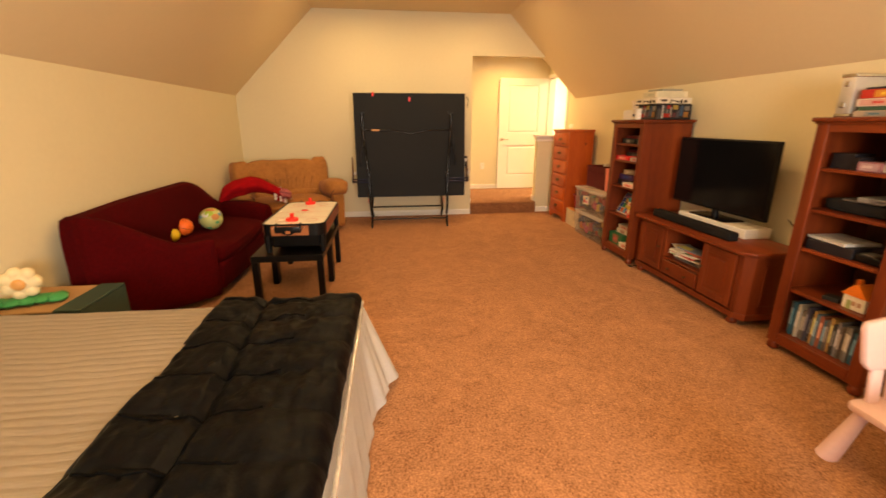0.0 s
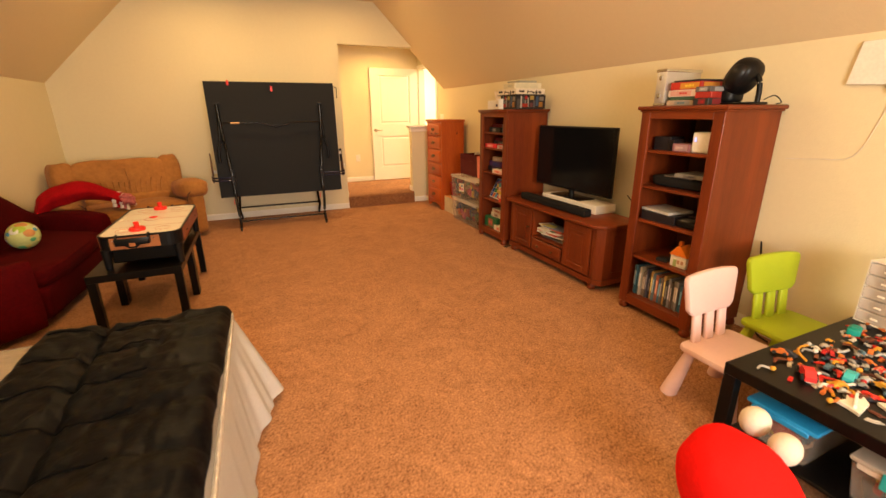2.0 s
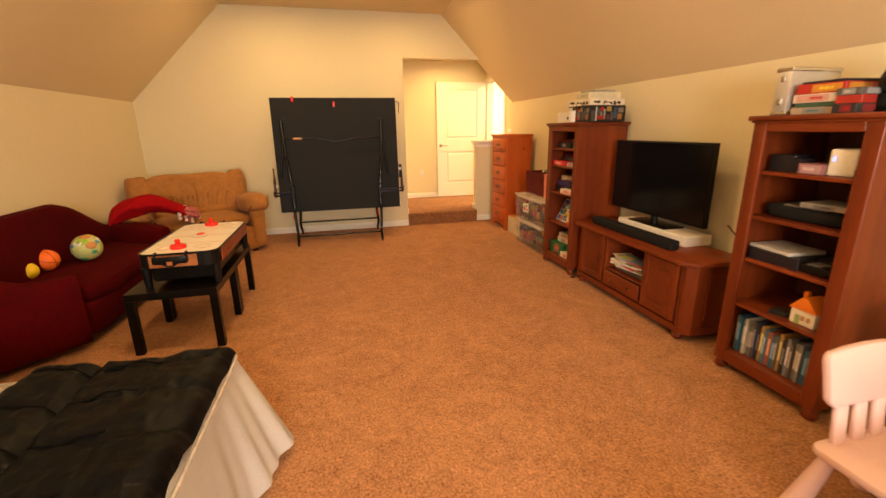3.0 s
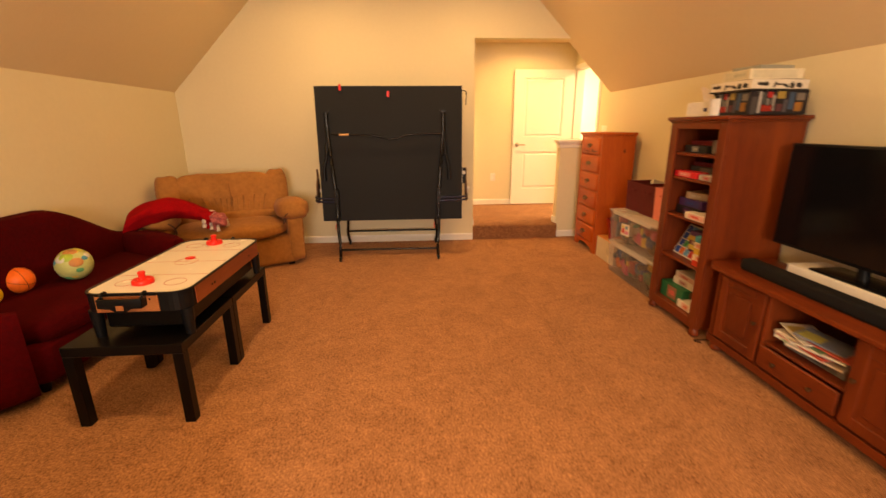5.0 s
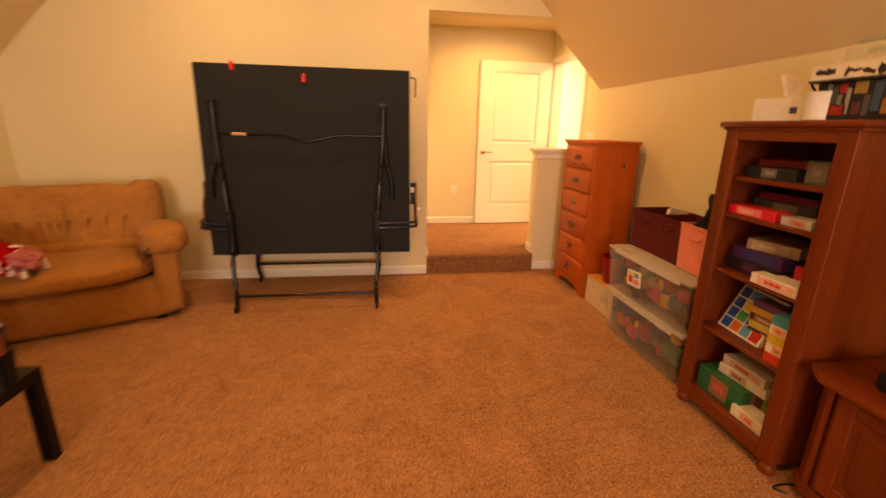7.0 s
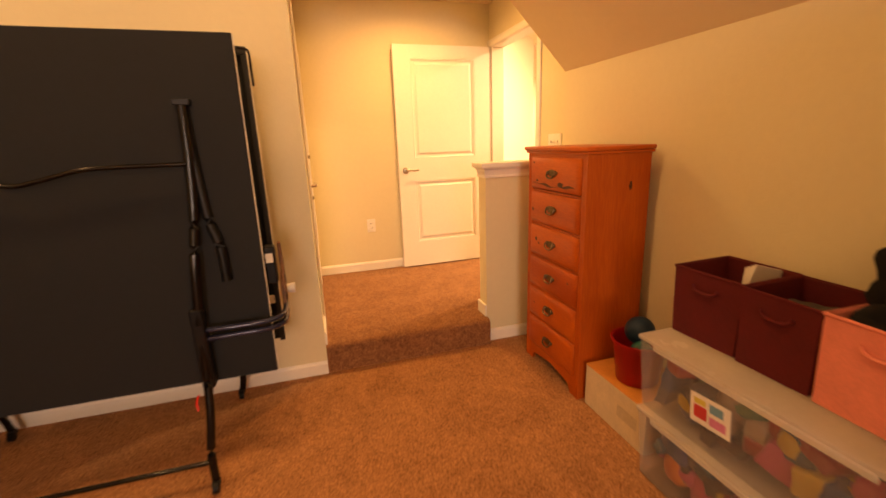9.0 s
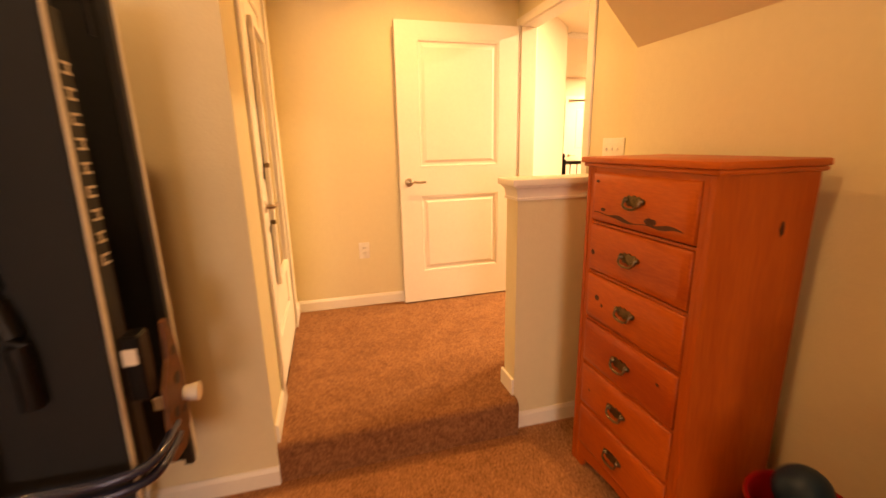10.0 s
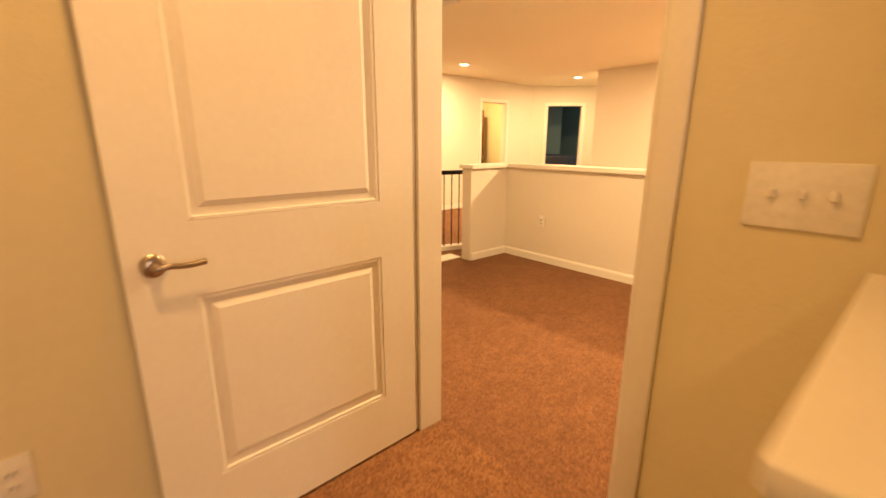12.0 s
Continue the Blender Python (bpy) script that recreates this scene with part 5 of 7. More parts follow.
for y, s, x0, x1 in ((6.855, 1, 0.565, 2.09), (7.20, -0.2, 0.58, 2.105)):
    m = leaning(y, s)
    q = 1 if s > 0 else -1
    bpart("table_half", (x0, -0.009, 0, x1, 0.009, 1.40), M_TTUNDER, tt, "dark grey underside board", bev=0.002, m=m)
    bm = bmesh.new()
    for d in ((x0 - 0.003, -0.022, 1.37, x1 + 0.003, 0.013, 1.403), (x0 - 0.003, -0.022, -0.003, x0 + 0.022, 0.013, 1.37), (x1 - 0.022, -0.022, -0.003, x1 + 0.003, 0.013, 1.37)):
        if s > 0:
            box(bm, d[0], 0.0095, d[2], d[3], 0.030, d[5], 0.002)
        else:
            box(bm, d[0], -0.030, d[2], d[3], -0.0095, d[5], 0.002)
    part("edge_apron", bm, M_TTBLACK, tt, "black steel edge", m=m)
    bpart("white_edge_line", (x1 + 0.0035, -0.008, 0.0, x1 + 0.0055, 0.008, 1.395), M_WHITEPL, tt, "thin white edge line", bev=0, m=m)
bpart("safety_label", (2.03, 7.168, 0.62, 2.085, 7.1765, 0.66), M_PAPER, tt, "small white printed label", bev=0)
for x in (0.75, 1.815):
    o = -1 if x < 1 else 1
    for pts, r, n, mt in (
            ([(x, 6.69, 0.03), (x - o * 0.004, 6.705, 0.16), (x + o * 0.010, 6.74, 0.32), (x + o * 0.014, 6.78, 0.50), (x + o * 0.018, 6.80, 0.74)], 0.017, "leg", M_STEEL),
            ([(x + o * 0.018, 6.79, 0.70), (x + o * 0.036, 6.81, 0.95), (x + o * 0.056, 6.845, 1.15), (x + o * 0.070, 6.86, 1.36), (x + o * 0.075, 6.865, 1.55)], 0.019, "support_tube", M_STEEL),
            ([(x + o * 0.075, 6.875, 1.56), (x + o * 0.085, 6.875, 1.32), (x + o * 0.10, 6.862, 1.12), (x + o * 0.13, 6.845, 1.0), (x + o * 0.135, 6.842, 0.86)], 0.020, "folded_leg", M_BLACKFELT),
            ([(x, 7.40, 0.03), (x + o * 0.02, 7.39, 0.14), (x, 7.34, 0.30), (x, 7.28, 0.50), (x, 7.18, 0.66)], 0.017, "leg", M_STEEL)):
        bm = bmesh.new()
        tube(bm, smooth_path(pts), r, 12)
        part(n, bm, mt, tt, smooth=True)
    for y in (6.69, 7.40):
        bm = bmesh.new()
        lathe(bm, [(0.012, -0.011), (0.024, -0.010), (0.024, 0.010), (0.012, 0.011)], (x, y - 0.02, 0.024), 18, "x")
        c = part("caster", bm, M_BLACKPL, tt, smooth=True)
        bpart("caster_fork", (x - 0.015, y - 0.03, 0.026, x + 0.015, y + 0.015, 0.05), M_BLACKFELT, c)
    for dz in (0.0, 0.035):
        bm = bmesh.new()
        xo = 2.145 if o > 0 else 0.505
        tube(bm, smooth_path([(x, 6.80, 0.63 + dz * 1.2), (x + o * 0.12, 6.80, 0.635 + dz), (xo - o * 0.07, 6.81, 0.635 + dz), (xo, 6.85, 0.64 + dz), (xo + o * 0.01, 6.98, 0.65 + dz)]), 0.012, 10)
        part("side_tube", bm, M_BLUETUBE, tt, "glossy dark blue side tube", True)
    xo = 2.150 if o > 0 else 0.500
    bm = bmesh.new()
    prism(bm, [(6.93, 0.60), (7.02, 0.585), (7.075, 0.64), (7.085, 0.78), (7.06, 0.90), (7.03, 0.965), (7.01, 0.96), (7.00, 0.86), (6.95, 0.80)], "x", xo - 0.007, xo + 0.007, 0.002)
    disc = part("pivot_plate", bm, M_PIVOT, tt, "worn tan and black pivot plate")
    for yy, zz, rr in ((7.035, 0.87, 0.013), (7.03, 0.79, 0.018), (6.99, 0.71, 0.016), (7.045, 0.69, 0.012), (6.98, 0.63, 0.010)):
        bm = bmesh.new()
        cone(bm, (xo - 0.0085, yy, zz), (xo + 0.0085, yy, zz), rr, n=14)
        part("slot", bm, M_BLACKPL, disc)
    if o > 0:
        bpart("latch_block", (xo - 0.055, 6.905, 0.80, xo - 0.012, 6.965, 0.97), M_BLACKPL, tt, bev=0.006)
    if o > 0:
        bpart("latch_label", (xo - 0.05, 6.9, 0.90, xo - 0.02, 6.904, 0.94), M_PAPER, tt, "small white printed label", bev=0)
    bm = bmesh.new()
    cone(bm, (xo + 0.008, 7.06, 0.725), (xo + 0.045, 7.06, 0.725), 0.020, 0.026, 18)
    part("knob", bm, M_WHITEPL, tt, "cream plastic knob", True)
    bpart("bracket", (x + o * 0.014 - 0.024, 6.775, 0.42, x + o * 0.014 + 0.024, 6.825, 0.77), M_BLACKFELT, tt, bev=0.006)
    bpart("top_bracket", (x + o * 0.075 - 0.03, 6.855, 1.55, x + o * 0.075 + 0.03, 6.895, 1.575), M_BLACKFELT, tt)
    bm = bmesh.new()
    tube(bm, smooth_path([(x - 0.03, 6.775, 0.40), (x - 0.04, 6.765, 0.37), (x - 0.035, 6.755, 0.34)]), 0.004, 8)
    part("release_lever", bm, M_REDPL, tt, "small red release lever", True)
bm = bmesh.new()
tube(bm, smooth_path([(0.715, 6.845, 1.335), (0.9, 6.84, 1.33), (1.12, 6.838, 1.33), (1.25, 6.838, 1.30), (1.33, 6.838, 1.285), (1.41, 6.838, 1.30), (1.54, 6.838, 1.33), (1.7, 6.84, 1.335), (1.875, 6.845, 1.335)]), 0.009, 10)
part("curved_crossbar", bm, M_STEEL, tt, smooth=True)
bm = bmesh.new()
cone(bm, (0.80, 6.838, 1.332), (0.90, 6.837, 1.331), 0.0115, n=12)
part("bar_sleeve", bm, mat("orange_sleeve", (0.6, 0.35, 0.15), 0.4), tt, "small tan sleeve on bar", True)
for y, z in ((6.71, 0.12), (7.375, 0.17), (7.26, 0.52)):
    bm = bmesh.new()
    cone(bm, (0.75, y, z), (1.815, y, z), 0.011, n=12)
    part("lower_crossbar", bm, M_STEEL, tt, smooth=True)
for x, z in ((1.32, 1.735), (0.83, 1.80)):
    bpart("red_clip", (x - 0.012, 6.882, z - 0.03, x + 0.012, 6.901, z + 0.03), M_REDPL, tt, "small red latch clip", m=None)
bm = bmesh.new()
tube(bm, smooth_path([(2.095, 6.93, 1.77), (2.13, 6.94, 1.765), (2.14, 6.95, 1.75), (2.14, 6.965, 1.68), (2.14, 6.97, 1.63)]), 0.005, 8)
part("net_post_rod", bm, M_BLACKFELT, tt, smooth=True)
bpart("net_strip", (2.03, 7.00, 0.50, 2.05, 7.06, 1.70), M_BLACKFELT, tt, "dark folded net between halves")
for k in range(9):
    bm = bmesh.new()
    z = 1.12 + k * 0.055
    box(bm, 2.052, 7.010, z, 2.0535, 7.050, z + 0.006)
    box(bm, 2.052, 7.010, z + 0.022, 2.0535, 7.050, z + 0.028)
    box(bm, 2.052, 7.010 + 0.012 * (k % 3), z + 0.006, 2.0535, 7.018 + 0.012 * (k % 3), z + 0.022)
    part("printed_mark", bm, M_PAPER, tt, "pale printed mark")


# ---- maroon sofa along the left wall ----
sofa = thing("sofa", "deep maroon chenille sofa with sloping camel back and flared arms", "sofa")


def smoothstep(a, b, v):
    t = min(max((v - a) / (b - a), 0), 1)
    return t * t * (3 - 2 * t)


def back_height(y):
    return 0.885 - 0.345 * smoothstep(5.15, 6.05, y) - 0.02 * (1 - smoothstep(3.6, 4.4, y))


bm = bmesh.new()
st = []
for k in range(31):
    y = 3.58 + 2.5 * k / 30
    hw = 0.105 * (0.45 if k in (0, 30) else (0.85 if k in (1, 29) else 1))
    st.append((-0.985, y, 90, hw, 0.06, back_height(y)))
loft(bm, st)
part("backrest", bm, M_MAROON, sofa, smooth=True)
bm = bmesh.new()
st = []
for k in range(17):
    t = k / 16
    x, y = -1.0 + 0.575 * t, 3.62 + 0.66 * t + 0.04 * math.sin(math.pi * t)
    hw = 0.085 * (0.5 if k in (0, 16) else (0.88 if k in (1, 15) else 1))
    st.append((x, y, 48, hw, 0.05, 0.87 - 0.335 * smoothstep(0.0, 0.8, t)))
loft(bm, st)
part("armrest", bm, M_MAROON, sofa, smooth=True)
bm = bmesh.new()
st = []
for k in range(17):
    t = k / 16
    x, y = -1.02 + 0.68 * t, 6.0 - 0.36 * t
    hw = 0.12 * (0.5 if k in (0, 16) else (0.88 if k in (1, 15) else 1))
    st.append((x, y, -28, hw, 0.05, 0.535 + 0.045 * math.sin(math.pi * t * 0.9)))
loft(bm, st)
part("armrest", bm, M_MAROON, sofa, smooth=True)
bm = bmesh.new()
prism(bm, [(-0.95, 3.85), (-0.52, 4.30), (-0.40, 4.36), (-0.37, 4.9), (-0.37, 5.55), (-0.55, 5.70), (-0.95, 5.9)], "z", 0.07, 0.30, 0.03)
part("seat_base", bm, M_MAROON, sofa, smooth=True)
bm = bmesh.new()
prism(bm, [(-0.94, 3.92), (-0.56, 4.33), (-0.40, 4.38), (-0.35, 4.60), (-0.345, 5.2), (-0.37, 5.53), (-0.55, 5.64), (-0.94, 5.85)], "z", 0.29, 0.425, 0.05)
part("seat_cushion", bm, M_MAROON, sofa, smooth=True)
for x, y in ((-0.93, 3.9), (-0.5, 4.40), (-0.46, 5.45), (-0.93, 5.85)):
    bm = bmesh.new()
    cone(bm, (x, y, 0), (x, y, 0.08), 0.022, 0.03)
    part("leg", bm, M_BLACKLAM, sofa, smooth=True)


def ball(label, x, y, z, r, material, extra=()):
    ob = thing("ball", label, "ball", at(x, y, z))
    bm = bmesh.new()
    bmesh.ops.create_uvsphere(bm, u_segments=28, v_segments=16, radius=r)
    part("ball_skin", bm, material, ob, smooth=True)
    for k, (az, el, c, s) in enumerate(extra):
        bm = bmesh.new()
        bmesh.ops.create_uvsphere(bm, u_segments=12, v_segments=8, radius=1)
        d = Vector((math.cos(el) * math.cos(az), math.cos(el) * math.sin(az), math.sin(el)))
        q = Matrix.Translation(d * r * 0.93) @ d.to_track_quat("Z", "Y").to_matrix().to_4x4() @ Matrix.Diagonal((s, s * 0.8, r * 0.09, 1))
        bmesh.ops.transform(bm, matrix=q, verts=bm.verts)
        part("printed_patch", bm, paint(*c), ob, smooth=True)
    return ob


M_SEAMDARK = mat("dark_seam", (0.16, 0.03, 0.01), 0.7)
orange_ball = ball("bright orange foam ball resting on the maroon sofa", -0.88, 4.83, 0.43 + 0.08, 0.08, paint(0.85, 0.16, 0.02))
for k, (rx, ry) in enumerate(((0, 20), (90, 20), (35, 75), (-35, 75))):
    bm = bmesh.new()
    rot = Euler((radians(rx), radians(ry), radians(30))).to_matrix()
    tube(bm, [rot @ Vector((0.0805 * math.cos(a), 0.0805 * math.sin(a), 0)) for a in np.linspace(0, 2 * math.pi, 36, endpoint=False)], 0.0016, 6, True)
    part("ball_seam", bm, M_SEAMDARK, orange_ball, "dark seam line", True)
ball("yellow foam ball half hidden on the maroon sofa", -0.90, 4.65, 0.43 + 0.05, 0.06, paint(0.8, 0.55, 0.02))
br = random.Random(17)
BALLC = [(0.35, 0.50, 0.06), (0.62, 0.60, 0.08), (0.55, 0.12, 0.22), (0.08, 0.30, 0.42), (0.66, 0.50, 0.10), (0.10, 0.36, 0.16), (0.70, 0.68, 0.60), (0.50, 0.62, 0.12), (0.55, 0.25, 0.08)]
ball("white ball with bright multicoloured printed splotches on sofa", -0.73, 5.08, 0.43 + 0.10, 0.105, paint(0.50, 0.54, 0.20),
     [(-3.1 + 0.165 * k + br.uniform(-0.1, 0.1), br.uniform(-0.9, 1.3), BALLC[br.randrange(9)], br.uniform(0.018, 0.042)) for k in range(38)])

# ---- tan loveseat in the corner ----
ls = thing("loveseat", "tan microfibre pillow-back loveseat standing in the corner", "loveseat", at(-0.20, 6.35, 0, 25) @ Matrix.Diagonal((1.04, 1.0, 1.0, 1)))


def lpart(name, blobs, label=""):
    bm = bmesh.new()
    for c, s, e, rx, rz in blobs:
        blob(bm, c, s, e, rot=Euler((radians(rx), 0, radians(rz))).to_matrix(), lump=0.06, seed=c[0] * 7 + c[2], nu=36, nv=22)
    return part(name, bm, M_TAN, ls, label, True)


lpart("base", [((0, 0.37, 0.17), (1.22, 0.66, 0.32), 9, 0, 0)])
lpart("seat_cushion", [((0.0, 0.255, 0.405), (1.0, 0.66, 0.17), 3.2, 2, 0)])
lpart("back_cushion", [((0.0, 0.60, 0.685), (0.94, 0.26, 0.52), 5, -9, 0)])
lpart("lower_back_roll", [((0.0, 0.52, 0.50), (0.92, 0.20, 0.14), 3, 0, 0)])
lpart("side_wing", [((0.50, 0.61, 0.69), (0.22, 0.28, 0.54), 4, -9, -8)])
lpart("side_wing", [((-0.50, 0.61, 0.68), (0.22, 0.28, 0.52), 4, -9, 8)])
lpart("armrest", [((0.575, 0.26, 0.575), (0.31, 0.62, 0.23), 2.8, -4, 0)])
lpart("armrest", [((-0.575, 0.26, 0.575), (0.31, 0.62, 0.23), 2.8, -4, 0)])
lpart("arm_panel", [((0.57, 0.32, 0.29), (0.16, 0.62, 0.52), 6, 0, 0)])
lpart("arm_panel", [((-0.57, 0.32, 0.29), (0.16, 0.62, 0.52), 6, 0, 0)])
lpart("back_frame", [((0.0, 0.70, 0.42), (1.08, 0.14, 0.76), 6, -4, 0)])
for s in (-1, 1):
    bm = bmesh.new()
    tube(bm, smooth_path([(s * 0.45, -0.012, 0.46), (s * 0.46, -0.02, 0.53), (s * 0.52, -0.025, 0.585), (s * 0.60, -0.02, 0.60), (s * 0.66, 0.0, 0.58)]), 0.007, 6)
    part("piping", bm, mat("brown_piping", (0.12, 0.05, 0.02), 0.8), ls, "dark seam piping", True)
for k in range(15):
    bm = bmesh.new()
    xx = -0.34 + 0.048 * k
    ln = 0.07 + 0.06 * abs(math.sin(k * 1.7))
    fan_out = 0.10 * (xx - 0.02)
    tube(bm, smooth_path([(xx + fan_out, 0.468 - 0.03 * (ln > 0.1), 0.60 + ln), (xx + 0.5 * fan_out, 0.462, 0.60 + ln * 0.5), (xx, 0.452, 0.565)]), 0.0075, 8)
    part("pleat", bm, M_TAN, ls, smooth=True)
M_SEAMTAN = mat("tan_seam", (0.27, 0.115, 0.033), 0.9)
for xx in (0.03,):
    bm = bmesh.new()
    tube(bm, smooth_path([(xx, 0.60, 0.925), (xx, 0.52, 0.88), (xx + 0.005, 0.475, 0.78), (xx, 0.455, 0.66), (xx, 0.462, 0.60)]), 0.0045, 6)
    part("back_seam", bm, M_SEAMTAN, ls, "stitched seam", True)
for x, y in ((-0.5, 0.1), (0.5, 0.1), (-0.5, 0.6), (0.5, 0.6)):
    bpart("leg", (x - 0.03, y - 0.03, 0, x + 0.03, y + 0.03, 0.03), M_BLACKLAM, ls)

th = thing("throw_blanket", "crimson fleece throw bundled over the loveseat arm", "blanket")
path = smooth_path([(-0.98, 6.00, 0.50), (-0.94, 6.04, 0.61), (-0.83, 6.09, 0.69), (-0.70, 6.14, 0.725), (-0.58, 6.19, 0.725), (-0.46, 6.25, 0.675), (-0.36, 6.30, 0.61)], 5)


def bundle(w0, w1, lift, grow, seed, sides=26):
    """A soft roll of cloth along the path, with folds running its length."""
    bm = bmesh.new()
    rings = []
    for i, p in enumerate(path):
        t = i / (len(path) - 1)
        if t > w1 or t < w0:
            continue
        w = grow * (0.125 + 0.06 * math.sin(math.pi * min(1, t + 0.1)))
        ring = []
        for k in range(sides):
            a = 2 * math.pi * k / sides
            rr = 1 + 0.07 * math.sin(5 * a + 3 * t + seed) + 0.16 * noise.noise(Vector((t * 6 + seed, math.cos(a) * 1.8, math.sin(a) * 1.8)))
            ring.append(bm.verts.new(p + Vector((0.35 * w * math.cos(a) * rr, -w * math.cos(a) * rr, lift + 0.66 * w * math.sin(a) * rr))))
        rings.append(ring)
    fs = [bm.faces.new((a[k], a[(k + 1) % sides], b[(k + 1) % sides], b[k])) for a, b in zip(rings, rings[1:]) for k in range(sides)]
    fs += [bm.faces.new(rings[0][::-1]), bm.faces.new(rings[-1])]
    bmesh.ops.recalc_face_normals(bm, faces=fs)
    return bm


part("red_side", bundle(0.0, 1.0, -0.02, 0.80, 0), M_THROW, th, smooth=True)
M_MOTTLED = mat("speckled_fleece", (0.42, 0.12, 0.12), 0.95, 0, 0.6, 40, 90, 0.5, 120)
for k, (dx, dz, mt, lab) in enumerate(((-0.02, -0.03, M_FLEECE, "white fluffy fleece lining edge"), (0.005, -0.042, M_THROW, ""), (0.03, -0.052, M_FLEECE, "white fluffy fleece lining edge"), (0.055, -0.062, M_MOTTLED, "mottled red and white fleece corner"), (0.08, -0.075, M_FLEECE, "white fluffy fleece lining edge"))):
    bm = bmesh.new()
    w = 0.105 - 0.010 * k
    pts = [(-0.365 + dx, 6.30 - w, 0.545 + dz), (-0.37 + dx, 6.30 - w * 0.9, 0.60 + dz), (-0.365 + dx, 6.30 - w * 0.5, 0.655 + dz), (-0.35 + dx, 6.30, 0.672 + dz), (-0.335 + dx, 6.30 + w * 0.6, 0.645 + dz), (-0.33 + dx, 6.30 + w, 0.57 + dz)]
    tube(bm, smooth_path(pts, 5), 0.021 - 0.001 * k, 10)
    part("fleece_edge", bm, mt, th, lab, True)
bm = bmesh.new()
blob(bm, (-0.30, 6.29, 0.575), (0.16, 0.20, 0.11), 2.4, rot=Euler((0, radians(20), radians(15))).to_matrix(), lump=0.35, seed=6)
part("folded_corner", bm, M_MOTTLED, th, "mottled red and white fleece corner", True)


# ---- air hockey game on two side tables ----
def side_table(m, w=0.58, h=0.43):
    ob = thing("side_table", "square black laminate side table under the hockey game", "side table", m, "black side tables")
    bpart("tabletop", (0, 0, h - 0.05, 0.55, w, h), M_BLACKLAM, ob, bev=0.003)
    for x in (0, 0.498):
        for y in (0, w - 0.05):
            bpart("leg", (x + 0.001, y + 0.001, 0, x + 0.051, y + 0.049, h - 0.05), M_BLACKLAM, ob, bev=0.002)
    return ob


st1 = side_table(at(-0.08, 4.065))
copy_thing(st1, at(-0.08, 4.6465))
ah = thing("air_hockey_game", "tabletop air hockey game with white surface and black rails", "air hockey game", at(0.0, 4.135, 0.43, 0))
W, L, H = 0.495, 1.01, 0.235
cr = 0.085


def rounded(o, c):
    pts = []
    for cx, cy, a0 in ((W - o - c, L - o - c, 0), (o + c, L - o - c, 90), (o + c, o + c, 180), (W - o - c, o + c, 270)):
        for k in range(7):
            a = radians(a0 + 15 * k)
            pts.append((cx + c * math.cos(a), cy + c * math.sin(a)))
    return pts


bm = bmesh.new()
prism(bm, rounded(0.003, cr), "z", H - 0.095, H - 0.006)
part("cabinet", bm, M_BLACKPL, ah)
bm = bmesh.new()
prism(bm, rounded(0.012, cr - 0.01), "z", H - 0.006, H - 0.002)
part("playing_surface", bm, M_HOCKTOP, ah, "off-white playing surface", kind="")
bm = bmesh.new()
ro, ri = rounded(0.0, cr), rounded(0.012, cr - 0.01)
n = len(ro)
V = [[bm.verts.new((*p, z)) for p in r] for r, z in ((ro, H - 0.006), (ro, H + 0.0015), (ri, H + 0.0015), (ri, H - 0.006))]
fs = [bm.faces.new((V[a][k], V[a][(k + 1) % n], V[(a + 1) % 4][(k + 1) % n], V[(a + 1) % 4][k])) for a in range(4) for k in range(n)]
bmesh.ops.recalc_face_normals(bm, faces=fs)
part("rail", bm, M_BLACKPL, ah)
for x, s in ((W, 1), (-0.001, -1)):
    bpart("side_board", (x - 0.001 if s > 0 else x - 0.003, cr, H - 0.09, x + 0.003 if s > 0 else x + 0.002, L - cr, H - 0.006), M_REDVEN, ah, "reddish wood-grain side board", bev=0)
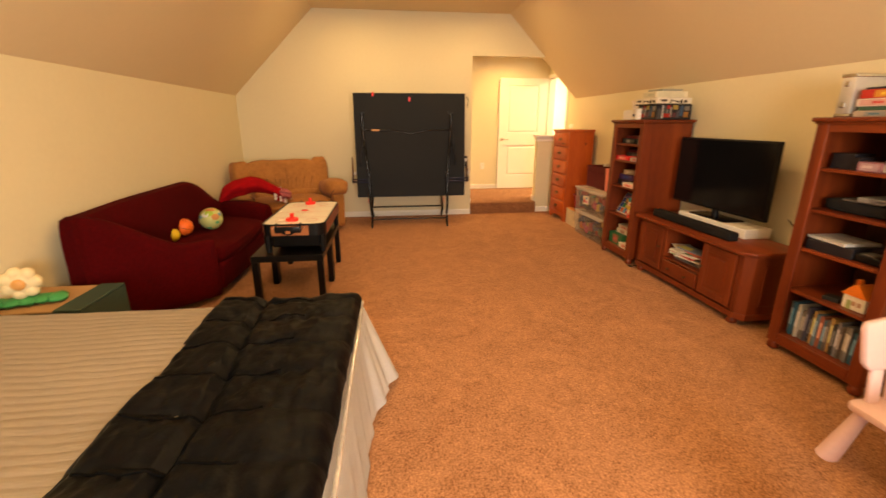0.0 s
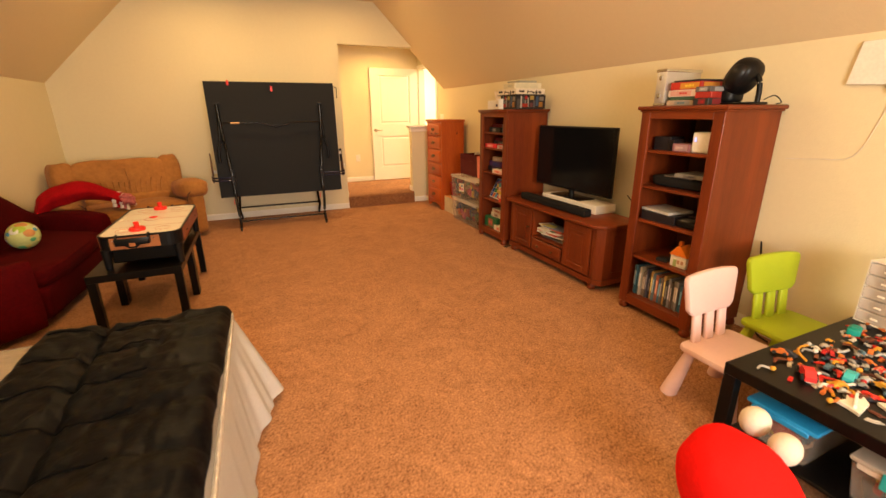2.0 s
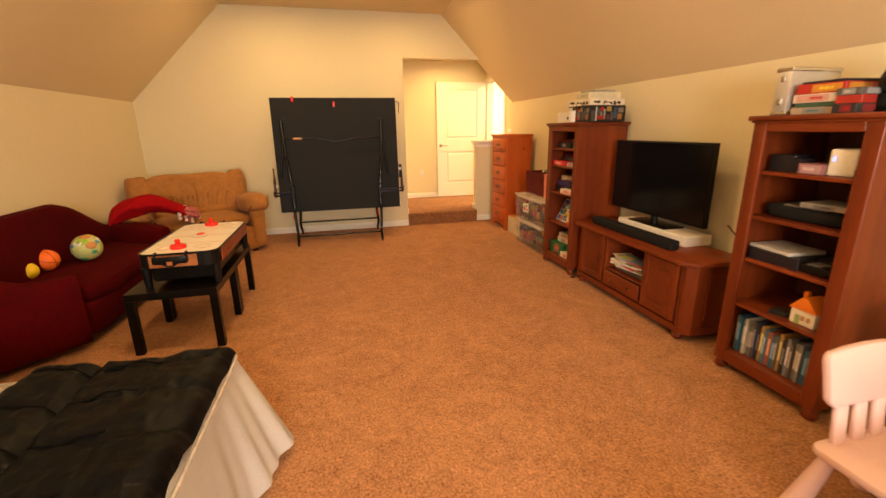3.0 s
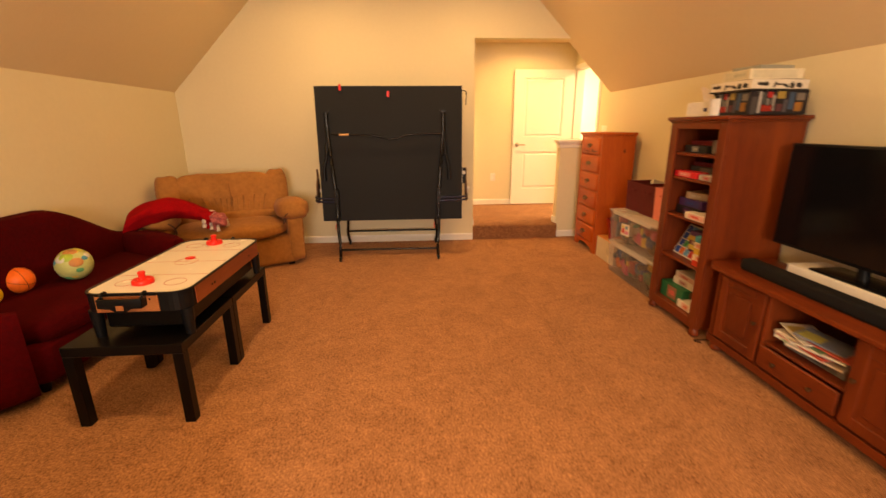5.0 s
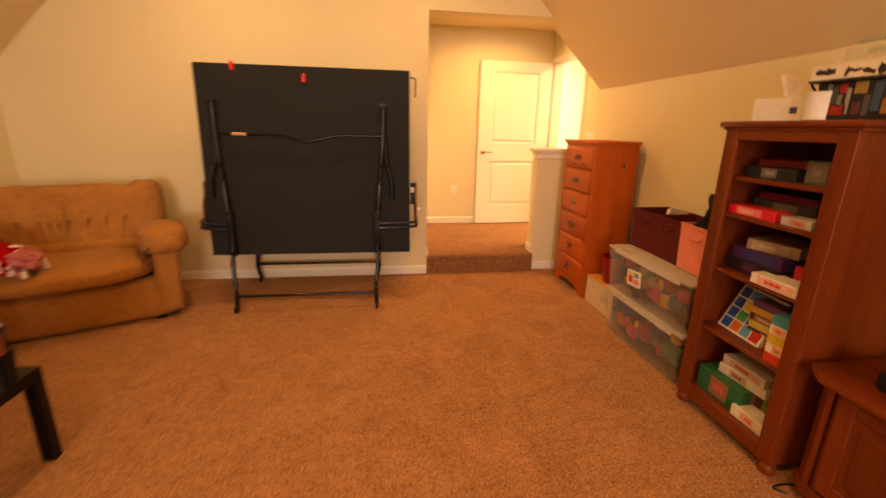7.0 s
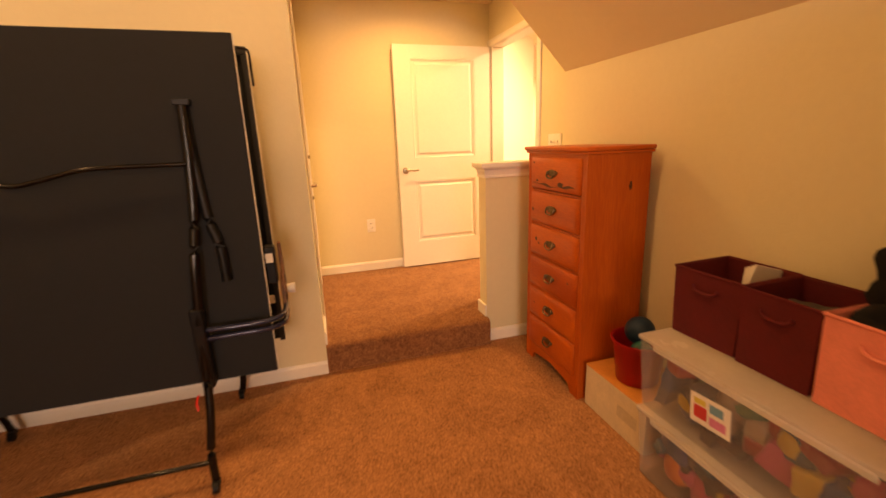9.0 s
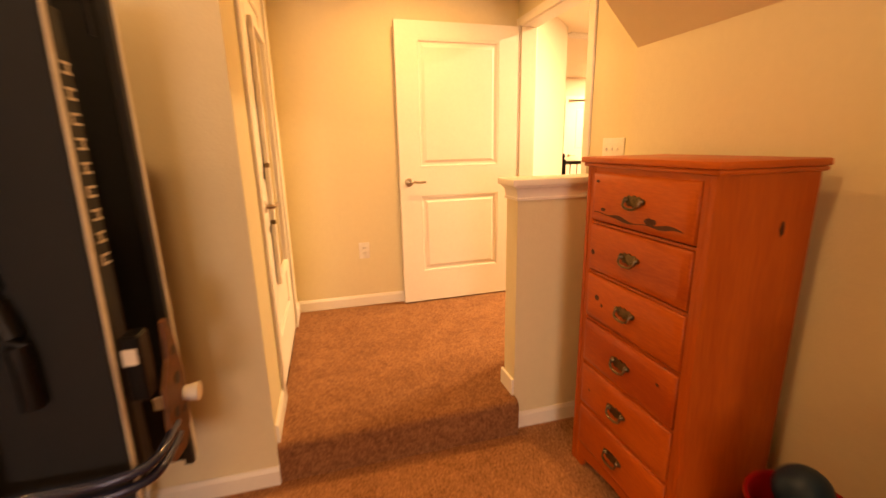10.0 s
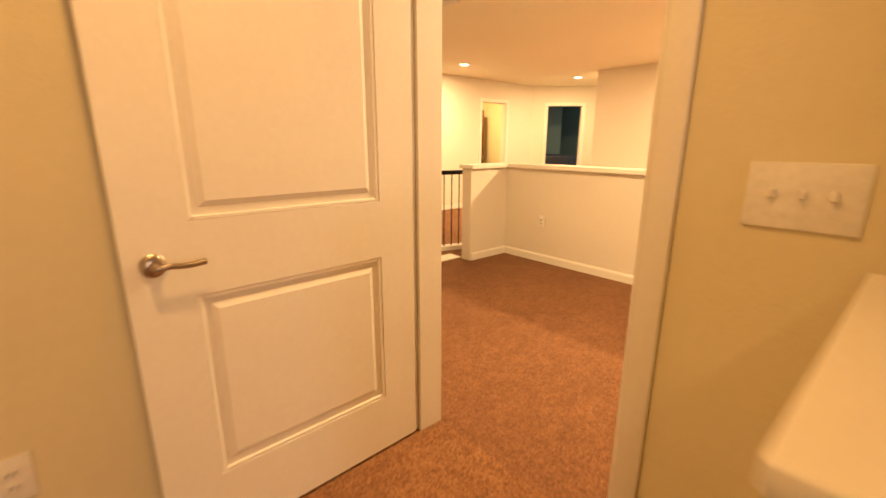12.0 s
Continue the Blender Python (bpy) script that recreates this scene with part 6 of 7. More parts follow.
for y, s in ((0, -1), (L, 1)):
    bpart("end_board", (cr - 0.005, y - 0.003 if s < 0 else y - 0.001, H - 0.09, W - cr - 0.045, y + 0.001 if s < 0 else y + 0.003, H - 0.012), M_OAKVEN, ah, "light wood-grain end board", bev=0)
    # goal pocket: a black tray with a curved lower edge, a return slot and two hooks over the rail
    ya, yb = (y - 0.045, y - 0.003) if s < 0 else (y + 0.003, y + 0.045)
    yo, yi = (ya, ya + 0.006) if s < 0 else (yb - 0.006, yb)
    g0, g1, zb, zt = 0.115, 0.315, H - 0.078, H - 0.010
    face = [(g0, zt), (g0, zt - 0.036), (g0 + 0.012, zt - 0.046), (g0 + 0.055, zt - 0.050), (g0 + 0.075, zb + 0.002), (g0 + 0.085, zb), (g1 - 0.085, zb), (g1 - 0.075, zb + 0.002), (g1 - 0.055, zt - 0.050), (g1 - 0.012, zt - 0.046), (g1, zt - 0.036), (g1, zt)]
    bm = bmesh.new()
    prism(bm, face, "y", yo, yi, 0.0015)
    box(bm, g0, min(ya, yi), zt - 0.046, g0 + 0.006, max(yb, yo), zt, 0.002)
    box(bm, g1 - 0.006, ya, zt - 0.046, g1, yb, zt, 0.002)
    box(bm, g0 + 0.006, ya + 0.006, zt - 0.050, g1 - 0.006, yb - 0.006, zt - 0.044, 0.001)
    for hx in (g0, g1 - 0.018):
        tube(bm, smooth_path([(hx + 0.009, (ya + yb) / 2, zt - 0.004), (hx + 0.009, (ya + yb) / 2 - s * 0.004, zt + 0.013), (hx + 0.009, y - s * 0.004, zt + 0.017), (hx + 0.009, y - s * 0.012, zt + 0.012)], 4), 0.007, 8)
    pocket = part("goal_pocket", bm, M_BLACKPL, ah, smooth=True)
    yf = yo - 0.0012 if s < 0 else yi + 0.0002
    bpart("slot", (g0 + 0.083, yf, zb + 0.012, g1 - 0.083, yf + 0.001, zb + 0.036), M_OAKVEN, pocket, "light wood seen through the slot", bev=0)
    for sx in (g0 - 0.014, g1 + 0.014):
        bm = bmesh.new()
        cone(bm, (sx, y + s * 0.003, zt - 0.018), (sx, y + s * 0.0055, zt - 0.018), 0.005, n=10)
        part("screw", bm, M_CHROME, ah, "small bright screw head")
bm = bmesh.new()
box(bm, 0.055, 0.07, 0.03, W - 0.055, L - 0.07, H - 0.095, 0.01)
part("blower_box", bm, M_BLACKLAM, ah)
for x in (0.035, W - 0.035):
    for y in (0.05, L - 0.05):
        bm = bmesh.new()
        cone(bm, (x, y, 0), (x, y, H - 0.095), 0.022, 0.03, 14)
        part("leg", bm, M_BLACKPL, ah, smooth=True)
RL = mat("thin_red_line", (0.45, 0.12, 0.08), 0.4)
zc = H - 0.0015
for y in (L / 2, L * 0.27, L * 0.73):
    bpart("line_mark", (0.02, y - 0.0015, zc - 0.0005, W - 0.02, y + 0.0015, zc + 0.0003), RL, ah, "thin printed line", bev=0)
for x, y, r in ((W / 2, L / 2, 0.06), (0.13, 0.16, 0.05), (W - 0.13, 0.16, 0.05), (0.13, L - 0.16, 0.05), (W - 0.13, L - 0.16, 0.05)):
    bm = bmesh.new()
    tube(bm, [(x + r * math.cos(a), y + r * math.sin(a), zc) for a in np.linspace(0, 2 * math.pi, 28, endpoint=False)], 0.0012, 5, True)
    part("circle_mark", bm, RL, ah, "thin printed circle")
for y0 in (0.245, 0.275, 0.76):
    bpart("printed_mark", (W + 0.003, y0, H - 0.058, W + 0.005, y0 + 0.011, H - 0.047), M_BLACKPL, ah, bev=0)
for x, y in ((0.215, 4.285), (0.235, 5.03)):
    ob = thing("hockey_mallet", "bright red plastic hockey mallet standing on the playing surface", "mallet", at(x, y, 0.43 + H - 0.002), "red mallets")
    bm = bmesh.new()
    lathe(bm, [(0.048, 0), (0.050, 0.004), (0.049, 0.018), (0.044, 0.024), (0.028, 0.018), (0.017, 0.024), (0.015, 0.045), (0.019, 0.055), (0.014, 0.062)], (0, 0, 0), 24)
    part("mallet_body", bm, M_REDPL, ob, smooth=True)
ob = thing("hockey_puck", "small flat red puck on the playing surface", "puck", at(0.24, 4.70, 0.43 + H - 0.001))
bm = bmesh.new()
lathe(bm, [(0.026, 0), (0.028, 0.002), (0.028, 0.005), (0.024, 0.006)], (0, 0, 0), 20)
part("puck_disc", bm, M_REDPL, ob, smooth=True)

# ---- bed ----
BX0, BX1, BY0, BY1, BZ = -1.10, 0.835, 0.95, 2.87, 0.565
bed = thing("bed", "wide bed made up with beige duvet and white sheet", "bed")
bpart("box_spring", (BX0 + 0.03, BY0 + 0.03, 0.10, BX1 - 0.04, BY1 - 0.04, 0.30), M_SKIRT, bed, bev=0.02)
bpart("mattress", (BX0, BY0, 0.30, BX1 - 0.02, BY1 - 0.02, BZ - 0.035), M_SKIRT, bed, bev=0.05, seg=3, smooth=True)
for x in (-0.95, 0.68):
    for y in (1.1, 2.7):
        bm = bmesh.new()
        cone(bm, (x, y, 0), (x, y, 0.10), 0.03)
        part("leg", bm, M_BLACKLAM, bed, smooth=True)


def duvet_top(u, v):
    x, y = BX0 - 0.005 + (0.35 - BX0) * u, BY0 - 0.03 + (BY1 + 0.03 - BY0 + 0.02) * v
    ed = min(1, (BY1 + 0.02 - y) / 0.10, (y - BY0 + 0.03) / 0.10)
    ed = max(ed, 0.0)
    z = BZ - 0.005 + 0.014 * noise.noise(Vector((x * 2.2, y * 2.2, 0))) + 0.006 * noise.noise(Vector((x * 7, y * 5, 3)))
    z += 0.0038 * abs(math.sin(math.pi * (y + 0.006 * noise.noise(Vector((x * 3, y * 3, 7)))) / 0.042)) ** 0.6
    z -= 0.26 * (1 - math.sqrt(1 - (1 - ed) ** 2)) if ed < 1 else 0
    return Vector((x, y, z))


bm = bmesh.new()
sheet(bm, duvet_top, 36, 420, 0.02)
part("duvet", bm, M_DUVET, bed, "beige matelasse duvet", True)


def skirt(u, v):
    """Round the foot end and the far corner, u along the edge, v down."""
    L1, L2 = BY1 - BY0, 1.6
    s = u * (L1 + L2)
    drop = v * (0.53 - 0.02)
    near = smoothstep(L1 - 0.55, L1 - 0.02, s)
    wave = math.sin(s * 30 + 1.2 * math.sin(s * 5)) * 0.5 + math.sin(s * 67 + 1) * 0.22
    out = 0.006 + v * (0.045 + 0.055 * near) + v * (0.008 + 0.034 * near) * wave
    if s <= L1:
        return Vector((BX1 + out + 0.075 * v * smoothstep(L1 - 0.30, L1, s), BY0 + s + 0.03 * v * near, 0.53 - drop * (1 - 0.25 * smoothstep(0, 1, abs(s - L1 + 0.6) / 1.2) * 0.5)))
    t = s - L1
    return Vector((BX1 - t + 0.02 + 0.18 * v * (1 - smoothstep(0, 0.3, t)), BY1 + 0.0 + out * 0.8, 0.53 - drop))


bm = bmesh.new()
sheet(bm, skirt, 220, 16, 0.004)
part("sheet_drape", bm, M_SKIRT, bed, "white cotton sheet hanging in folds", True)
bm = bmesh.new()
tube(bm, smooth_path([(BX1 + 0.012, BY0, 0.525), (BX1 + 0.014, BY0 + 0.6, 0.522), (BX1 + 0.014, BY0 + 1.2, 0.526), (BX1 + 0.016, BY1 - 0.05, 0.522), (BX1 - 0.01, BY1 + 0.012, 0.53)], 8), 0.0075, 8)
part("satin_binding", bm, M_SATIN, bed, "shiny silver satin binding", True)

cf = thing("comforter", "folded quilted black comforter lying across the foot of bed", "comforter")


def comf(u, v):
    x, y = 0.165 + (0.645 + 0.04 * v) * u, BY0 - 0.03 + (BY1 + 0.045 - BY0) * v
    gx, gy = (x - 0.135) / 0.24, y / 0.215
    puff = (abs(math.sin(math.pi * (gy + 0.10 * math.sin(x * 7 + 1.3 * y)))) ** 0.33) * 0.72 + 0.22 * (abs(math.sin(math.pi * (gx + 0.08 * math.sin(y * 3)))) ** 0.4)
    z = BZ + 0.006 + 0.026 * puff + 0.022 * noise.noise(Vector((x * 3.5, y * 3.0, 5))) + 0.011 * noise.noise(Vector((x * 12, y * 9, 9))) + 0.008 * noise.noise(Vector((x * 30, y * 20, 2)))
    if abs(x - 0.40 - 0.02 * math.sin(y * 4)) < 0.035:
        z -= 0.030 * (1 - abs(x - 0.40 - 0.02 * math.sin(y * 4)) / 0.035)
    e = min((0.812 + 0.04 * v - x) / 0.06, (x - 0.163) / 0.03, (BY1 + 0.015 - y) / 0.07)
    if e < 1:
        e = max(e, 0)
        z -= 0.075 * (1 - math.sqrt(max(0, 1 - (1 - e) ** 2)))
    return Vector((x, y, z))


bm = bmesh.new()
sheet(bm, comf, 90, 220, 0.012)
part("quilt_cover", bm, M_COMF, cf, smooth=True)
M_SEAM = mat("black_thread", (0.002, 0.002, 0.002), 0.9, spec=0.05)
for k in range(5, 14):
    v = (k * 0.215 - BY0 + 0.03) / (BY1 + 0.045 - BY0)
    if 0.01 < v < 0.985:
        bm = bmesh.new()
        tube(bm, [comf(0.04 + 0.62 * t / 24 + 0.0, v + 0.006 * math.sin(t * 0.4 + k)) + Vector((0, 0, 0.0015)) for t in range(25)], 0.0035, 6)
        part("quilt_seam", bm, M_SEAM, cf, "stitched quilting line", True)
bm = bmesh.new()
tube(bm, [comf(0.008, t / 60) - Vector((0, 0, 0.008)) for t in range(61)], 0.016, 10)
part("folded_edge", bm, M_COMF, cf, "rolled folded edge", True)

# ---- box with a toy behind the bed ----
bx = thing("storage_box", "dark green cardboard box with an open tan flap", "box", at(-1.09, 3.04, 0, 0))
bm = bmesh.new()
open_box(bm, 0, 0, 0, 0.46, 0.40, 0.47, 0.010)
part("carton_wall", bm, M_DARKGREEN, bx)
bpart("lid_flap", (0.0, 0.0, 0.471, 0.32, 0.39, 0.479), M_CARD, bx, "tan cardboard flap", bev=0)
bpart("green_lid", (0.325, 0.0, 0.471, 0.46, 0.40, 0.485), M_DARKGREEN, bx, bev=0.003)
ty = thing("toy_flower", "round cream toy with green base on the box", "toy", at(-0.97, 3.16, 0.48, 20) @ Matrix.Scale(1.25, 4))
bm = bmesh.new()
for k in range(7):
    a = 2 * math.pi * k / 7
    blob(bm, (0.046 * math.cos(a), 0, 0.10 + 0.046 * math.sin(a)), (0.058, 0.05, 0.058), 2, 12, 8)
blob(bm, (0, 0, 0.10), (0.12, 0.055, 0.12), 2, 16, 10)
part("petals", bm, paint(0.75, 0.62, 0.36), ty, smooth=True)
bm = bmesh.new()
blob(bm, (0.0, -0.032, 0.10), (0.05, 0.02, 0.05), 2, 12, 8)
part("centre", bm, paint(0.7, 0.35, 0.1), ty, smooth=True)
bm = bmesh.new()
for k in range(5):
    blob(bm, (-0.09 + 0.05 * k, 0.0, 0.018), (0.075, 0.10, 0.036), 2.2, 12, 8, lump=0.3, seed=k)
part("leaf_base", bm, paint(0.05, 0.28, 0.08), ty, smooth=True)


# ---- bins, baskets and boxes along the right wall ----
def clear_bin(m, L, W, H, label, contents, seed, lid=M_FROST, lidlabel="frosted white lid", group="clear plastic bins"):
    ob = thing("storage_bin", label, "storage bin", m, group)
    t = 0.006
    bm = bmesh.new()
    open_box(bm, 0.008, 0.008, 0, W - 0.008, L - 0.008, H - 0.02, 0.003, 0.018)
    part("bin_body", bm, M_CLEAR, ob)
    bm = bmesh.new()
    box(bm, 0, 0, H - 0.02, W, L, H, 0.008, 2)
    box(bm, -0.006, L * 0.1, H - 0.035, 0.004, L * 0.9, H - 0.012, 0.004)
    part("lid", bm, lid, ob, lidlabel, True)
    r = random.Random(seed)
    for k in range(contents):
        c = ((0.22, 0.02, 0.02), (0.48, 0.12, 0.015), (0.02, 0.05, 0.14), (0.015, 0.015, 0.018), (0.42, 0.28, 0.04), (0.03, 0.12, 0.07), (0.36, 0.05, 0.11), (0.25, 0.18, 0.13), (0.02, 0.06, 0.09), (0.015, 0.012, 0.010), (0.06, 0.07, 0.10))[r.randrange(11)]
        sx, sy, sz = r.uniform(0.06, 0.16), r.uniform(0.05, 0.17), r.uniform(0.05, min(0.14, H * 0.55))
        bm = bmesh.new()
        px = 0.026 + sx / 2 + (0.01 if k % 3 else W * 0.45) * r.random()
        py = 0.03 + sy / 2 + (L - 0.06 - sy) * ((k * 0.618) % 1)
        pz = 0.012 + sz / 2 + (H - 0.055 - sz) * r.random() ** 0.8
        q = Euler((r.uniform(-0.4, 0.4), r.uniform(-0.2, 0.2), r.uniform(-0.3, 0.3))).to_matrix()
        blob(bm, (px, py, pz), (sx * 0.85, sy * 0.9, sz * 0.85), r.choice((2, 3, 6, 9)), 16, 10, rot=q, lump=0.12 * (k % 3), seed=k)
        part("packed_toy", bm, paint(*c), ob, "packed toy inside", True)
    return ob


clear_bin(at(3.50, 5.385), 0.84, 0.44, 0.315, "clear plastic underbed bin full of colourful toys on carpet", 34, 3)
clear_bin(at(3.50, 5.385, 0.316), 0.86, 0.44, 0.305, "clear plastic bin of toys stacked on another bin", 34, 8)
lb = thing("sticker", "colourful printed label stuck on the upper bin", "label", at(3.5065, 5.90, 0.425) @ Matrix.Rotation(radians(-5), 4, "X"))
bpart("label_sheet", (-0.0015, -0.075, 0, 0.0, 0.075, 0.105), M_PAPER, lb, bev=0)
for k, (ya, za, w, h, c) in enumerate(((-0.06, 0.015, 0.06, 0.03, (0.6, 0.2, 0.35)), (0.01, 0.02, 0.05, 0.045, (0.5, 0.05, 0.05)), (-0.05, 0.06, 0.05, 0.03, (0.15, 0.3, 0.4)), (0.015, 0.07, 0.045, 0.02, (0.6, 0.5, 0.1)))):
    bpart("printed_mark", (-0.0022, ya, za, -0.0015, ya + w, za + h), paint(*c), lb, bev=0)
wb = thing("low_box", "low white cardboard box with an orange top", "box", at(3.60, 6.265))
bpart("carton", (0, 0, 0, 0.33, 0.43, 0.225), paint(0.62, 0.52, 0.36), wb)
bpart("orange_lid", (0, 0, 0.226, 0.33, 0.43, 0.232), paint(0.7, 0.3, 0.08), wb, "orange lid", bev=0)
bpart("printed_band", (-0.0015, 0.05, 0.09, -0.0002, 0.18, 0.15), paint(0.5, 0.42, 0.3), wb, bev=0)
bk = thing("bucket", "dark red plastic bucket holding balls", "bucket", at(3.735, 6.485, 0.233) @ Matrix.Scale(0.9, 4))
bm = bmesh.new()
lathe(bm, [(0.10, 0), (0.105, 0.006), (0.132, 0.22), (0.145, 0.225), (0.145, 0.24), (0.135, 0.24), (0.128, 0.225), (0.10, 0.01)], (0, 0, 0), 28)
part("bucket_wall", bm, M_REDBIN, bk, smooth=True)
ball("dark blue rubber ball on top of the bucket", 3.745, 6.50, 0.233 + 0.245, 0.068, M_BALLBLUE)
ball("dark teal ball inside the red bucket", 3.70, 6.43, 0.233 + 0.175, 0.05, paint(0.02, 0.12, 0.10))


def fabric_cube(x, y, z, w, d, h, material, label, sag, group="fabric storage cubes"):
    ob = thing("fabric_cube", label, "fabric storage cube", at(x, y, z, sag), group)
    bm = bmesh.new()
    t = 0.008
    open_box(bm, 0, 0, 0, d, w, h, t, 0.006)
    part("fabric_side", bm, material, ob)
    bm = bmesh.new()
    tube(bm, [(0, 0, h), (d, 0, h), (d, w, h), (0, w, h)], 0.006, 6, True)
    part("hem", bm, material, ob, smooth=True)
    bm = bmesh.new()
    tube(bm, smooth_path([(-0.004, w / 2 - 0.05, h - 0.05), (-0.012, w / 2 - 0.03, h - 0.068), (-0.012, w / 2 + 0.03, h - 0.068), (-0.004, w / 2 + 0.05, h - 0.05)], 4), 0.006, 6)
    part("pull_loop", bm, material, ob, smooth=True)
    return ob


ZB = 0.622
c1 = fabric_cube(3.655, 5.965, ZB, 0.27, 0.275, 0.265, M_BURG, "open burgundy fabric cube with papers inside on bin", 2)
fabric_cube(3.645, 5.722, ZB, 0.24, 0.275, 0.265, M_BURG, "open burgundy fabric cube holding black cloth on bin", 0)
fabric_cube(3.625, 5.425, ZB, 0.29, 0.275, 0.27, M_PINKFAB, "pink fabric cube stuffed with black fabric on bin", -2)
ob = thing("paper_bundle", "cream papers sticking out of a burgundy cube", "papers", at(3.78, 6.08, ZB + 0.015) @ Matrix.Rotation(radians(16), 4, "Y") @ Matrix.Scale(1.12, 4))
for k in range(4):
    bpart("sheet_of_paper", (-0.06, -0.05 + k * 0.012, 0, 0.07, -0.042 + k * 0.012, 0.23 + 0.008 * k), M_PAPER, ob, bev=0, m=Matrix.Rotation(radians(-8 + 5 * k), 4, "X"))
ob = thing("black_cloth", "crumpled black cloth heaped in a pink cube", "cloth")
bm = bmesh.new()
blob(bm, (3.775, 5.58, ZB + 0.20), (0.24, 0.24, 0.24), 3, lump=0.25, seed=4, nu=40, nv=26)
blob(bm, (3.80, 5.565, ZB + 0.31), (0.20, 0.25, 0.30), 2.0, rot=Euler((radians(-20), 0, 0)).to_matrix(), lump=0.5, seed=7, nu=40, nv=26)
part("cloth_body", bm, M_BLACKFAB, ob, smooth=True)
ob = thing("grey_cloth", "dark grey cloth lying in a burgundy cube", "cloth")
bm = bmesh.new()
blob(bm, (3.78, 5.82, ZB + 0.12), (0.23, 0.22, 0.2), 3, lump=0.3, seed=9)
part("cloth_body", bm, paint(0.05, 0.045, 0.04), ob, smooth=True)


# ---- children's corner ----
def child_chair(m, material, label):
    ob = thing("child_chair", label, "child's chair", m, "children's plastic chairs")
    for x in (-0.145, 0.145):
        for y, o in ((-0.13, -1), (0.13, 1)):
            bm = bmesh.new()
            cone(bm, (x * 1.18, y * 1.22, 0), (x * 0.82, y * 0.82, 0.275), 0.041, 0.024, 20)
            part("leg", bm, material, ob, smooth=True)
    bm = bmesh.new()
    pts = []
    for cx, cy, a0 in ((0.135, 0.115, 0), (-0.135, 0.115, 90), (-0.14, -0.12, 180), (0.14, -0.12, 270)):
        for k in range(6):
            a = radians(a0 + 18 * k)
            pts.append((cx + 0.04 * math.cos(a), cy + 0.04 * math.sin(a)))
    prism(bm, pts, "z", 0.268, 0.302, 0.010)
    part("seat", bm, material, ob, smooth=True)
    lean = Matrix.Translation((0, 0.125, 0.295)) @ Matrix.Rotation(radians(-7), 4, "X")
    for x in (-0.085, 0, 0.085):
        bm = bmesh.new()
        box(bm, x - 0.026, -0.013, 0, x + 0.026, 0.013, 0.17, 0.010, 3)
        part("back_spindle", bm, material, ob, smooth=True, m=lean)
    bm = bmesh.new()
    out = [(-0.125, 0.155), (0.125, 0.155), (0.150, 0.185), (0.170, 0.345), (0.160, 0.372), (0.08, 0.384), (0, 0.387), (-0.08, 0.384), (-0.160, 0.372), (-0.170, 0.345), (-0.150, 0.185)]
    prism(bm, out, "y", -0.017, 0.017, 0.011)
    part("backrest", bm, material, ob, smooth=True, m=lean)
    return ob


child_chair(at(3.11, 1.945, 0, 1) @ Matrix.Diagonal((1.12, 0.98, 0.98, 1)), M_PINK, "pale pink plastic child's chair pushed up to the play table")
child_chair(at(3.65, 1.97, 0, -6) @ Matrix.Diagonal((1.13, 1.04, 0.98, 1)), M_GREEN, "lime green plastic child's chair beside the bookcase")
PT = at(2.71, 1.73, 0, 1)
tb = thing("play_table", "low black laminate play table covered in small toys", "play table", PT)
bpart("tabletop", (0, -0.78, 0.40, 1.16, 0, 0.45), M_BLACKLAM, tb)
bpart("shelf", (0.03, -0.74, 0.13, 1.13, -0.04, 0.145), M_BLACKLAM, tb)
for x in (0.001, 1.109):
    for y in (-0.779, -0.051):
        bpart("leg", (x, y, 0, x + 0.05, y + 0.05, 0.40), M_BLACKLAM, tb)


def on_table(x, y, z=0.4505, a=0):
    return PT @ at(x, y, z, a)


for y, lidm, lab, ll, sd in ((-0.325, mat("bright_blue_lid", (0.02, 0.28, 0.62), 0.35), "clear bin with bright blue lid under the play table", "bright blue lid", 21), (-0.665, M_FROST, "clear bin with teal latches under the play table", "frosted lid", 22)):
    b = clear_bin(PT @ at(0.06, y, 0.146), 0.25, 0.40, 0.17, lab, 16, sd, lidm, ll, "bins under the play table")
    if sd == 22:
        bpart("latch", (-0.012, 0.09, 0.11, -0.004, 0.16, 0.17), paint(0.02, 0.32, 0.33), b, "teal latch")
td = thing("drawer_tower", "small white plastic drawer unit standing on the play table", "drawer unit", on_table(0.93, -0.015, a=-10))
bm = bmesh.new()
for q in ((0, -0.17, 0, 0.14, 0, 0.006), (0, -0.17, 0.006, 0.14, -0.165, 0.30), (0, -0.005, 0.006, 0.14, 0, 0.30), (0, -0.17, 0.30, 0.14, 0, 0.306), (0.134, -0.165, 0.006, 0.14, -0.005, 0.30)):
    box(bm, *q)
part("cabinet_frame", bm, M_WHITEPL, td)
for k in range(5):
    dr = bpart("drawer", (-0.006, -0.162, 0.010 + k * 0.058, 0.13, -0.008, 0.062 + k * 0.058), M_FROST, td, "translucent drawer", bev=0.004)
    bpart("drawer_pull", (-0.014, -0.10, 0.030 + k * 0.058, -0.006, -0.07, 0.040 + k * 0.058), M_WHITEPL, dr)

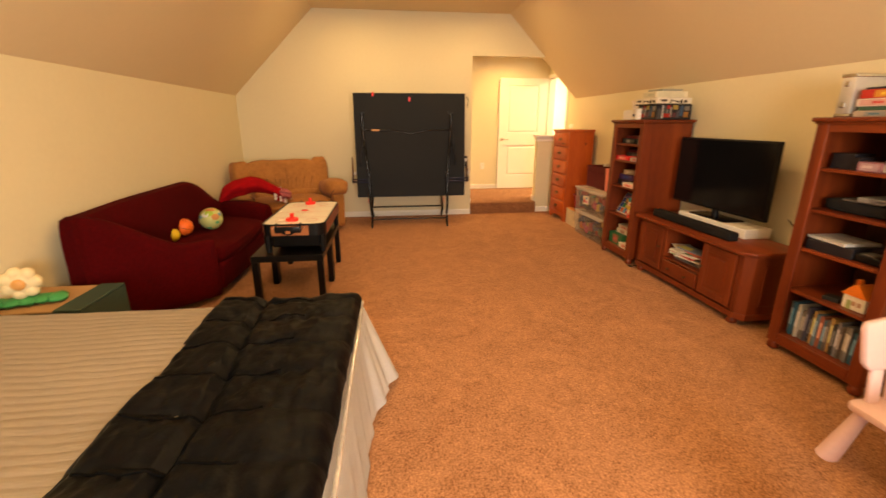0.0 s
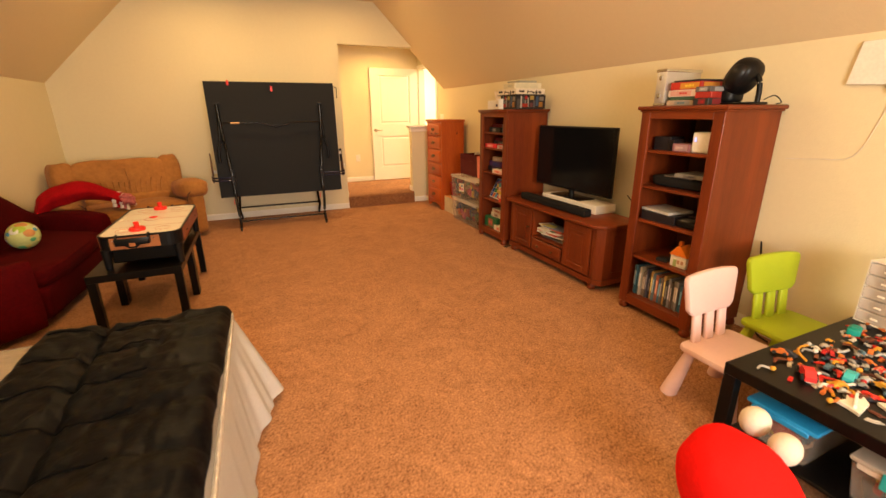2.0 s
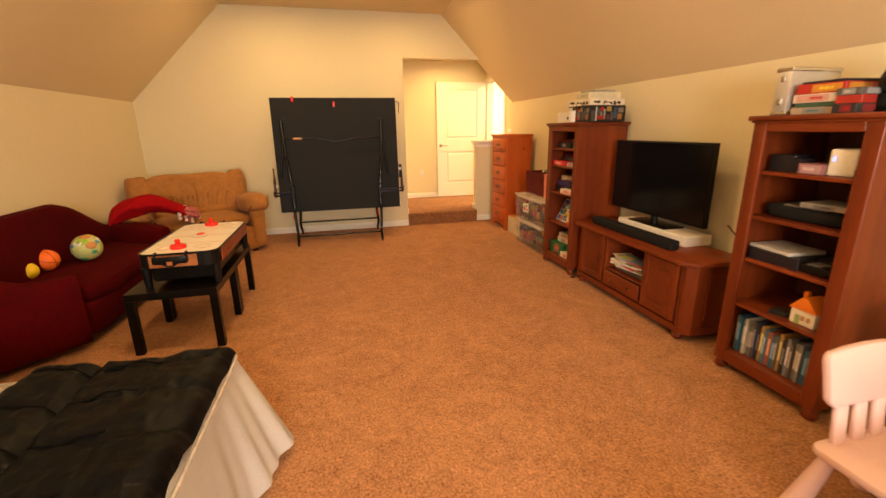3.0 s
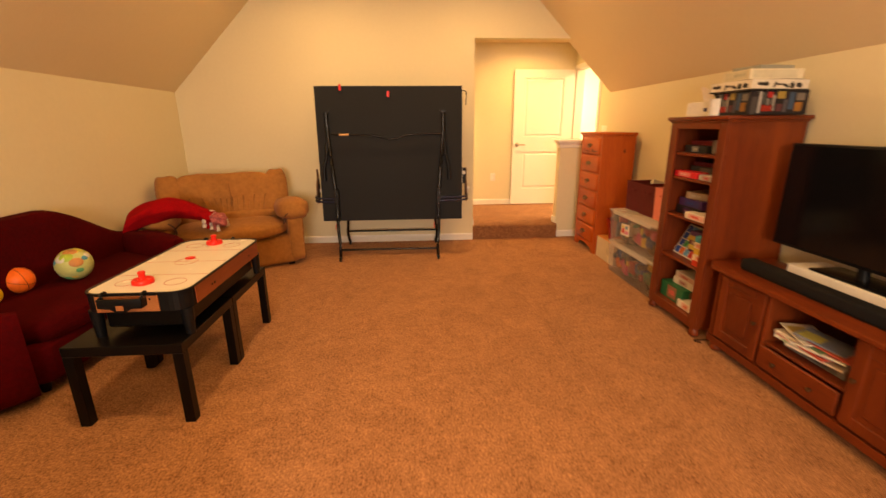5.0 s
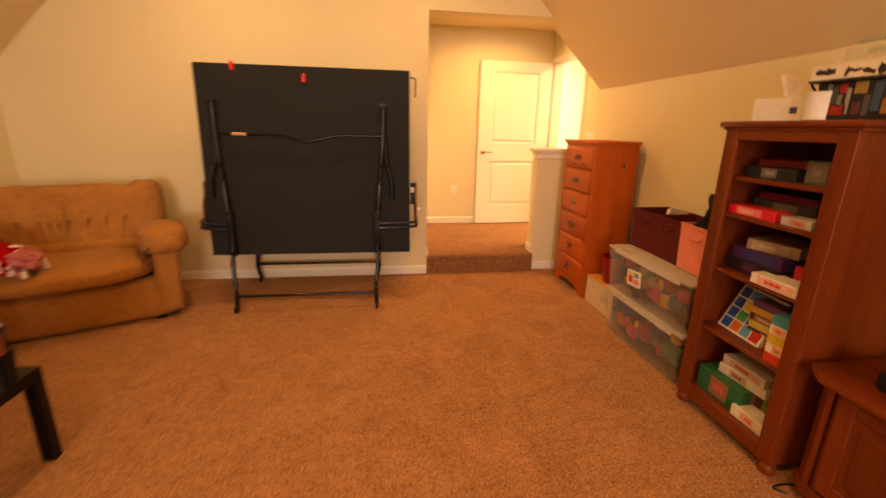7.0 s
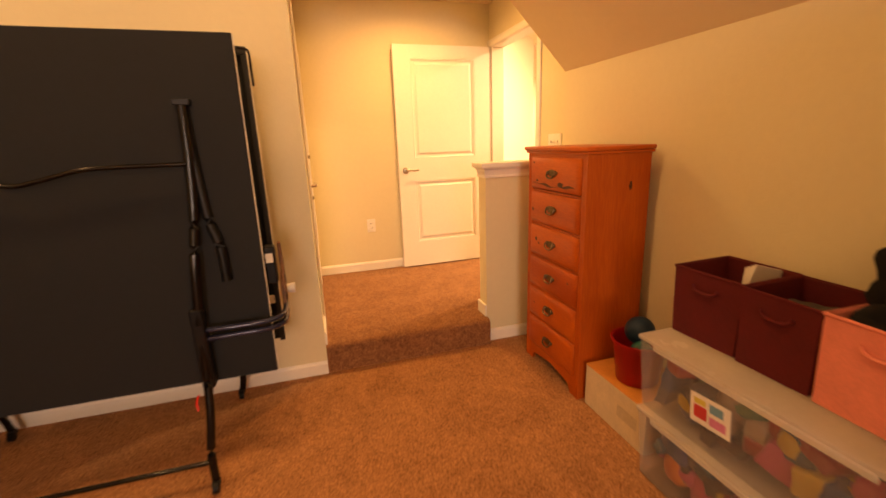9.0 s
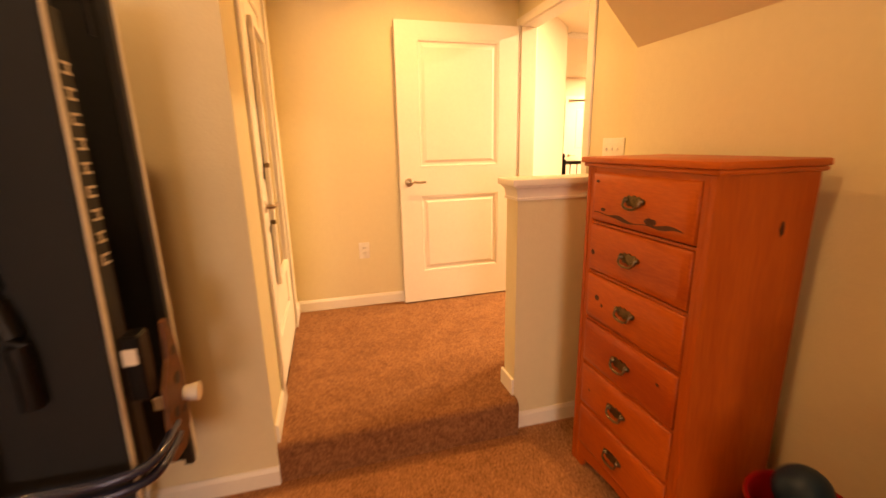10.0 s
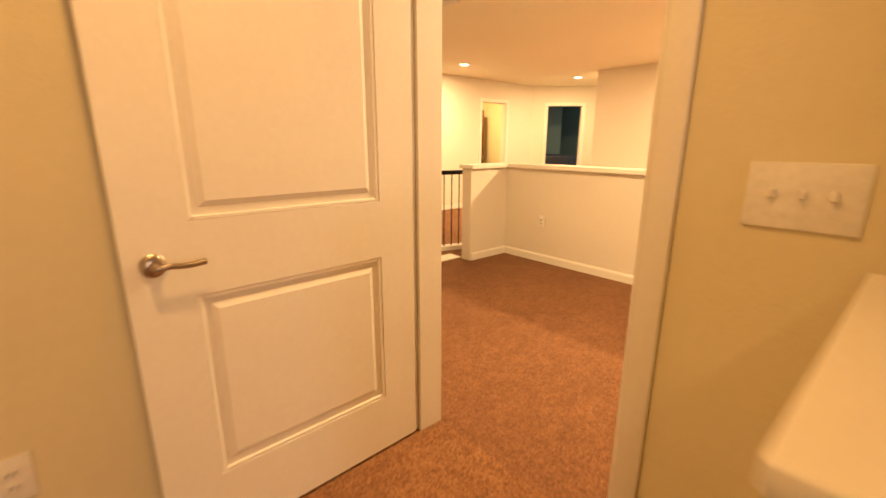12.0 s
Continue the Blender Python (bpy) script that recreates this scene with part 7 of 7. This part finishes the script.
# small toys strewn over the table: bricks, wheels, rods, figures' vehicles
rnd = random.Random(11)
TOYC = [(0.6, 0.03, 0.02), (0.42, 0.02, 0.02), (0.45, 0.45, 0.43), (0.25, 0.23, 0.21), (0.65, 0.62, 0.55), (0.6, 0.3, 0.03), (0.10, 0.03, 0.015), (0.03, 0.03, 0.035), (0.16, 0.05, 0.02), (0.55, 0.15, 0.03), (0.08, 0.14, 0.18), (0.4, 0.36, 0.3)]


def toy(kind, x, y, a, s, c):
    mt = paint(*c)
    dark = paint(0.03, 0.03, 0.03)
    if kind == 0:
        ob = thing("toy_brick", "small plastic building brick among toys on table", "toy brick", on_table(x, y, a=a), "toys on the play table")
        bpart("brick_body", (-0.016 * s, -0.008 * s, 0, 0.016 * s, 0.008 * s, 0.0096 * s), mt, ob, bev=0.0006)
        bm = bmesh.new()
        for i in range(4):
            for j in (-1, 1):
                cone(bm, ((-12 + 8 * i) * 0.001 * s, j * 0.004 * s, 0.0096 * s), ((-12 + 8 * i) * 0.001 * s, j * 0.004 * s, 0.0113 * s), 0.0025 * s, n=8)
        part("studs", bm, mt, ob)
    elif kind == 1:
        ob = thing("toy_vehicle", "small plastic toy vehicle among toys on table", "toy vehicle", on_table(x, y, a=a), "toys on the play table")
        bm = bmesh.new()
        prism(bm, [(-0.034 * s, 0.006 * s), (0.036 * s, 0.006 * s), (0.038 * s, 0.013 * s), (0.016 * s, 0.019 * s), (0.004 * s, 0.030 * s), (-0.018 * s, 0.030 * s), (-0.034 * s, 0.018 * s)], "y", -0.012 * s, 0.012 * s, 0.001)
        part("body", bm, mt, ob)
        for wx in (-0.02, 0.022):
            for wy in (-0.014, 0.014):
                bm = bmesh.new()
                lathe(bm, [(0.008 * s, -0.003 * s), (0.0095 * s, 0), (0.008 * s, 0.003 * s)], (wx * s, wy * s, 0.0095 * s), 12, "y")
                part("wheel", bm, dark, ob, smooth=True)
    elif kind == 2:
        ob = thing("toy_wing", "flat pointed plastic toy piece lying on table", "toy piece", on_table(x, y, a=a), "toys on the play table")
        bm = bmesh.new()
        pts = [(-0.045, -0.010), (0.01, -0.022), (0.055, -0.004), (0.03, 0.004), (0.04, 0.014), (0.0, 0.012), (-0.02, 0.026), (-0.03, 0.008)]
        prism(bm, [(px * s, py * s) for px, py in pts], "z", 0.0, 0.007 * s, 0.001)
        part("piece", bm, mt, ob)
        bpart("ridge", (-0.03 * s, -0.004 * s, 0.007 * s, 0.03 * s, 0.001 * s, 0.013 * s), paint(*[min(0.8, q * 1.3 + 0.02) for q in c]), ob, bev=0.001)
    else:
        ob = thing("toy_rod", "thin curved plastic toy part lying on table", "toy piece", on_table(x, y, a=a), "toys on the play table")
        bm = bmesh.new()
        tube(bm, smooth_path([(-0.04 * s, 0, 0.006), (-0.015 * s, 0.012 * s, 0.012), (0.015 * s, 0.008 * s, 0.009), (0.04 * s, -0.008 * s, 0.006)], 4), 0.005, 8)
        part("rod", bm, mt, ob, smooth=True)
        bm = bmesh.new()
        blob(bm, (0.042 * s, -0.009 * s, 0.010), (0.022, 0.018, 0.018), 2.4, 10, 8)
        part("tip", bm, paint(*TOYC[(int(s * 97)) % 12]), ob, smooth=True)


for k in range(400):
    gx, gy = rnd.betavariate(1.8, 1.9), rnd.betavariate(2.0, 1.7)
    x, y = 0.06 + 0.92 * gx, -0.70 + 0.65 * gy
    if y < -0.40 and x > 0.75:
        continue
    toy(rnd.choice((0, 0, 0, 1, 2, 3)), x, y, rnd.uniform(0, 360), rnd.uniform(0.42, 0.85), TOYC[rnd.randrange(12)])
for x, y, a in ((0.14, -0.36, 20), (0.17, -0.50, 50), (0.24, -0.44, 0)):
    toy(2, x, y, a, 1.7, (0.75, 0.72, 0.64))
toy(1, 0.17, -0.20, 40, 1.5, (0.62, 0.03, 0.03))
toy(1, 0.30, -0.28, 10, 1.3, (0.05, 0.42, 0.45))
toy(3, 0.36, -0.10, 30, 2.0, (0.65, 0.3, 0.03))
ob = thing("teal_box_toy", "small teal plastic toy box on the play table", "toy box", on_table(0.74, -0.10, a=15) @ Matrix.Scale(0.8, 4))
bm = bmesh.new()
box(bm, -0.045, -0.03, 0, 0.045, 0.03, 0.045, 0.012, 2)
part("lower_half", bm, paint(0.01, 0.30, 0.25), ob, smooth=True)
bpart("lid_ridge", (-0.03, -0.018, 0.045, 0.03, 0.018, 0.052), paint(0.01, 0.26, 0.22), ob)

# red plush seat with white pompoms
pl = thing("plush_seat", "large round red plush seat with two white balls", "plush toy", at(2.28, 1.335))
bm = bmesh.new()
blob(bm, (0, 0, 0.278), (0.295, 0.30, 0.59), 2.5, 36, 24, rot=Matrix.Rotation(radians(30), 3, Vector((-0.39, -0.92, 0))), lump=0.03, seed=1)
part("plush_body", bm, M_REDPLUSH, pl, smooth=True)
WP = mat("white_plush", (0.64, 0.57, 0.48), 0.95, 0, 0.08, 20, 120, 0.4, 150)
for p in ((2.50, 1.475, 0.42), (2.475, 1.365, 0.405)):
    bm = bmesh.new()
    q = pl.matrix_basis.inverted() @ Vector(p)
    blob(bm, q, (0.096, 0.09, 0.100), 2.1, 20, 14)
    part("white_ball", bm, WP, pl, "cream white plush ball", True)

# white panel on the wall with its cord
wp = thing("wall_panel", "flat white panel hung on the right wall with cord", "wall panel")
bm = bmesh.new()
prism(bm, [(1.78, 1.54), (1.93, 1.545), (1.955, 1.505), (1.985, 1.505), (1.995, 1.545), (2.17, 1.555), (2.14, 1.76), (1.78, 1.76)], "x", XR - 0.02, XR - 0.001, 0.003)
part("panel_board", bm, M_WHITEPL, wp)
bm = bmesh.new()
tube(bm, smooth_path([(XR - 0.006, 1.97, 1.51), (XR - 0.005, 1.99, 1.38), (XR - 0.004, 2.06, 1.19), (XR - 0.004, 2.22, 1.16), (XR - 0.004, 2.38, 1.15)]), 0.002, 6)
part("cord", bm, M_PAPER, wp, smooth=True)
cb = thing("power_cord", "black power cord hanging down beside the bookcase", "cable")
bm = bmesh.new()
tube(bm, smooth_path([(XR - 0.02, 2.40, 0.62), (XR - 0.02, 2.37, 0.45), (XR - 0.03, 2.33, 0.33), (XR - 0.03, 2.35, 0.15), (XR - 0.04, 2.30, 0.02), (XR - 0.08, 2.20, 0.008)]), 0.005, 8)
part("cord", bm, M_BLACKPL, cb, smooth=True)
for y in (4.66, 3.42):
    cb = thing("cable", "black cable trailing on the floor or down the wall", "cable")
    bm = bmesh.new()
    pts = [(3.58, y, 0.007), (3.50, y + 0.02, 0.007), (3.44, y + 0.01, 0.007), (3.47, y - 0.02, 0.007)] if y > 4 else [(3.94, 3.50, 0.74), (3.95, 3.40, 0.66), (3.96, 3.28, 0.60), (3.975, 3.20, 0.5)]
    tube(bm, smooth_path(pts), 0.004, 8)
    part("cord", bm, M_BLACKPL, cb, smooth=True)
